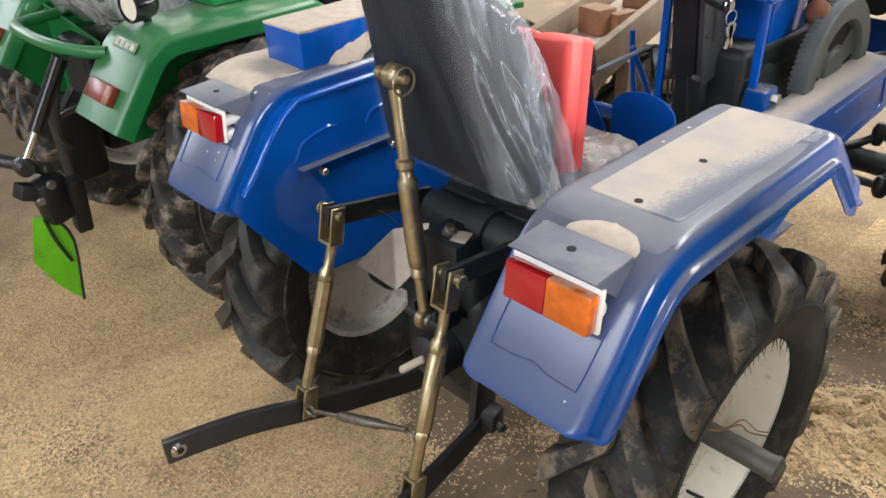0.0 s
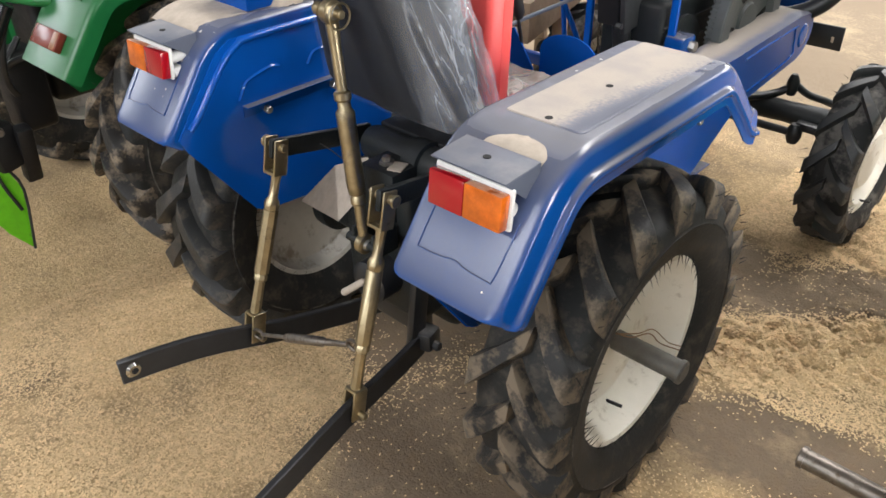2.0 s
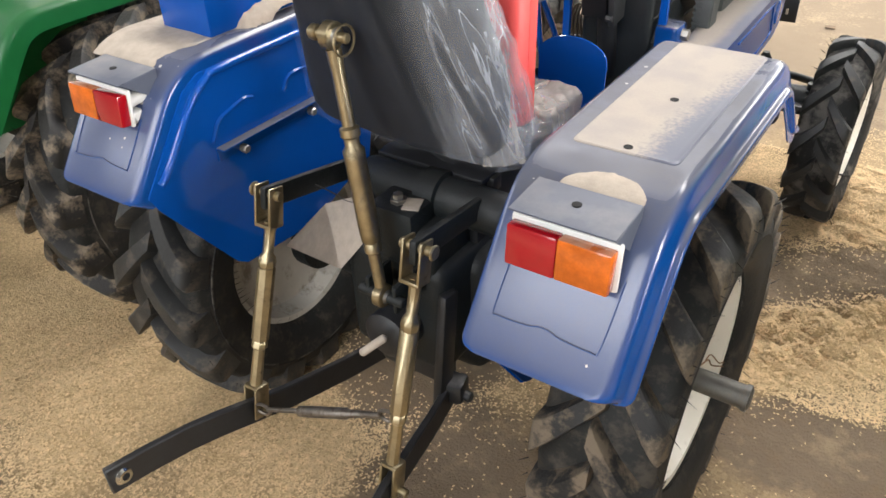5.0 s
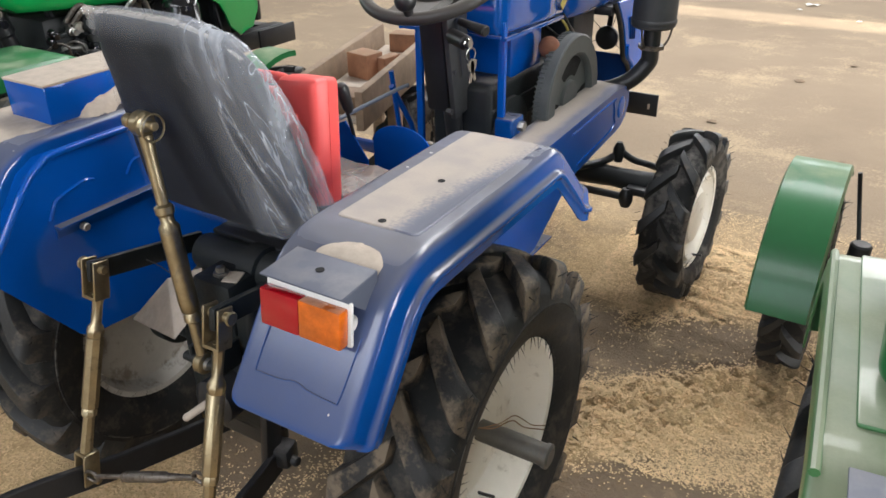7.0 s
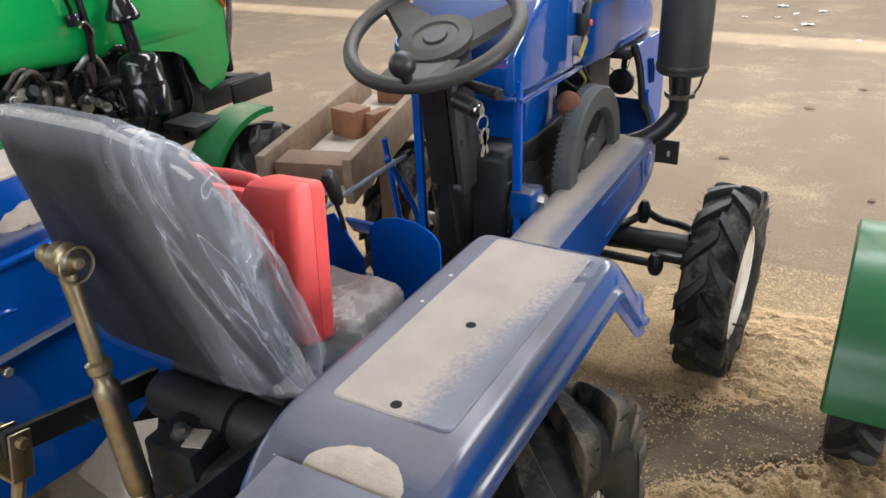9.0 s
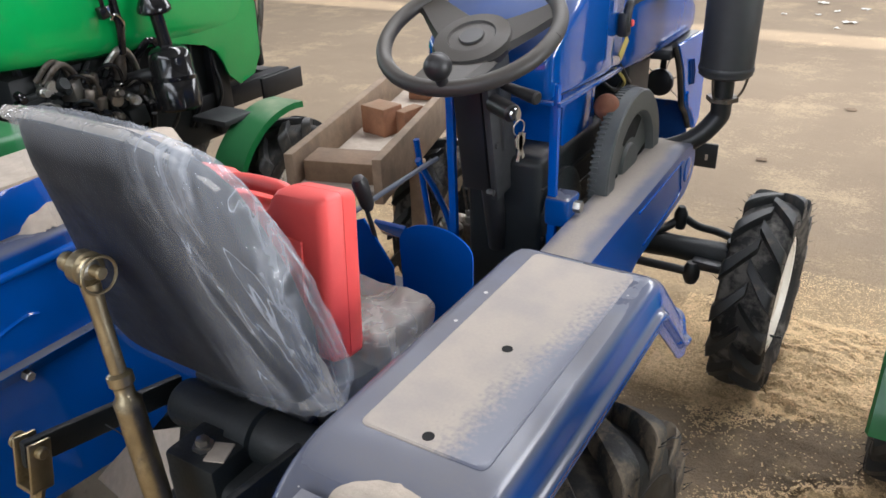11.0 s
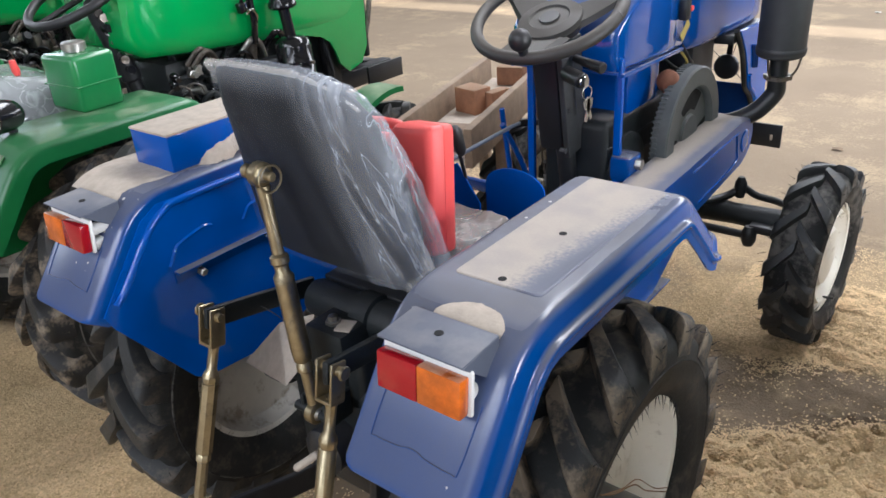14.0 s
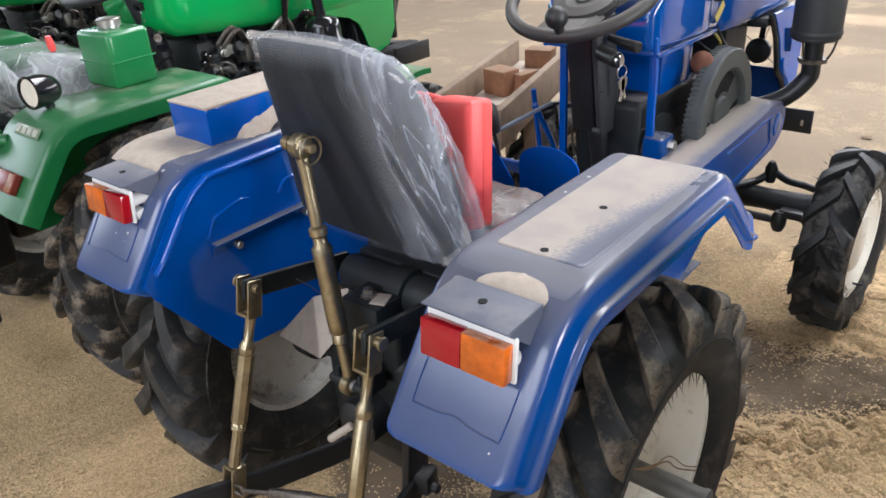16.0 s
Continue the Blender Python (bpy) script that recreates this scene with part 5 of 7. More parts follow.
part("film_bag", crumpled([((0.10, 0.37, 0.800), (0.09, 0, 0), (0, 0, 0.02)), ((0.105, 0.385, 0.800), (0.102, 0, 0.0), (0, 0, 0.036)), ((0.105, 0.46, 0.798), (0.105, 0, 0), (0, 0, 0.038)), ((0.105, 0.525, 0.794), (0.100, 0, 0), (0, 0, 0.040)), ((0.105, 0.540, 0.790), (0.085, 0, 0), (0, 0, 0.022))], 72, 40, 0.0045, 24, 5.5, 4.0), FILM_BAG, seat, "dusty plastic film bunched over the cushion", sharp=30)


rows = []
top_line = bent([Vector((-0.178, 0.90)), Vector((-0.172, 1.005)), Vector((-0.10, 1.020)), Vector((0.05, 1.012)), Vector((0.125, 0.965)), Vector((0.170, 0.880))], 0.03, 6)
for i, q in enumerate(top_line):
    c = BACK_LOW + (BACK_TOP - BACK_LOW) * q.y
    out_ = Vector((q.x * 2.2, 0, (q.y - 0.78) * 0.8)).normalized()
    wob = 0.5 + 0.5 * noise.noise(Vector((q.x * 34, q.y * 30, 2.0)))
    fade = min(1.0, 6 * i / (len(top_line) - 1)) * (1 - i / (len(top_line) - 1)) ** 0.8
    tall = fade * (0.004 + 0.009 * wob) + 0.012 * math.exp(-((q.x + 0.165) / 0.03) ** 2 - ((q.y - 0.99) / 0.04) ** 2)
    deep = min(1.0, 0.25 + fade)
    rows.append([Vector((q.x, c.y - 0.018 * deep, c.z)) - out_ * 0.002, Vector((q.x, c.y - 0.015 * deep, c.z)) + out_ * tall * 0.5, Vector((q.x, c.y - 0.006 * wob, c.z)) + out_ * tall, Vector((q.x, c.y + 0.012 * deep, c.z)) + out_ * tall * 0.4])
part("film_rim", grid_mesh(rows), FILM_LOOSE, seat, "whitish gathered edge of the plastic film", sharp=80)
rows = []
for k in range(13):
    t = k / 12
    a, b = Vector((0.150, 0.262 - 0.070 * t, 0.775 + 0.33 * t)), Vector((0.232 - 0.062 * t, 0.272 - 0.070 * t, 0.800 + 0.31 * t))
    rows.append([a.lerp(b, m / 8) + Vector((0, 0.012 * noise.noise(Vector((9 * m / 8, 7 * t, 3.0))), 0)) for m in range(9)])
part("film_flap", grid_mesh(rows), FILM_LOOSE, seat, "loose edge of the film lying against the case", sharp=80)
bm = box(0.24, 0.24, 0.012, (0.005, 0.42, 0.715), bevel=0.003)
box(0.26, 0.03, 0.03, (0.005, 0.34, 0.70), bevel=0.004, bm=bm)
box(0.26, 0.03, 0.03, (0.005, 0.50, 0.70), bevel=0.004, bm=bm)
for x in (-0.10, 0.11):
    box(0.02, 0.30, 0.12, (x, 0.44, 0.645), bevel=0.004, bm=bm)
part("seat_frame", bm, STEEL_BLACK, seat)

# ---- red tool case on the seat ----
case = empty("tool_case", pose(0.023, 0.350, 0.818, -8, -4.8, -6.0), "red plastic tool case standing on the wrapped seat", "tool case")
W, H, D = 0.345, 0.239, 0.034
for k, nm in ((-1, "rear_shell"), (1, "front_shell")):
    ya, yb = (k * D, 0.0)
    rows = []
    for y, inset in ((0.0005 * k, 0.0), (k * D * 0.72, 0.002), (k * D * 0.94, 0.008), (k * D, 0.018)):
        w, h0, h1 = W / 2 - inset, inset, H - inset
        nt = 0.030
        line = [(-w, h0), (w, h0), (w, h1), (0.075, h1), (0.058, h1 - nt), (-0.058, h1 - nt), (-0.075, h1), (-w, h1)]
        loop = bent([Vector(line[0]).lerp(Vector(line[1]), 0.5)] + line[1:] + [line[0], Vector(line[0]).lerp(Vector(line[1]), 0.5)], 0.011, 4)[:-1]
        rows.append([(p.x, y, p.y) for p in loop])
    bm = grid_mesh(rows, closed_u=True)
    bm.verts.ensure_lookup_table()
    m0 = len(rows[0])
    bm.faces.new([bm.verts[i] for i in range(m0)])
    bm.faces.new([bm.verts[3 * m0 + i] for i in range(m0)])
    bmesh.ops.recalc_face_normals(bm, faces=bm.faces)
    part(nm, bm, RED, case)
    part("raised_face", box(W - 0.09, 0.006, H - 0.10, (0, k * (D + 0.001), H / 2 - 0.015), bevel=0.004), RED, case)
part("handle", tube([(-0.066, 0, H - 0.030), (-0.060, 0, H - 0.014), (0, 0, H - 0.010), (0.060, 0, H - 0.014), (0.066, 0, H - 0.030)], 0.012, seg=14), RED, case)

# ---- driver's place ----
STEER = Vector((0.018, 0.988, 1.142))
wheel_pose = Matrix.Translation(STEER) @ pose(0, 0, 0, 24)
ringpts = [(0.177 * math.cos(2 * math.pi * i / 56), 0.177 * math.sin(2 * math.pi * i / 56), 0) for i in range(57)]
sw = part("steering_wheel", tube(ringpts, 0.0155, seg=14, smooth=1), PLASTIC_DUSTY, tractor, "dusty black plastic steering wheel with a spinner knob", at=wheel_pose)
bm = lathe([(-0.045, 0.03), (-0.03, 0.070), (-0.005, 0.084), (0.006, 0.078), (0.010, 0.050), (0.006, 0.047), (0.007, 0.0)], 40, "z", (0, 0, -0.02))
part("hub_pad", bm, PLASTIC_DUSTY, sw, "grey dusty hub pad")
part("hub_badge", lathe([(0, 0.026), (0.003, 0.024), (0.003, 0.0)], 28, "z", (0, 0, -0.0125)), PLASTIC_BLACK, sw)
for ang in (-58, 58, 180):
    a = radians(ang - 90 + 180)
    d, q = Vector((math.cos(a), math.sin(a), 0)), Vector((-math.sin(a), math.cos(a), 0))
    rows = []
    for t in range(7):
        r = 0.045 + (0.173 - 0.045) * t / 6
        w = (0.074 - 0.016 * t / 6) if ang == 180 else (0.056 - 0.030 * t / 6 + 0.006 * (t == 6))
        z = -0.028 + 0.026 * (t / 6) ** 1.5
        rows.append([d * r + q * w * c + Vector((0, 0, z + e)) for c, e in ((-1, -0.006), (-0.8, 0.006), (0.8, 0.006), (1, -0.006))])
    part("spoke", grid_mesh(rows, closed_u=True), PLASTIC_DUSTY, sw)
kb = Vector((0.033, -0.172, 0.0))
bm = rod(kb, kb + Vector((0, 0, 0.030)), 0.012, seg=12)
bmesh.ops.create_uvsphere(bm, u_segments=20, v_segments=12, radius=0.026, matrix=Matrix.Translation(kb + Vector((0, 0, 0.048))))
part("spinner_knob", bm, PLASTIC_BLACK, sw)
bm = turned((0.015, 1.02, 1.09), (0.020, 1.10, 0.62), [(0, 0.030), (0.1, 0.040), (0.12, 0.042), (0.45, 0.040), (0.47, 0.026), (1, 0.024)], 20)
col_ = part("steering_column", bm, STEEL_BLACK, tractor, "black steering column")
part("column_shroud", box(0.070, 0.10, 0.28, (0.002, 1.055, 0.93), (9, 0, 0), 0.008), PLASTIC_BLACK, col_)
part("column_bracket", merge(box(0.016, 0.10, 0.30, (0.048, 1.055, 0.925), (9, 0, 0), 0.003), merge(rod((0.046, 1.0, 0.80), (0.062, 1.0, 0.80), 0.008, seg=6), rod((0.046, 1.02, 0.90), (0.062, 1.02, 0.90), 0.006, seg=6))), SILENCER, col_)
bm = rod((0.065, 1.03, 1.03), (0.16, 1.00, 1.02), 0.009, 0.014, bevel=0.003)
part("indicator_stalk", bm, PLASTIC_BLACK, col_)
bm = rod((0.06, 1.0, 1.0), (0.125, 0.965, 0.995), 0.019, bevel=0.004, seg=18)
part("ignition_lock", bm, PLASTIC_BLACK, col_)
part("ignition_barrel", rod((0.123, 0.966, 0.995), (0.131, 0.962, 0.995), 0.012, bevel=0.002, seg=16), CHROME, col_)
bm = plate([(-0.007, -0.014), (0.007, -0.014), (0.011, 0.0), (0.0, 0.016), (-0.011, 0.0)], 0.003, Matrix.Translation((0.139, 0.957, 0.998)) @ YZ)
tube([(0.142 + 0.004 * math.cos(q), 0.955 + 0.016 * math.cos(q), 0.972 + 0.016 * math.sin(q)) for q in [2 * math.pi * i / 12 for i in range(13)]], 0.0014, seg=6, smooth=1, bm=bm)
for turn_, dy in ((0.5, 0.0), (-0.35, 0.012)):
    plate([(-0.006, -0.045), (0.004, -0.045), (0.007, -0.018), (0.015, -0.004), (0.012, 0.014), (-0.012, 0.014), (-0.015, -0.004), (-0.006, -0.018)], 0.0025, Matrix.Translation((0.142, 0.955 + dy, 0.944)) @ Matrix.Rotation(turn_, 4, "X") @ YZ, bm=bm)
part("ignition_keys", bm, STEEL, col_, "bright keys hanging from the lock")

# blue seat-front shield and foot boards
n_ = 14
arc = [(0.105 + 0.078 * math.cos(math.pi * i / n_), 0.816 + 0.046 * math.sin(math.pi * i / n_)) for i in range(n_ + 1)]
part("shield_plate", plate(arc + [(0.030, 0.62), (0.180, 0.62)], 0.004, Matrix.Translation((0, 0.695, 0)) @ XZ), BLUE_SIDE, tractor, "round-topped blue shield plate")
for s in (1, -1):
    part("foot_board", box(0.20, 0.44, 0.006, (s * 0.215, 0.90, 0.44), bevel=0.002), BLUE_DUSTY, tractor, "blue sheet foot board")
part("side_gusset", plate([(-0.095, 0.60), (0.030, 0.60), (0.030, 0.775), (-0.03, 0.862), (-0.092, 0.835)], 0.004, Matrix.Translation((0, 0.665, 0)) @ XZ), BLUE_SIDE, tractor, "blue gusset plate before the seat")
bm = tube([(-0.012, 0.675, 0.62), (-0.012, 0.674, 0.80), (-0.004, 0.640, 0.905)], 0.0045, seg=10)
gl = part("gear_lever", bm, STEEL_BLACK, tractor, "black gear lever with a worn grip")
part("grip", turned((0.0, 0.645, 0.895), (0.002, 0.618, 0.968), [(0, 0.008), (0.15, 0.013), (0.8, 0.015), (0.95, 0.010), (1, 0.0)], 16), PLASTIC_BLACK, gl)
bm = tube([(-0.10, 0.66, 0.835), (-0.10, 1.00, 0.842), (-0.10, 1.03, 0.838)], 0.0055, seg=8, smooth=2)
part("brake_rod", bm, GREY_BLUE, tractor, "thin dusty blue control rod")
for x, top in ((-0.20, (1.10, 0.85)), (-0.145, (1.02, 0.835))):
    bm = tube([(x + 0.03, 1.13, 0.50), (x + 0.01, 1.12, 0.66), (x, *top)], 0.008, seg=8)
    pd = part("pedal_lever", bm, BLUE, tractor, "blue bent pedal lever")
part("foot_pedal", merge(box(0.09, 0.012, 0.06, (-0.20, 0.985, 0.66), (35, 0, 0), 0.006), tube([(-0.20, 0.99, 0.66), (-0.19, 1.06, 0.60), (-0.18, 1.13, 0.52)], 0.008, seg=8)), BLUE, tractor)

# ---- engine, tank and bonnet ----
bm = box(0.19, 0.38, 0.38, (0.035, 1.28, 0.66), bevel=0.02, seg=3)
box(0.20, 0.30, 0.12, (0.0, 1.55, 0.70), bevel=0.02, seg=3, bm=bm)
eng = part("engine", bm, CAST, tractor, "dark grey single-cylinder diesel engine")
for z in (0.60, 0.66, 0.72, 0.78):
    part("cooling_rib", box(0.192, 0.30, 0.010, (0.038, 1.25, z), bevel=0.003), CAST, eng)
part("engine_cover", turned((0.12, 1.20, 0.70), (0.155, 1.20, 0.70), [(0, 0.10), (0.6, 0.10), (0.8, 0.085), (1, 0.03)], 28), CAST, eng)
part("pump", box(0.06, 0.07, 0.07, (0.165, 1.13, 0.735), bevel=0.010), BLUE_DUSTY, eng, "blue clamp block beside the engine")
part("pump_nut", rod((0.19, 1.13, 0.745), (0.212, 1.13, 0.745), 0.014, seg=6), STEEL, eng)
part("water_tank", box(0.225, 0.20, 0.19, (0.01, 1.315, 0.905), bevel=0.006), BLUE_SIDE, eng, "blue water tank")
part("yellow_label", box(0.002, 0.045, 0.028, (0.1235, 1.365, 0.980), bevel=0), YELLOW, eng)
bm = bmesh.new()
bmesh.ops.create_uvsphere(bm, u_segments=20, v_segments=12, radius=0.031, matrix=Matrix.Translation((0.172, 1.36, 0.905)))
rod((0.172, 1.36, 0.84), (0.172, 1.36, 0.89), 0.012, bm=bm)
part("rusty_cap", bm, RUST, eng, "rusty brown rounded cap")
for x, y in ((-0.108, 1.11), (0.150, 1.11)):
    part("tank_post", box(0.020, 0.014, 0.56, (x, y, 0.74), bevel=0.002), BLUE_SIDE, tractor, "blue upright carrying the tank")

# flywheel
fw = lathe([(0.165, 0.0), (0.165, 0.05), (0.190, 0.055), (0.190, 0.13), (0.182, 0.15), (0.180, 0.190), (0.184, 0.194), (0.222, 0.194), (0.226, 0.189), (0.226, 0.142), (0.221, 0.136), (0.208, 0.133), (0.206, 0.060), (0.214, 0.055), (0.216, 0.030), (0.216, 0.0)], 64, "x", (0, 1.44, 0.735))
fl = part("flywheel", fw, FLYWHEEL, tractor, "grey cast flywheel with a toothed rim")
tooth = part("gear_tooth", box(0.020, 0.006, 0.010, bevel=0.001, seg=1), FLYWHEEL, fl, at=Matrix.Translation((0.188, 1.44, 0.735)) @ Matrix.Rotation(0, 4, "X") @ Matrix.Translation((0, 0, 0.1915)))
for i in range(1, 88):
    again(tooth, fl, Matrix.Translation((0.188, 1.44, 0.735)) @ Matrix.Rotation(2 * math.pi * i / 88, 4, "X") @ Matrix.Translation((0, 0, 0.1915)))
for base in (90, 210, 330):
    arc_out = [(0.130 * math.cos(radians(base + d)), 0.130 * math.sin(radians(base + d))) for d in range(-40, 41, 8)]
    arc_in = [(0.072 * math.cos(radians(base + d)), 0.072 * math.sin(radians(base + d))) for d in range(32, -33, -8)]
    part("flywheel_slot", plate(bent([Vector(q) for q in arc_out + arc_in] + [Vector(arc_out[0])], 0.012, 3)[:-1], 0.004, Matrix.Translation((0.2060, 1.44, 0.735)) @ YZ), HOLE, fl)

# belt guard
line = [(0.72, 0.40), (0.98, 0.415), (1.26, 0.565), (1.66, 0.595), (1.715, 0.625), (1.735, 0.675), (1.715, 0.725), (1.62, 0.738), (1.05, 0.722), (0.72, 0.70)]
loop = bent([Vector(line[0])] + line[1:] + [line[0]], 0.03, 4)[:-1]
rows = [[(x, p.x, p.y) for p in loop] for x in (0.195, 0.298)]
inner = [(0.305, p.x + (1.2 - p.x) * 0.012, p.y + (0.6 - p.y) * 0.03) for p in loop]
bm = grid_mesh(rows + [inner], closed_u=True)
bm.verts.ensure_lookup_table()
bm.faces.new([bm.verts[2 * len(loop) + i] for i in range(len(loop))])
bm.faces.new([bm.verts[i] for i in range(len(loop))][::-1])
bmesh.ops.recalc_face_normals(bm, faces=bm.faces)
guard = part("belt_guard", bm, BLUE_GUARD, tractor, "blue belt guard with dust on its top", sharp=45)
part("pressed_line", tube([(0.3055, 1.575, 0.705), (0.3055, 1.59, 0.655), (0.3055, 1.575, 0.615), (0.3055, 1.30, 0.595)], 0.003, seg=6), BLUE_SIDE, guard)
part("pressed_line", tube([(0.3055, 1.25, 0.700), (0.3055, 1.57, 0.708), (0.3055, 1.575, 0.705)], 0.003, seg=6), BLUE_SIDE, guard)
part("pressed_boss", lathe([(0.303, 0.038), (0.3065, 0.035), (0.3085, 0.028), (0.3088, 0.0)], 28, "x", (0, 1.655, 0.665)), BLUE_SIDE, guard)
part("guard_bolt", rod((0.30, 1.02, 0.60), (0.315, 1.02, 0.60), 0.010, seg=6, bevel=0.002), STEEL, guard)

# fuel tank behind the wheel, bonnet and front cowl
rows = []
for y, w, z0, z1, r in ((1.085, 0.135, 1.00, 1.070, 0.02), (1.095, 0.150, 0.985, 1.096, 0.022), (1.165, 0.158, 0.980, 1.152, 0.026), (1.24, 0.161, 0.977, 1.194, 0.026), (1.36, 0.162, 0.972, 1.200, 0.024), (1.47, 0.160, 0.966, 1.185, 0.024), (1.485, 0.150, 0.975, 1.170, 0.02)):
    sec = bent([(0, z0), (w, z0), (w, z1), (0, z1)], r, 6)
    rows.append([(p.x, y, p.y) for p in sec] + [(-p.x, y, p.y) for p in sec[-2:0:-1]])
bm = grid_mesh(rows, closed_u=True)
bm.verts.ensure_lookup_table()
m0 = len(rows[0])
bm.faces.new([bm.verts[i] for i in range(m0)])
bm.faces.new([bm.verts[(len(rows) - 1) * m0 + i] for i in range(m0)])
bmesh.ops.recalc_face_normals(bm, faces=bm.faces)
tank = part("fuel_tank", bm, BLUE_TANK, tractor, "glossy blue fuel tank cowl behind the wheel", sharp=50)
lip = box(0.306, 0.010, 0.010, (0, 1.094, 0.983), bevel=0.002)
for s in (1, -1):
    box(0.010, 0.372, 0.010, (s * 0.1625, 1.284, 0.974), (-1.6, 0, 0), 0.002, bm=lip)
part("tank_lip", lip, BLUE_TANK, tank, "folded lower edge of the cowl")
part("dash_gauge", lathe([(0, 0.028), (0.006, 0.028), (0.008, 0.024), (0.005, 0.022), (0.005, 0.0)], 28, "z", (0.07, 1.30, 1.193)), STEEL_BLACK, tank)
part("switch", box(0.024, 0.034, 0.055, (0.172, 1.445, 1.080), bevel=0.005), STEEL_BLACK, tank)
part("red_cap", rod((0.182, 1.452, 1.083), (0.192, 1.452, 1.083), 0.008, bevel=0.002), RED, tank)
bm = tube([(0.178, 1.44, 1.065), (0.179, 1.442, 1.108), (0.181, 1.462, 1.129), (0.183, 1.53, 1.131), (0.184, 1.63, 1.122), (0.184, 1.715, 1.116), (0.184, 1.785, 1.120), (0.184, 1.835, 1.142), (0.184, 1.855, 1.22)], 0.0105, seg=12)
part("mirror_stem", bm, STEEL_BLACK, tank)
part("mirror_head", turned((0.184, 1.850, 1.245), (0.180, 1.90, 1.250), [(0, 0.048), (0.3, 0.050), (1, 0.030)], 24), STEEL_BLACK, tank)
part("warning_tag", box(0.002, 0.06, 0.025, (0.166, 1.47, 1.02), (40, 0, 0), 0), YELLOW, tank)
rows = []
for y, w, z0, z1 in ((1.50, 0.150, 0.965, 1.120), (1.52, 0.158, 0.945, 1.132), (1.66, 0.160, 0.932, 1.128), (1.82, 0.161, 0.928, 1.114), (1.98, 0.160, 0.924, 1.092), (2.08, 0.158, 0.922, 1.066), (2.15, 0.153, 0.922, 1.028), (2.185, 0.144, 0.925, 0.990), (2.20, 0.125, 0.935, 0.965)):
    sec = bent([(0, z0), (w, z0), (w, z1), (0, z1)], 0.04, 5)
    rows.append([(p.x, y, p.y) for p in sec] + [(-p.x, y, p.y) for p in sec[-2:0:-1]])
bm = grid_mesh(rows, closed_u=True)
bm.verts.ensure_lookup_table()
m0 = len(rows[0])
bm.faces.new([bm.verts[i] for i in range(m0)])
bm.faces.new([bm.verts[(len(rows) - 1) * m0 + i] for i in range(m0)])
bmesh.ops.recalc_face_normals(bm, faces=bm.faces)
bonnet = part("bonnet", bm, BLUE, tractor, "blue bonnet with a thin veil of dust", sharp=50)
for s in (1, -1):
    edge = [(1.865, 0.945), (1.905, 0.905), (1.945, 0.855), (1.966, 0.815), (1.985, 0.775), (1.995, 0.748), (2.015, 0.722), (2.050, 0.700), (2.085, 0.665), (2.110, 0.632)]
    cs = part("cowl_side", plate(edge + [(2.150, 0.610), (2.195, 0.640), (2.200, 0.930)], 0.010, Matrix.Translation((s * 0.188, 0, 0)) @ YZ, bevel=0.002), BLUE_SIDE, bonnet, "curved blue front cowl side with louvres")
    part("cowl_seal", tube([(s * 0.180, y - 0.004, z) for y, z in edge], 0.009, seg=8, smooth=3), RUBBER, cs, "black rubber edge of the cowl")
    part("cowl_ledge", tube([(s * 0.194, y + 0.012, z) for y, z in edge[4:]], 0.007, seg=10, smooth=4), BLUE_SIDE, cs)
    # louvre slits are drawn dark, their inner shade put into the colour
    for k in range(3):
        part("louvre", tube([(s * 0.1945, 1.990 + 0.022 * k, 0.875 - 0.004 * k), (s * 0.1955, 2.010 + 0.021 * k, 0.835 - 0.004 * k), (s * 0.1945, 2.022 + 0.020 * k, 0.795 - 0.004 * k)], 0.0042, seg=8), DARK_BLUE, cs)
part("grille", box(0.29, 0.02, 0.10, (0, 2.185, 0.62), bevel=0.006), STEEL_BLACK, bonnet)
part("cowl_frame", box(0.30, 0.30, 0.030, (0.020, 2.02, 0.912), bevel=0.004), STEEL_BLACK, bonnet, "black frame under the bonnet's front")
part("radiator", box(0.24, 0.18, 0.36, (0, 1.755, 0.75), bevel=0.006), STEEL_BLACK, tractor, "dark radiator core under the bonnet")
part("lower_cowl", box(0.30, 0.012, 0.165, (0.03, 2.10, 0.632), bevel=0.004), DARK_BLUE, tractor, "dark blue lower cowl plate")
hn = part("horn", turned((0.080, 2.125, 0.767), (0.078, 2.090, 0.768), [(0, 0.020), (0.2, 0.040), (0.5, 0.044), (0.85, 0.043), (1, 0.036)], 32), STEEL_BLACK, tractor, "round black horn in the open front")
part("horn_bracket", box(0.020, 0.006, 0.110, (0.082, 2.118, 0.845), (0, 4, 0), 0.002), STEEL_BLACK, hn)
bm = bmesh.new()
for a in (20, 75, 140, 200, 320):
    d = Vector((math.cos(radians(a)), 0, math.sin(radians(a))))
    rod(Vector((0.080, 2.120, 0.767)) + d * 0.035, Vector((0.080, 2.120, 0.767)) + d * 0.095, 0.0013, seg=6, bm=bm)
part("guard_wire", bm, STEEL_BLACK, hn, "thin dark guard wires")
bm = tube([(0.06, 1.56, 0.92), (0.10, 1.62, 0.87), (0.10, 1.70, 0.90), (0.09, 1.80, 0.92)], 0.006, seg=8)
tube([(0.14, 1.50, 0.99), (0.155, 1.54, 0.93), (0.145, 1.60, 0.90), (0.12, 1.66, 0.88)], 0.004, seg=6, bm=bm)
part("cable", bm, STEEL_BLACK, tractor)
part("yellow_cable", tube([(0.13, 1.50, 0.97), (0.15, 1.535, 0.925), (0.14, 1.56, 0.90)], 0.004, seg=6), YELLOW, tractor)

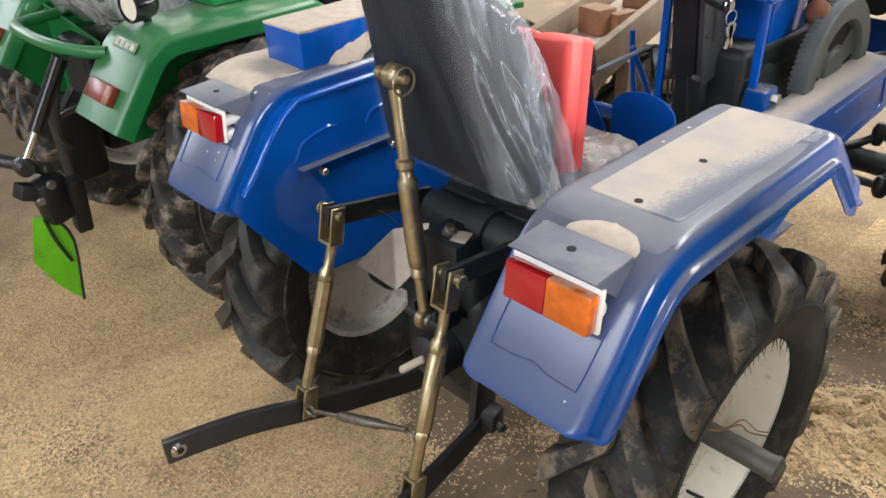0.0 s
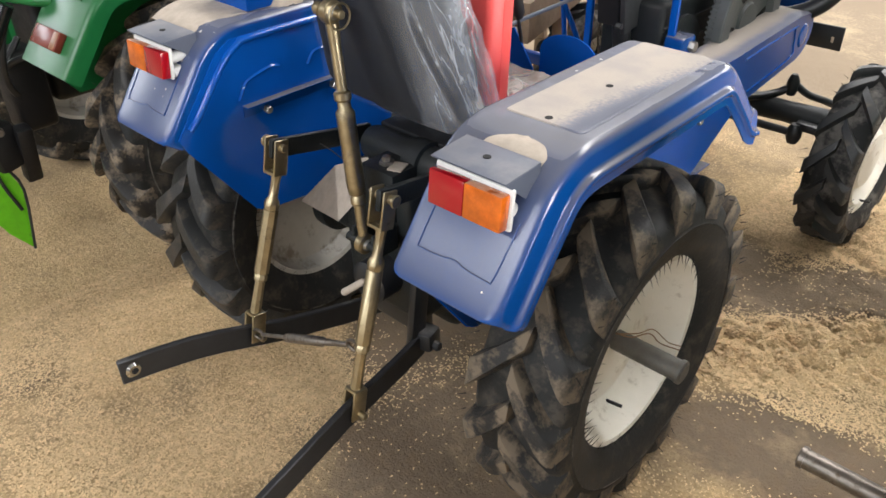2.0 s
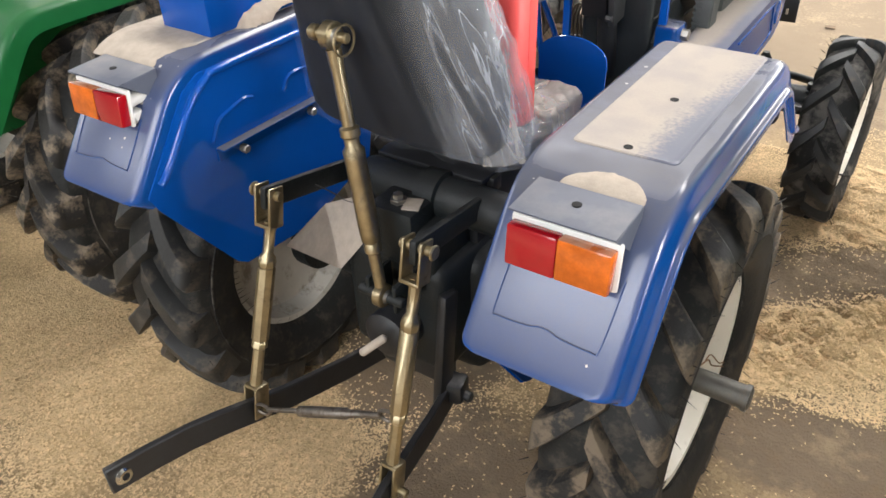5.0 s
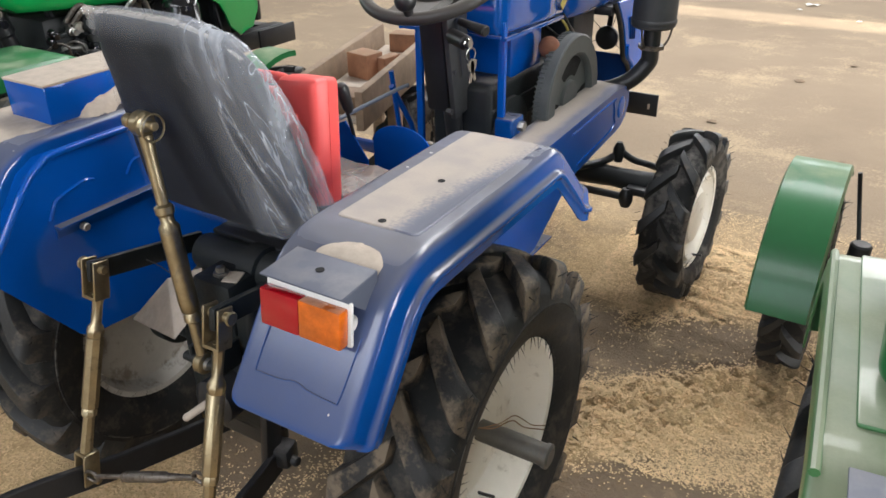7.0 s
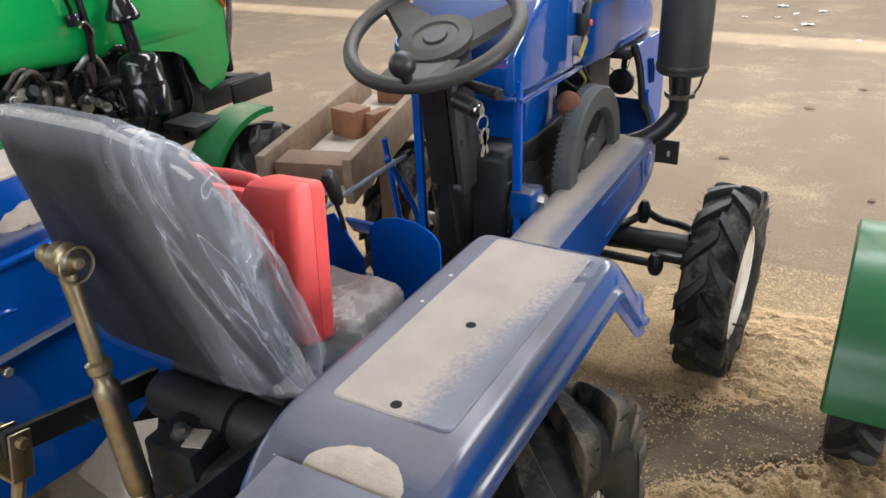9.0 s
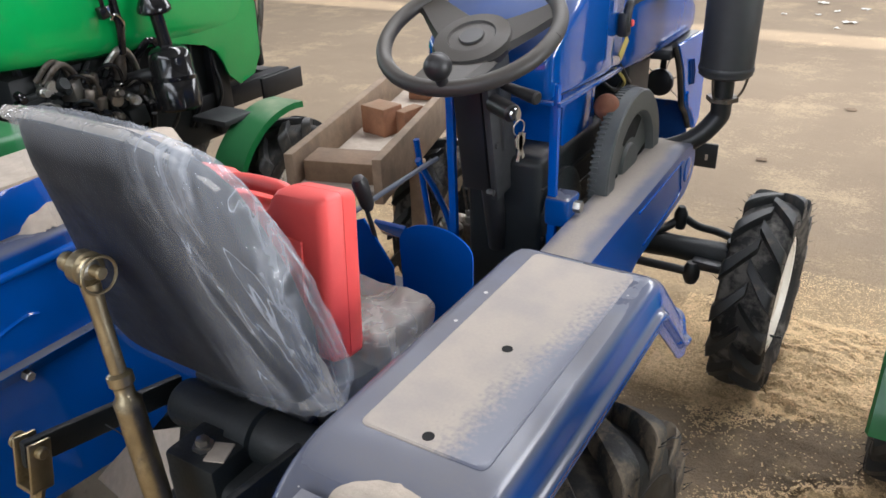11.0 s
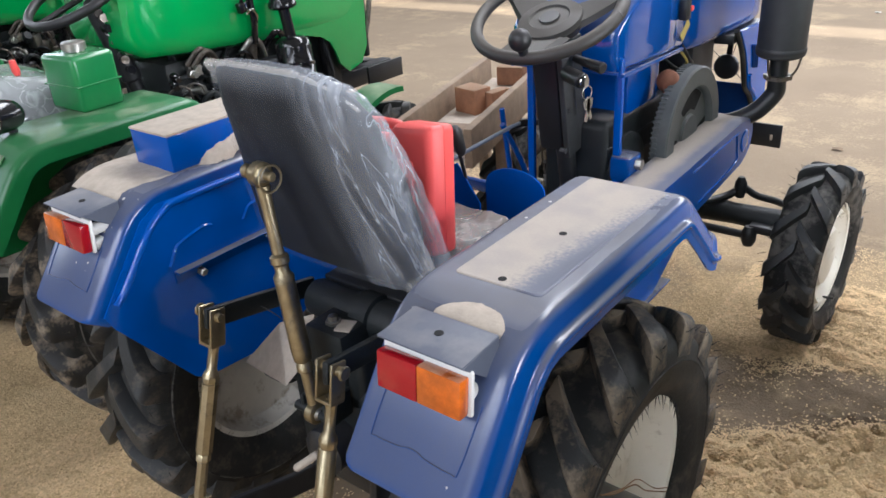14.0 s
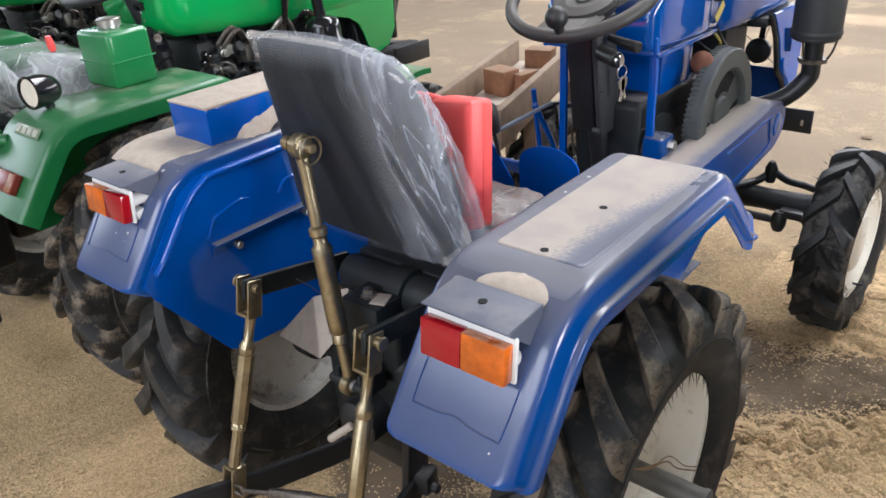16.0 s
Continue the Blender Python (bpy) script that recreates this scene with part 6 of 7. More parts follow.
# filter, pump and pipes low on the engine's far side
ff = part("fuel_filter", turned((-0.175, 1.20, 0.47), (-0.178, 1.20, 0.59), [(0, 0.018), (0.08, 0.030), (0.75, 0.031), (0.78, 0.036), (0.92, 0.036), (1, 0.026)], 20), STEEL_DULL, tractor, "dull metal fuel filter")
part("filter_cap", turned((-0.178, 1.20, 0.59), (-0.178, 1.20, 0.612), [(0, 0.020), (0.6, 0.020), (1, 0.012)], 12), STEEL, ff, "bright filter cap")
pump = part("fuel_pump", merge(box(0.07, 0.09, 0.08, (-0.165, 1.33, 0.52), (0, 0, 8), 0.012, 3), turned((-0.19, 1.31, 0.545), (-0.235, 1.305, 0.550), [(0, 0.020), (0.6, 0.020), (0.65, 0.012), (1, 0.012)], 12)), STEEL_DULL, tractor, "small grey fuel pump")
for k in range(4):
    part("pipe_union", turned((-0.175, 1.295 + 0.024 * k, 0.555), (-0.178, 1.295 + 0.024 * k, 0.590), [(0, 0.010), (0.5, 0.010), (0.55, 0.006), (1, 0.006)], 6), STEEL, pump)
    part("injection_pipe", tube([(-0.178, 1.295 + 0.024 * k, 0.585), (-0.185, 1.29 + 0.026 * k, 0.66), (-0.165, 1.28 + 0.03 * k, 0.72), (-0.130, 1.27 + 0.035 * k, 0.735)], 0.0035, seg=8), STEEL_DULL, pump)

# silencer
mx, my = 0.352, 1.745
bm = lathe([(0.905, 0.0), (0.905, 0.060), (0.912, 0.068), (1.44, 0.068), (1.455, 0.055), (1.455, 0.0)], 40, "z", (mx, my, 0))
muf = part("silencer", bm, SILENCER, tractor, "matt black upright silencer")
part("seam_band", lathe([(0.918, 0.0685), (0.922, 0.0705), (0.930, 0.0705), (0.934, 0.0685)], 40, "z", (mx, my, 0)), SILENCER, muf)
bm = tube([(mx, my, 0.91), (mx, my, 0.83), (mx - 0.005, my, 0.79), (mx - 0.05, my - 0.03, 0.735), (mx - 0.13, my - 0.06, 0.70), (mx - 0.24, my - 0.08, 0.69)], 0.027, seg=18)
part("exhaust_pipe", bm, STEEL_BLACK, muf)
part("pipe_flange", lathe([(0.838, 0.03), (0.838, 0.042), (0.850, 0.042), (0.850, 0.03)], 6, "z", (mx, my, 0)), STEEL_DULL, muf)
for a in (0.3, 2.3, 4.4):
    d = Vector((math.cos(a), math.sin(a), 0))
    part("stay_wire", tube([Vector((mx, my, 0.915)) + d * 0.06, Vector((mx, my, 0.87)) + d * 0.05, Vector((mx, my, 0.845)) + d * 0.036], 0.0034, seg=8), STEEL_DULL, muf)

# front chassis, axle, steering gear
bm = box(0.08, 1.15, 0.09, (0.085, 1.72, 0.49), bevel=0.006)
box(0.08, 1.15, 0.09, (-0.085, 1.72, 0.49), bevel=0.006, bm=bm)
box(0.24, 0.05, 0.10, (-0.02, 2.30, 0.49), bevel=0.006, bm=bm)
part("chassis_rails", bm, STEEL_BLACK, tractor)
bm = box(0.24, 0.010, 0.088, (0.135, 2.263, 0.486), (0, 0, 0), 0.003)
wb = part("weight_bracket", bm, STEEL_BLACK, tractor, "black flat bracket with an oblong hole")
part("bracket_hole", box(0.014, 0.0115, 0.026, (0.220, 2.263, 0.480), (0, 0, 0), 0.004), DUSTPILE, wb)
bm = turned((-0.46, FRONT_Y + 0.01, 0.385), (0.46, FRONT_Y + 0.01, 0.385), [(0, 0.03), (0.05, 0.04), (0.2, 0.035), (0.4, 0.045), (0.5, 0.07), (0.6, 0.045), (0.8, 0.035), (0.95, 0.04), (1, 0.03)], 20)
ax = part("front_axle", bm, CAST, tractor, "dark dusty front axle")
for s in (1, -1):
    bm = turned((s * 0.455, FRONT_Y + 0.01, 0.215), (s * 0.440, FRONT_Y + 0.01, 0.440), [(0, 0.02), (0.1, 0.03), (0.9, 0.03), (0.92, 0.022), (1, 0.02)], 16)
    part("king_pin", bm, CAST, ax)
    part("stub_axle", rod((s * 0.45, FRONT_Y, FRONT_Z), (s * 0.55, FRONT_Y, FRONT_Z), 0.03, bevel=0.004), CAST, ax)
    part("steering_arm", tube([(s * 0.44, FRONT_Y + 0.03, 0.435), (s * 0.37, FRONT_Y + 0.09, 0.420), (s * 0.32, FRONT_Y + 0.07, 0.435), (s * 0.275, FRONT_Y + 0.045, 0.472)], 0.012, seg=10), CAST, ax)
part("tie_rod", merge(rod((-0.36, FRONT_Y - 0.06, 0.350), (0.34, FRONT_Y - 0.06, 0.350), 0.013), merge(turned((0.346, FRONT_Y - 0.056, 0.315), (0.346, FRONT_Y - 0.056, 0.380), [(0, 0.016), (0.3, 0.024), (0.7, 0.024), (1, 0.014)], 16), box(0.10, 0.04, 0.03, (0.39, FRONT_Y - 0.04, 0.372), bevel=0.01))), STEEL_BLACK, ax)
part("drag_link", tube([(0.270, FRONT_Y + 0.045, 0.455), (0.22, FRONT_Y + 0.0, 0.43), (0.10, FRONT_Y - 0.2, 0.44)], 0.013, seg=10), STEEL_BLACK, ax)
part("drag_link_joint", turned((0.274, FRONT_Y + 0.045, 0.430), (0.274, FRONT_Y + 0.045, 0.500), [(0, 0.014), (0.3, 0.02), (0.7, 0.02), (1, 0.01)], 14), CAST, ax)

# twine on the near rear rim
bm = tube([(0.556, 0.245, 0.515), (0.552, 0.32, 0.455), (0.556, 0.392, 0.421), (0.552, 0.46, 0.350), (0.556, 0.560, 0.268)], 0.0014, seg=6)
tube([(0.556, 0.250, 0.509), (0.560, 0.33, 0.463), (0.556, 0.405, 0.424), (0.560, 0.48, 0.345), (0.556, 0.565, 0.276)], 0.0012, seg=6, bm=bm)
part("twine", bm, ROPE, tractor, "brown twine stretched across the rim")


# ---- the green tractors ----
def green_fender(parent, x0, x1, line, skirt_side, material, label):
    """A pressed mudguard; skirt_side +1: the turned-down skirt is at x1."""
    ln = bent(line, 0.07, 6)
    rows = []
    for i, p in enumerate(ln):
        d = (ln[min(i + 1, len(ln) - 1)] - ln[max(i - 1, 0)]).normalized()
        nrm = Vector((-d.y, d.x))
        sec = bent([(x0, 0.045), (x0, 0), (x1, 0), (x1 + 0.006, 0.05)], 0.018, 4)
        rows.append([(q.x, p.x - nrm.x * q.y, p.y - nrm.y * q.y) for q in sec])
    return part("mudguard", grid_mesh(rows, thick=0.003), material, parent, label, sharp=50)


STEEL_GLOSS = mat("gloss_black_enamel", (0.010, 0.010, 0.011), 0.14, vary=0.2, scale=20)
REFLECTOR = mat("cream_reflector", (0.72, 0.66, 0.55), 0.35, vary=0.1, scale=40)
LENS_DULL = mat("dusty_amber_lens", (0.34, 0.16, 0.08), 0.3, vary=0.3, scale=40, dust=0.3)
PLATE_MARK = mat("dull_plate_mark", (0.40, 0.42, 0.34), 0.6, vary=0.2, scale=60)
GX = -1.565
CAST_BLACK = mat("black_cast_iron", (0.005, 0.005, 0.006), 0.5, vary=0.3, scale=12, bump=0.3, bump_scale=120, spec=0.35)
GREY_RIM = mat("grey_rim_paint", (0.26, 0.26, 0.25), 0.45, vary=0.12, scale=6, dirt=0.3, dirt_color=(0.16, 0.13, 0.1))
green = empty("green_tractor", (GX, 0, 0), "glossy green small farm tractor parked beside the blue one", "tractor", "green tractors")
for s in (1, -1):
    wheel(green, (0.585, 0.425, 0.420) if s > 0 else (-0.45, 0.40, 0.402), 0.425 if s > 0 else 0.407, 0.200, 0.225, s, 16, lug_mat=LUG_MUDDY, axle=0.0, spin=5, seed=20 + s, hairs=40, rim_mat=GREY_RIM, label="large rear tyre with muddy angled lugs")
    wheel(green, (s * 0.42, 1.66, 0.298), 0.303, 0.120, 0.165, s, 14, spin=7, seed=25 + s, hairs=30, label="front tractor tyre, black with angled lugs")
    f = green_fender(green, s * 0.45 - 0.135, s * 0.45 + 0.135, [(-0.035, 0.695), (0.125, 0.905), (0.645, 0.905), (0.685, 0.865)], s, GREEN, "green pressed-steel mudguard")
    d = (Vector((0.125, 0.905)) - Vector((-0.035, 0.695))).normalized()
    tilt = math.degrees(math.atan2(d.y, d.x))
    c = Vector((-0.035, 0.695)) + d * 0.085
    nn = Vector((-d.y, d.x)) * 0.010
    tl_ = part("tail_lamp", box(0.150, 0.055, 0.022, (s * 0.44 + 0.008, c.x + nn.x, c.y + nn.y), (tilt, 0, 0), 0.004), LENS_DARK, f, "dusty dark red tail lamp")
    part("amber_lens", box(0.030, 0.050, 0.023, (s * 0.44 + 0.064, c.x + nn.x * 1.1, c.y + nn.y * 1.1), (tilt, 0, 0), 0.004), LENS_DULL, tl_)
    c2 = Vector((-0.035, 0.695)) + d * 0.225
    part("maker_plate", box(0.130, 0.030, 0.004, (s * 0.46, c2.x - d.y * 0.002, c2.y + d.x * 0.002), (tilt, 0, 0), 0.001), GREEN_DUSTY, f)
    for i in range(4):
        part("plate_mark", box(0.022, 0.018, 0.002, (s * 0.46 - 0.045 + 0.030 * i, c2.x - d.y * 0.005, c2.y + d.x * 0.005), (tilt, 0, 0), 0), PLATE_MARK, f)
    part("side_plate", plate([(-0.02, 0.70), (0.10, 0.55), (0.60, 0.55), (0.72, 0.86), (0.14, 0.89)], 0.004, Matrix.Translation((s * 0.318, 0, 0)) @ YZ), GREEN, f)
# oil tank on the mudguard
bt = part("oil_tank", box(0.160, 0.140, 0.160, (0.338, 0.455, 0.982), (0, 0, 4), 0.016, 4), GREEN_TANK, green, "glossy green square oil tank")
part("tank_seam", box(0.166, 0.146, 0.006, (0.338, 0.455, 0.978), (0, 0, 4), 0.003), GREEN_TANK, bt)
part("tank_cap", turned((0.335, 0.455, 1.055), (0.335, 0.455, 1.090), [(0, 0.026), (0.3, 0.026), (0.35, 0.034), (0.9, 0.034), (1, 0.028)], 20), STEEL, bt, "pale metal screw cap")
# work lamp
bm = turned((0.390, 0.238, 0.950), (0.405, 0.150, 0.955), [(0, 0.012), (0.06, 0.024), (0.2, 0.035), (0.5, 0.043), (0.97, 0.045), (1, 0.043), (1, 0.039), (0.93, 0.036), (0.70, 0.026)], 32)
hl = part("work_lamp", bm, STEEL_GLOSS, green, "round black work lamp with a pale reflector")
part("reflector", turned((0.3995, 0.182, 0.9532), (0.4040, 0.1555, 0.9547), [(0, 0.0), (0.02, 0.012), (0.3, 0.024), (0.65, 0.033), (1, 0.0375)], 28), REFLECTOR, hl, "cream-coloured lamp reflector")
part("lamp_stem", rod((0.397, 0.200, 0.897), (0.397, 0.200, 0.915), 0.012), STEEL_BLACK, hl)
# body, seat, bonnet
bm = box(0.26, 0.74, 0.26, (0, 0.68, 0.49), bevel=0.03)
box(0.30, 0.80, 0.40, (0, 1.24, 0.72), bevel=0.02, bm=bm)
part("gearbox", bm, CAST, green, "dark cast gearbox and engine")
part("axle_housing", turned((-0.40, 0.41, 0.410), (0.50, 0.42, 0.415), [(0, 0.06), (0.3, 0.06), (0.4, 0.09), (0.6, 0.09), (0.7, 0.06), (1, 0.06)], 20), CAST, green)
r_ = random.Random(5)
for i in range(16):
    y = 0.90 + 0.022 * i + r_.uniform(-0.02, 0.02)
    z = r_.uniform(0.66, 0.86)
    bm = turned((0.14, y, z), (0.185 + r_.uniform(0, 0.04), y + r_.uniform(-0.03, 0.03), z + r_.uniform(-0.02, 0.02)), [(0, 0.020), (0.4, 0.020), (0.45, 0.013), (0.8, 0.013), (0.82, 0.018), (1, 0.016)], 12)
    part("engine_fitting", bm, STEEL_BLACK if i % 3 else STEEL, green)
for i in range(46):
    y, z, x = r_.uniform(0.78, 1.26), r_.uniform(0.62, 0.91), r_.uniform(0.15, 0.215)
    kind = i % 4
    if kind == 0:
        bm = box(r_.uniform(0.03, 0.06), r_.uniform(0.03, 0.08), r_.uniform(0.03, 0.08), (x, y, z), (r_.uniform(-20, 20), 0, r_.uniform(-30, 30)), 0.008)
    elif kind == 1:
        bm = turned((x - 0.03, y, z), (x + 0.03, y + r_.uniform(-0.03, 0.03), z + r_.uniform(-0.02, 0.03)), [(0, 0.026), (0.5, 0.026), (0.52, 0.016), (0.85, 0.016), (0.87, 0.021), (1, 0.018)], 14)
    elif kind == 2:
        bm = tube([(x, y, z), (x + 0.03, y + 0.04, z + 0.05), (x + 0.01, y + 0.09, z + 0.02), (x - 0.02, y + 0.13, z - 0.05)], r_.uniform(0.006, 0.012), seg=8)
    else:
        bm = rod((x, y, z - 0.05), (x + 0.01, y + 0.01, z + 0.06), r_.uniform(0.012, 0.026), seg=14, bevel=0.005)
    part("engine_fitting", bm, (STEEL_GLOSS, STEEL, CAST, STEEL_GLOSS, STEEL_DULL)[i % 5], green)
for i in range(64):
    y, z, x = r_.uniform(0.76, 1.20), r_.uniform(0.66, 0.90), r_.uniform(0.20, 0.245)
    if i % 3 == 0:
        bm = turned((x - 0.02, y, z), (x + 0.02, y + r_.uniform(-0.012, 0.012), z + r_.uniform(-0.012, 0.012)), [(0, 0.014), (0.5, 0.014), (0.55, 0.009), (0.85, 0.009), (0.9, 0.012), (1, 0.010)], 10)
    elif i % 3 == 1:
        bm = tube([(x - 0.04, y, z), (x, y + 0.015, z + 0.025), (x + 0.012, y + 0.045, z + 0.01), (x - 0.01, y + 0.07, z - 0.05)], r_.uniform(0.003, 0.006), seg=8)
    else:
        bm = box(r_.uniform(0.015, 0.03), r_.uniform(0.015, 0.045), r_.uniform(0.015, 0.045), (x - 0.02, y, z), (r_.uniform(-25, 25), 0, r_.uniform(-30, 30)), 0.004)
    part("engine_fitting", bm, (STEEL_GLOSS, STEEL, STEEL_GLOSS, STEEL_DULL, CAST)[i % 5], green)
for i in range(7):
    y = 0.95 + 0.1 * i
    part("engine_pipe", tube([(0.15, y, 0.60), (0.20, y + 0.02, 0.70), (0.18, y + 0.05 * r_.uniform(-1, 1), 0.82), (0.16, y + 0.05, 0.92)], 0.007, seg=8), STEEL_BLACK, green)
rows = []
for y, w, z0, z1 in ((0.71, 0.18, 1.00, 1.25), (0.76, 0.218, 0.955, 1.30), (0.92, 0.232, 0.938, 1.31), (1.06, 0.236, 0.930, 1.31), (1.10, 0.238, 0.925, 1.31), (1.14, 0.226, 0.922, 1.31), (1.17, 0.224, 0.92, 1.31), (1.19, 0.231, 0.918, 1.31), (1.45, 0.228, 0.90, 1.30), (1.72, 0.217, 0.88, 1.25), (1.81, 0.195, 0.88, 1.20)):
    sec = bent([(0, z0), (w - 0.01, z0), (w, z1), (0, z1)], 0.07, 6)
    rows.append([(p.x, y, p.y) for p in sec] + [(-p.x, y, p.y) for p in sec[-2:0:-1]])
bm = grid_mesh(rows, closed_u=True)
bm.verts.ensure_lookup_table()
m0 = len(rows[0])
bm.faces.new([bm.verts[i] for i in range(m0)])
bm.faces.new([bm.verts[(len(rows) - 1) * m0 + i] for i in range(m0)])
bmesh.ops.recalc_face_normals(bm, faces=bm.faces)
gb = part("bonnet", bm, GREEN_BRIGHT, green, "glossy bright green bonnet", sharp=50)
for s in (1, -1):
    pts = [(1.38, 0.915), (1.443, 0.902), (1.522, 0.882), (1.570, 0.850), (1.595, 0.805), (1.612, 0.755), (1.662, 0.711), (1.741, 0.732), (1.782, 0.80), (1.795, 1.10), (1.38, 1.10)]
    part("bonnet_side", plate(pts, 0.010, Matrix.Translation((s * 0.205, 0, 0)) @ YZ, bevel=0.002), GREEN_BRIGHT, gb)
part("front_grille", box(0.36, 0.03, 0.46, (0, 1.815, 0.97), bevel=0.01), STEEL_BLACK, gb)
part("side_lamp", tube([(0.205, 1.80, 1.12), (0.208, 1.825, 1.03), (0.206, 1.815, 0.935), (0.200, 1.785, 0.828)], 0.011, seg=8), STEEL_DULL, gb, "grey trim strip on the front edge")
part("amber_marker", tube([(0.219, 1.695, 1.10), (0.218, 1.722, 1.055), (0.217, 1.768, 1.027), (0.214, 1.792, 0.994)], 0.007, seg=8), LENS_AMBER, gb)
part("lamp_panel", plate([(1.700, 1.10), (1.727, 1.060), (1.772, 1.033), (1.800, 0.998), (1.822, 1.04), (1.818, 1.17), (1.690, 1.20)], 0.020, Matrix.Translation((0.207, 0, 0)) @ YZ, bevel=0.002), SILENCER, gb, "dark grey lamp surround")
part("radiator", box(0.36, 0.08, 0.36, (0, 1.60, 0.72), bevel=0.006), STEEL_BLACK, green, "dark radiator under the bonnet")
for k in range(4):
    part("letter_bar", box(0.003, 0.050, 0.056, (0.2275, 1.385 + 0.068 * k, 1.130), bevel=0.001), WHITE, gb, "plain white lettering bar")
part("running_board", box(0.16, 0.14, 0.020, (0.30, 1.47, 0.655), (0, 0, 0), 0.004), SILENCER, green, "worn grey running board")
# latch, wires and cap on the bonnet's side
part("side_latch", merge(box(0.012, 0.03, 0.05, (0.238, 1.165, 1.06), (25, 0, 0), 0.003), tube([(0.246, 1.15, 1.04), (0.262, 1.16, 1.055), (0.262, 1.18, 1.03), (0.248, 1.185, 1.0)], 0.004, seg=8)), CHROME, gb, "bright toggle latch on the bonnet")
part("side_wire", tube([(0.236, 1.09, 1.20), (0.262, 1.10, 1.17), (0.262, 1.12, 1.10), (0.25, 1.125, 1.07)], 0.0065, seg=8), STEEL_GLOSS, gb)
part("side_switch", box(0.024, 0.028, 0.036, (0.250, 1.125, 1.065), (10, 0, 0), 0.004), STEEL_GLOSS, gb)
part("side_strap", tube([(0.236, 1.17, 1.30), (0.246, 1.165, 1.15), (0.246, 1.175, 1.02), (0.225, 1.18, 0.93)], 0.012, seg=8), STEEL_GLOSS, gb, "black rubber strap over the bonnet seam")
bm = turned((0.340, 1.265, 0.745), (0.320, 1.275, 0.945), [(0, 0.062), (0.04, 0.070), (0.45, 0.070), (0.47, 0.067), (0.80, 0.066), (0.90, 0.062), (0.96, 0.050), (1, 0.030)], 32)
ac = part("air_cleaner", bm, STEEL_GLOSS, green, "glossy black air cleaner with a mushroom cap")
part("air_pipe", rod((0.318, 1.275, 0.93), (0.306, 1.266, 1.06), 0.021, seg=16), STEEL_GLOSS, ac)
part("cap", turned((0.307, 1.266, 1.042), (0.303, 1.264, 1.118), [(0, 0.042), (0.10, 0.052), (0.25, 0.052), (0.8, 0.032), (0.95, 0.028), (1, 0.0)], 24), STEEL_GLOSS, ac)
part("clamp_band", rod((0.3285, 1.268, 0.84), (0.3275, 1.269, 0.852), 0.0735, seg=28), STEEL_GLOSS, ac)
part("air_elbow", tube([(0.30, 1.27, 0.86), (0.24, 1.23, 0.85), (0.17, 1.20, 0.83)], 0.022, seg=14), STEEL_BLACK, ac)
for s in (1, -1):
    rows = []
    for i in range(13):
        a = radians(80 + 88 * i / 12)
        y, z = 1.625 + 0.325 * math.cos(a), 0.30 + 0.325 * math.sin(a) + 0.055
        rows.append([(s * 0.42 + dx, y - dd * math.cos(a), z - dd * math.sin(a)) for dx, dd in ((-0.079, 0.02), (-0.074, 0.0), (0.064, 0.0), (0.069, 0.02))])
    part("front_mudguard", grid_mesh(rows, thick=0.003), GREEN, green, "green curved front mudguard")
bm = box(0.46, 0.06, 0.06, (0.00, 1.94, 0.66), bevel=0.006)
box(0.012, 0.22, 0.08, (0.255, 1.83, 0.68), bevel=0.003, bm=bm)
box(0.32, 0.03, 0.34, (0, 1.48, 0.76), bevel=0.004, bm=bm)
box(0.06, 0.50, 0.08, (0.14, 1.72, 0.66), bevel=0.006, bm=bm)
box(0.06, 0.50, 0.08, (-0.14, 1.72, 0.66), bevel=0.006, bm=bm)
part("front_frame", bm, STEEL_BLACK, green)
part("front_axle", turned((-0.40, 1.66, 0.30), (0.40, 1.66, 0.30), [(0, 0.035), (0.4, 0.045), (0.5, 0.07), (0.6, 0.045), (1, 0.035)], 16), CAST, green)
gs = part("seat", cushion([((0, 0.28, 0.86), (0.17, 0, 0), (0, 0, 0.03)), ((0, 0.34, 0.86), (0.2, 0, 0), (0, 0, 0.05)), ((0, 0.52, 0.865), (0.2, 0, 0), (0, 0, 0.05)), ((0, 0.60, 0.86), (0.17, 0, 0), (0, 0, 0.03))]), SEAT, green, "black seat wrapped in clear plastic film")
part("seat_back", cushion([((0, 0.22, 0.86), (0.19, 0, 0), (0, 0.03, 0)), ((0, 0.13, 1.02), (0.19, 0, 0), (0, 0.035, 0)), ((0, 0.08, 1.18), (0.16, 0, 0), (0, 0.025, 0))]), SEAT, gs)
part("seat_film", film_over([((0, 0.22, 0.89), (0.19, 0, 0), (0, 0, 0.06)), ((0, 0.28, 0.90), (0.22, 0, 0), (0, 0, 0.105)), ((0, 0.42, 0.895), (0.22, 0, 0), (0, 0, 0.095)), ((0, 0.54, 0.875), (0.19, 0, 0), (0, 0, 0.06))], 40, 0.02, 3.0), FILM_THICK, gs, "crumpled clear plastic film", sharp=80)
part("back_film", film_over([((0, 0.22, 0.86), (0.21, 0, 0), (0, 0.06, 0)), ((0, 0.14, 1.0), (0.22, 0, 0), (0, 0.075, 0)), ((0, 0.10, 1.12), (0.20, 0, 0), (0, 0.065, 0)), ((0, 0.07, 1.22), (0.13, 0, 0), (0, 0.03, 0))], 40, 0.03, 11.0), FILM_THICK, gs, "bunched clear plastic film", sharp=80)
part("column", turned((0.035, 0.70, 1.15), (0.055, 0.815, 0.70), [(0, 0.026), (0.1, 0.034), (0.6, 0.034), (0.62, 0.026), (1, 0.026)], 16), STEEL_BLACK, green, "black steering column")
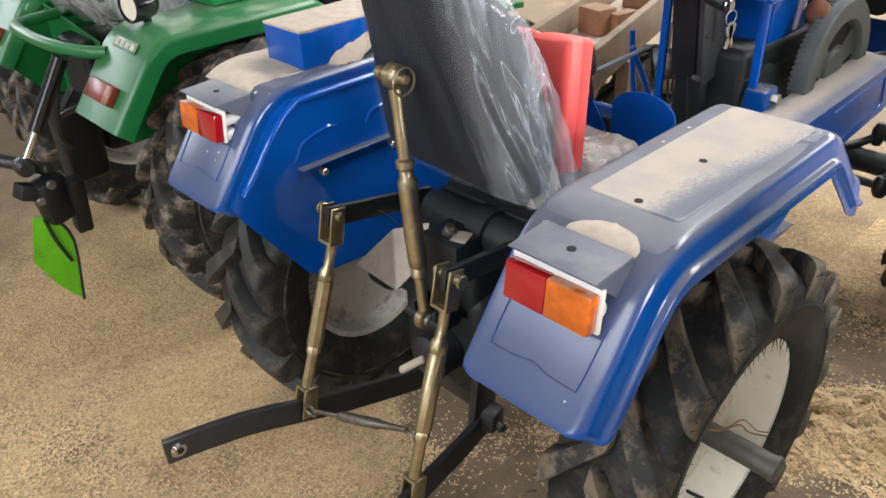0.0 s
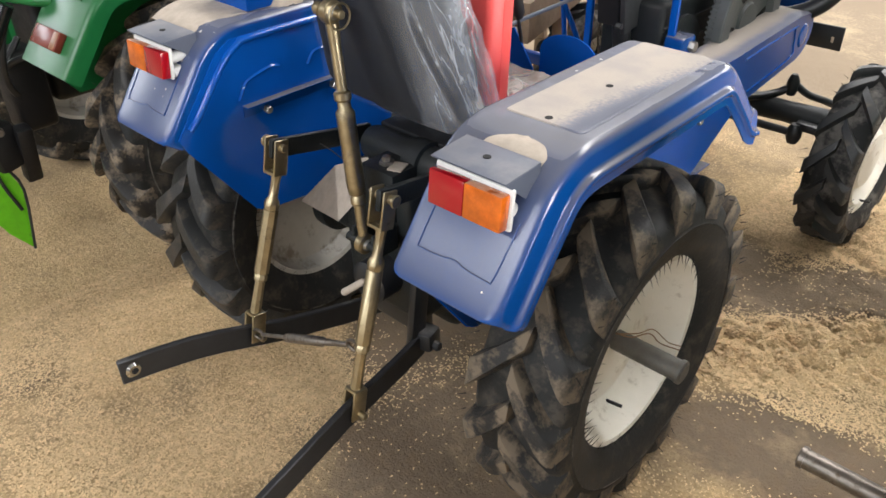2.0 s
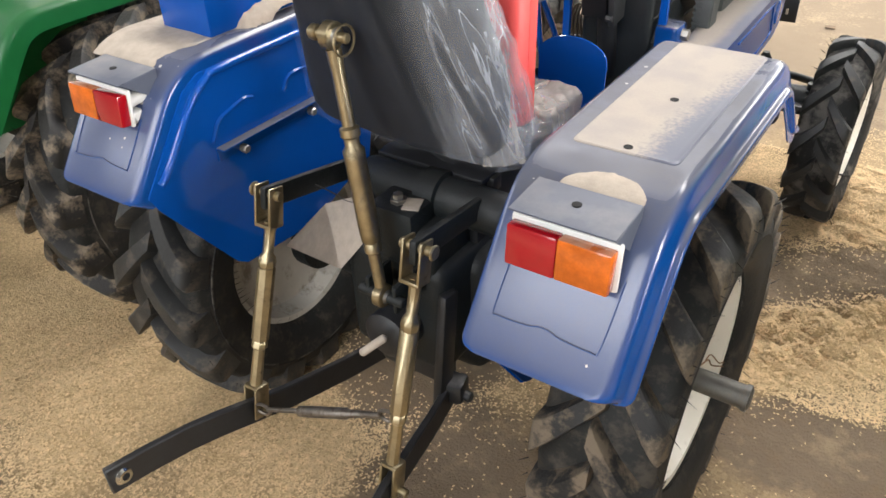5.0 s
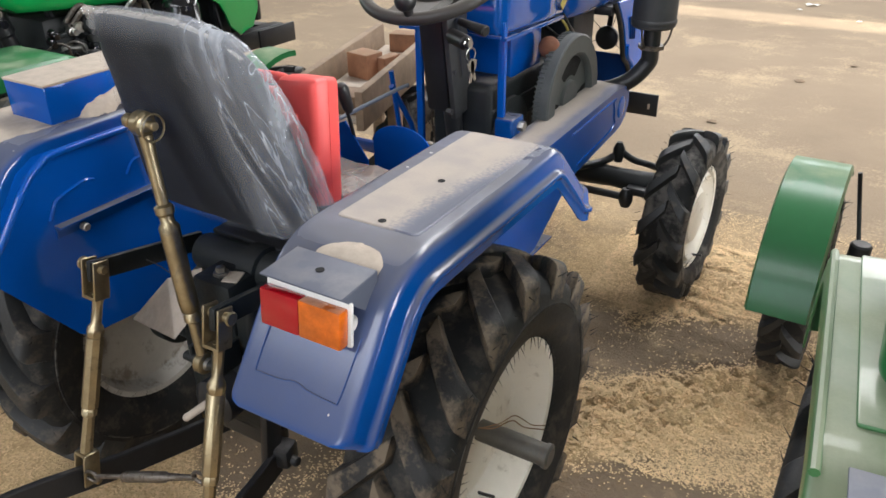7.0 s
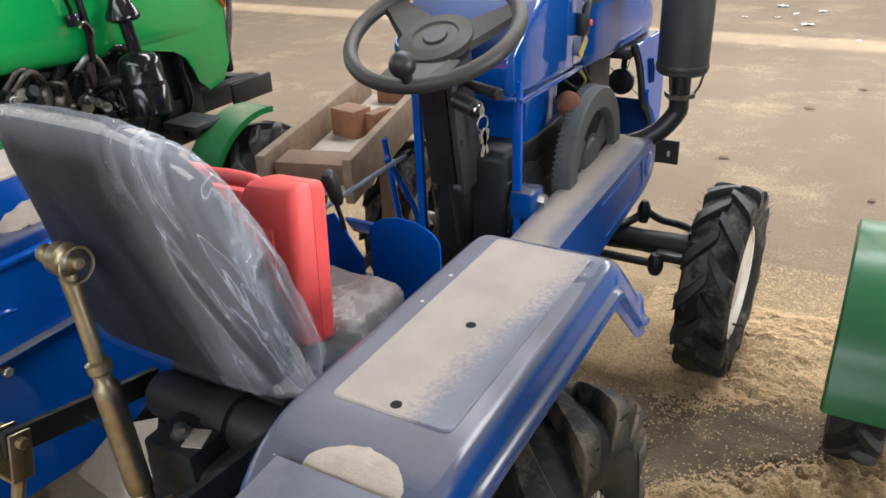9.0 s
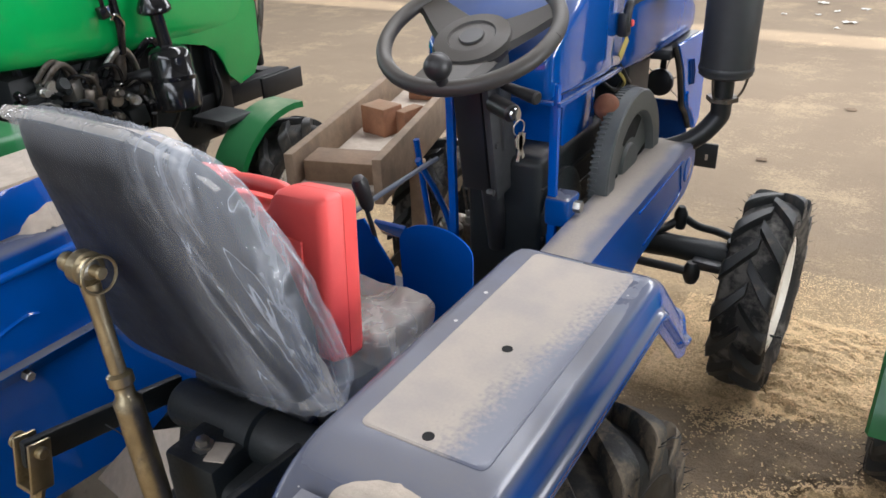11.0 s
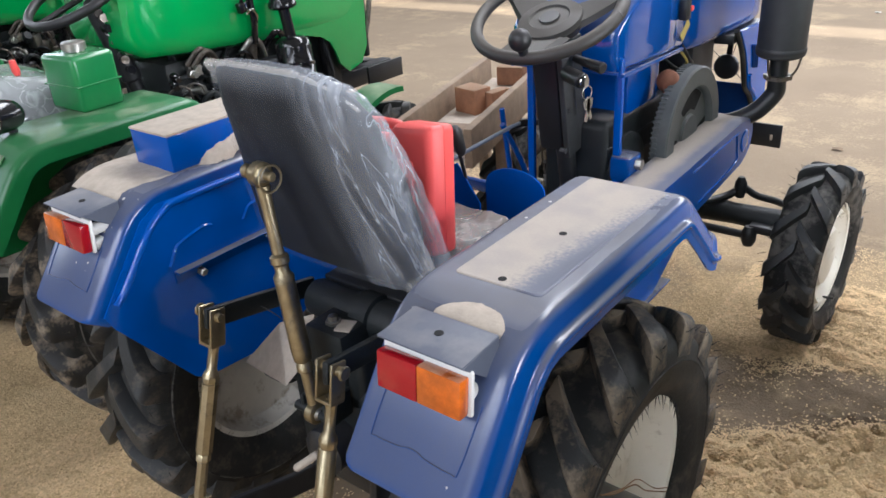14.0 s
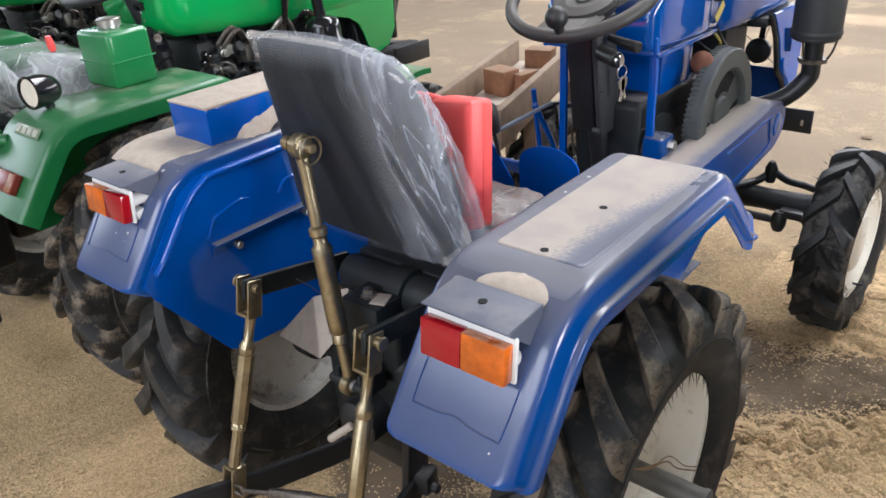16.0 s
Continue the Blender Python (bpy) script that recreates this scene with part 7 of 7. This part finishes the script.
gsw = part("steering_wheel", tube([(0.185 * math.cos(2 * math.pi * i / 48), 0.185 * math.sin(2 * math.pi * i / 48), 0) for i in range(49)], 0.015, seg=12, smooth=1), PLASTIC_BLACK, green, "black steering wheel", at=Matrix.Translation((-0.01, 0.69, 1.175)) @ pose(0, 0, 0, 26))
for ang in (30, 150, 270):
    a = radians(ang)
    part("spoke", rod((0, 0, -0.02), (0.18 * math.cos(a), 0.18 * math.sin(a), 0), 0.010, seg=8), PLASTIC_BLACK, gsw)
bm = tube([(0.14, 0.42, 0.70), (0.145, 0.38, 0.86), (0.145, 0.36, 1.0)], 0.006, seg=8)
gl = part("hand_lever", bm, STEEL_BLACK, green)
part("red_knob", turned((0.145, 0.36, 0.995), (0.145, 0.355, 1.04), [(0, 0.008), (0.3, 0.012), (1, 0.009)], 12), RED, gl)
part("dash_panel", box(0.20, 0.05, 0.14, (-0.06, 0.76, 1.08), (-20, 0, 0), 0.02, 3), STEEL_GLOSS, green, "gloss black instrument panel")
for k in range(9):
    yy = 0.705 + 0.0065 * k
    zz = 1.11 - 0.024 * k
    part("column_fitting", turned((0.03, yy, zz), (0.075 + 0.012 * (k % 3), yy - 0.01, zz + 0.01 * (k % 2)), [(0, 0.020), (0.5, 0.020), (0.55, 0.012), (1, 0.014)], 12), (STEEL_GLOSS, STEEL_DULL, STEEL_GLOSS)[k % 3], green)
for z, y in ((1.08, 0.84), (1.04, 0.86)):
    part("column_cable", tube([(0.03, y - 0.02, z), (0.10, y, z - 0.01), (0.13, y + 0.03, z - 0.10), (0.10, y + 0.06, z - 0.2)], 0.007, seg=8), STEEL_BLACK, green)
# rear linkage, hoop and hydraulic ram
bm = tube([(0.36, 0.085, 0.838), (0.308, 0.042, 0.84), (0.163, 0.004, 0.84), (-0.02, -0.003, 0.84), (-0.14, 0.010, 0.84), (-0.175, 0.07, 0.84), (-0.20, 0.22, 0.84)], 0.018, seg=12)
part("rear_hoop", bm, GREEN, green, "green tubular rear hoop")
part("rear_panel", plate([(-0.32, 0.55), (0.10, 0.55), (0.16, 0.80), (-0.32, 0.86)], 0.005, Matrix.Translation((-0.05, 0.16, 0)) @ XZ), GREEN, green)
rm = part("hydraulic_ram", rod((0.200, 0.010, 0.813), (0.172, -0.110, 0.616), 0.022, seg=16, bevel=0.003), STEEL_GLOSS, green, "black hydraulic ram with a bright rod")
part("ram_rod", rod((0.172, -0.110, 0.616), (0.159, -0.165, 0.528), 0.012, seg=14), CHROME, rm)
part("ram_eye", turned((0.13, -0.168, 0.520), (0.19, -0.168, 0.520), [(0, 0.02), (0.2, 0.028), (0.8, 0.028), (1, 0.02)], 16), STEEL_BLACK, rm)
part("rear_housing", merge(box(0.22, 0.26, 0.36, (-0.03, 0.24, 0.62), (0, 0, 0), 0.03, 3), box(0.12, 0.12, 0.26, (0.06, 0.03, 0.52), (0, 0, 0), 0.02, 3)), CAST_BLACK, green, "black cast rear housing")
part("hitch_bar", rod((-0.10, -0.33, 0.555), (0.173, -0.104, 0.492), 0.020, seg=14, bevel=0.004), STEEL_BLACK, green)
bm = box(0.08, 0.10, 0.15, (0.165, -0.12, 0.40), (8, 0, 12), 0.02)
box(0.06, 0.14, 0.05, (0.16, -0.15, 0.43), (-25, 0, 10), 0.01, bm=bm)
box(0.05, 0.05, 0.20, (0.18, -0.06, 0.36), (0, 14, 0), 0.01, bm=bm)
part("hitch_block", bm, CAST_BLACK, green, "black hitch block")
for y, z in ((-0.12, 0.46), (-0.16, 0.42)):
    part("hitch_pin", turned((0.17, y, z), (0.215, y - 0.006, z), [(0, 0.009), (0.6, 0.009), (0.62, 0.014), (0.9, 0.014), (1, 0.010)], 12), STEEL_DULL, green)
part("hose", tube([(0.12, 0.05, 0.80), (0.16, -0.02, 0.70), (0.15, -0.04, 0.58), (0.10, 0.0, 0.50)], 0.010, seg=8), STEEL_BLACK, green)
part("hose", tube([(0.08, 0.05, 0.68), (0.13, -0.03, 0.62), (0.16, 0.0, 0.64), (0.19, 0.08, 0.66)], 0.010, seg=8), STEEL_BLACK, green)
LIME_EDGE = [Vector((0.153, -0.193, 0.356)), Vector((0.166, -0.137, 0.342)), Vector((0.173, -0.107, 0.246)), Vector((0.167, -0.133, 0.033)), Vector((0.154, -0.186, 0.105)), Vector((0.144, -0.230, 0.208))]
own = bmesh.new()
own.faces.new([own.verts.new(q) for q in LIME_EDGE])
bmesh.ops.solidify(own, geom=own.faces[:], thickness=0.005)
lp = part("lime_plate", own, LIME, green, "lime-green guard plate hanging from the hitch")
part("plate_edge", tube([LIME_EDGE[1] + Vector((0.006, 0, 0)), LIME_EDGE[2] + Vector((0.006, 0, 0)), LIME_EDGE[3] + Vector((0.006, 0, 0))], 0.005, seg=6, smooth=3), STEEL_BLACK, lp)
part("plate_seam", tube([Vector((0.166, -0.165, 0.345)), Vector((0.168, -0.155, 0.27)), Vector((0.172, -0.13, 0.18))], 0.006, seg=6), STEEL_BLACK, lp)

# an alike tractor stands beyond it
far_green = copy_thing(green, pose(GX - 1.42, 0.05, 0))
tagged(far_green, label="green small farm tractor standing last in the row of tractors")

# the second green tractor, beyond the near wheel
RX = 1.56
green2 = empty("green_tractor", (RX, 0, 0), "dusty green small farm tractor with curved front mudguards", "tractor", "green tractors")
for s in (1, -1):
    wheel(green2, (s * 0.425, 0.33, 0.372), 0.378, 0.182, 0.208, s, 15, axle=0.240, stub=0.018, stub_mat=STEEL_DULL, spin=3, seed=30 + s, hairs=40, label="large rear tyre with angled lugs")
    wheel(green2, (s * 0.622, 1.555, 0.262), 0.266, 0.125, 0.155, s, 14, spin=2, seed=35 + s, hairs=30, label="front tractor tyre, black with angled lugs")
    turn = Matrix.Translation((s * 0.53, 0.45, 0)) @ Matrix.Rotation(radians(-5 * s), 4, "Z") @ Matrix.Translation((-s * 0.53, -0.45, 0))
    gf = green_fender(green2, s * 0.415 - 0.115, s * 0.415 + 0.115, [(-0.20, 0.66), (-0.03, 0.90), (0.49, 0.90), (0.56, 0.80), (0.60, 0.68)], s, GREEN_DUSTY, "green mudguard veiled in pale dust")
    gf.matrix_basis = turn
    part("raised_panel", box(0.15, 0.40, 0.008, (s * 0.415, 0.26, 0.903), bevel=0.004), GREEN_DUSTY, gf)
    part("edge_bead", tube([(s * 0.524, -0.02, 0.893), (s * 0.524, 0.10, 0.899), (s * 0.524, 0.40, 0.899), (s * 0.524, 0.47, 0.897)], 0.006, seg=8), GREEN_DUSTY, gf)
    part("side_plate", plate([(-0.17, 0.66), (0.0, 0.55), (0.50, 0.55), (0.56, 0.78), (0.48, 0.885), (-0.02, 0.885)], 0.004, Matrix.Translation((s * 0.302, 0, 0)) @ YZ), GREEN, gf)
    part("lamp_bracket", box(0.14, 0.09, 0.004, (s * 0.43, -0.085, 0.925), (3, 0, 0), 0.001), GREY_BLUE, gf, "dusty folded sheet lamp bracket")
    part("lamp_lens", box(0.13, 0.03, 0.055, (s * 0.43, -0.135, 0.885), (-6, 0, 0), 0.004), LENS_RED, gf)
    rows = []
    for i in range(17):
        a = radians(52 + 118 * i / 16)
        y, z = 1.47 + 0.345 * math.cos(a), 0.305 + 0.345 * math.sin(a)
        rows.append([(s * 0.635 + dx, y - dd * math.cos(a), z - dd * math.sin(a)) for dx, dd in ((-0.078, 0.016), (-0.072, 0.0), (0.072, 0.0), (0.078, 0.016))])
    part("front_mudguard", grid_mesh(rows, thick=0.003), GREEN, green2, "plain green curved front mudguard")
    part("mudguard_stay", tube([(s * 0.54, 1.56, 0.62), (s * 0.52, 1.56, 0.52), (s * 0.50, 1.50, 0.45)], 0.006, seg=8), STEEL_BLACK, green2)
    part("king_pin", rod((s * 0.50, 1.46, 0.22), (s * 0.49, 1.46, 0.46), 0.028, bevel=0.005), STEEL_BLACK, green2)
part("oil_tank", box(0.18, 0.34, 0.19, (-0.36, 0.29, 1.002), (0, 0, 0), 0.03, 5), GREEN, green2, "green square tank on the mudguard")
bm = box(0.26, 1.0, 0.30, (0, 0.7, 0.46), bevel=0.03)
box(0.24, 0.62, 0.46, (0, 1.36, 0.66), bevel=0.02, bm=bm)
turned((-0.42, 0.33, 0.372), (0.42, 0.33, 0.372), [(0, 0.06), (1, 0.06)], 16, bm=bm)
turned((-0.52, 1.46, 0.30), (0.52, 1.46, 0.30), [(0, 0.04), (1, 0.04)], 16, bm=bm)
part("gearbox", bm, CAST, green2)
g2b = part("bonnet", box(0.42, 0.9, 0.34, (0, 1.45, 1.02), bevel=0.06, seg=4), GREEN_BRIGHT, green2)
part("front_grille", box(0.34, 0.02, 0.40, (0, 1.895, 0.86), bevel=0.008), STEEL_BLACK, g2b)
part("seat", cushion([((0, 0.24, 0.84), (0.17, 0, 0), (0, 0, 0.03)), ((0, 0.32, 0.84), (0.2, 0, 0), (0, 0, 0.045)), ((0, 0.54, 0.845), (0.2, 0, 0), (0, 0, 0.045)), ((0, 0.60, 0.84), (0.17, 0, 0), (0, 0, 0.03))]), SEAT, green2, "black tractor seat")

# ---- wooden trough with bricks ----
WOOD_BROWN = mat("brown_timber", (0.17, 0.105, 0.06), 0.8, vary=0.35, scale=12, bump=0.4, bump_scale=50, dust=0.12)
trough = empty("wooden_trough", pose(-0.675, 1.10, 0, 0, 0, 16), "grey weathered wooden trough on legs holding bricks", "trough")


def board(name, sx, sy, sz, at, label="", m=None):
    part(name, box(sx, sy, sz, at, (0, 0, 0), 0.004), m or WOOD, trough, label)


board("side_board", 0.028, 0.95, 0.13, (0.045, 0.47, 0.675), "rough grey side board")
board("side_board", 0.028, 0.95, 0.13, (0.30, 0.47, 0.675), "rough grey side board")
board("bottom_board", 0.226, 0.95, 0.018, (0.1725, 0.47, 0.640), "bottom board under pale dust", DUSTPILE)
board("end_block", 0.205, 0.11, 0.062, (0.1725, 0.085, 0.680), "brown timber block across the end", WOOD_BROWN)
for x in (0.045, 0.30):
    for y in (0.34, 0.86):
        board("leg", 0.045, 0.045, 0.61, (x, y, 0.305))


def brick(at, rz, size=(0.115, 0.20, 0.085), label="reddish clay brick lying in the trough"):
    b = part("brick", box(*size, (0, 0, size[2] / 2), (0, 0, 0), 0.005), BRICK, None, label, at=pose(*at, 0, 0, rz))
    tagged(b, category="brick", group="bricks in the trough")


for at, rz, size in (((-0.664, 1.592, 0.6492), -10, (0.105, 0.085, 0.092)), ((-0.590, 1.640, 0.6492), -8, (0.045, 0.095, 0.076)), ((-0.745, 1.98, 0.6492), 14, (0.11, 0.08, 0.075))):
    brick(at, rz, size)
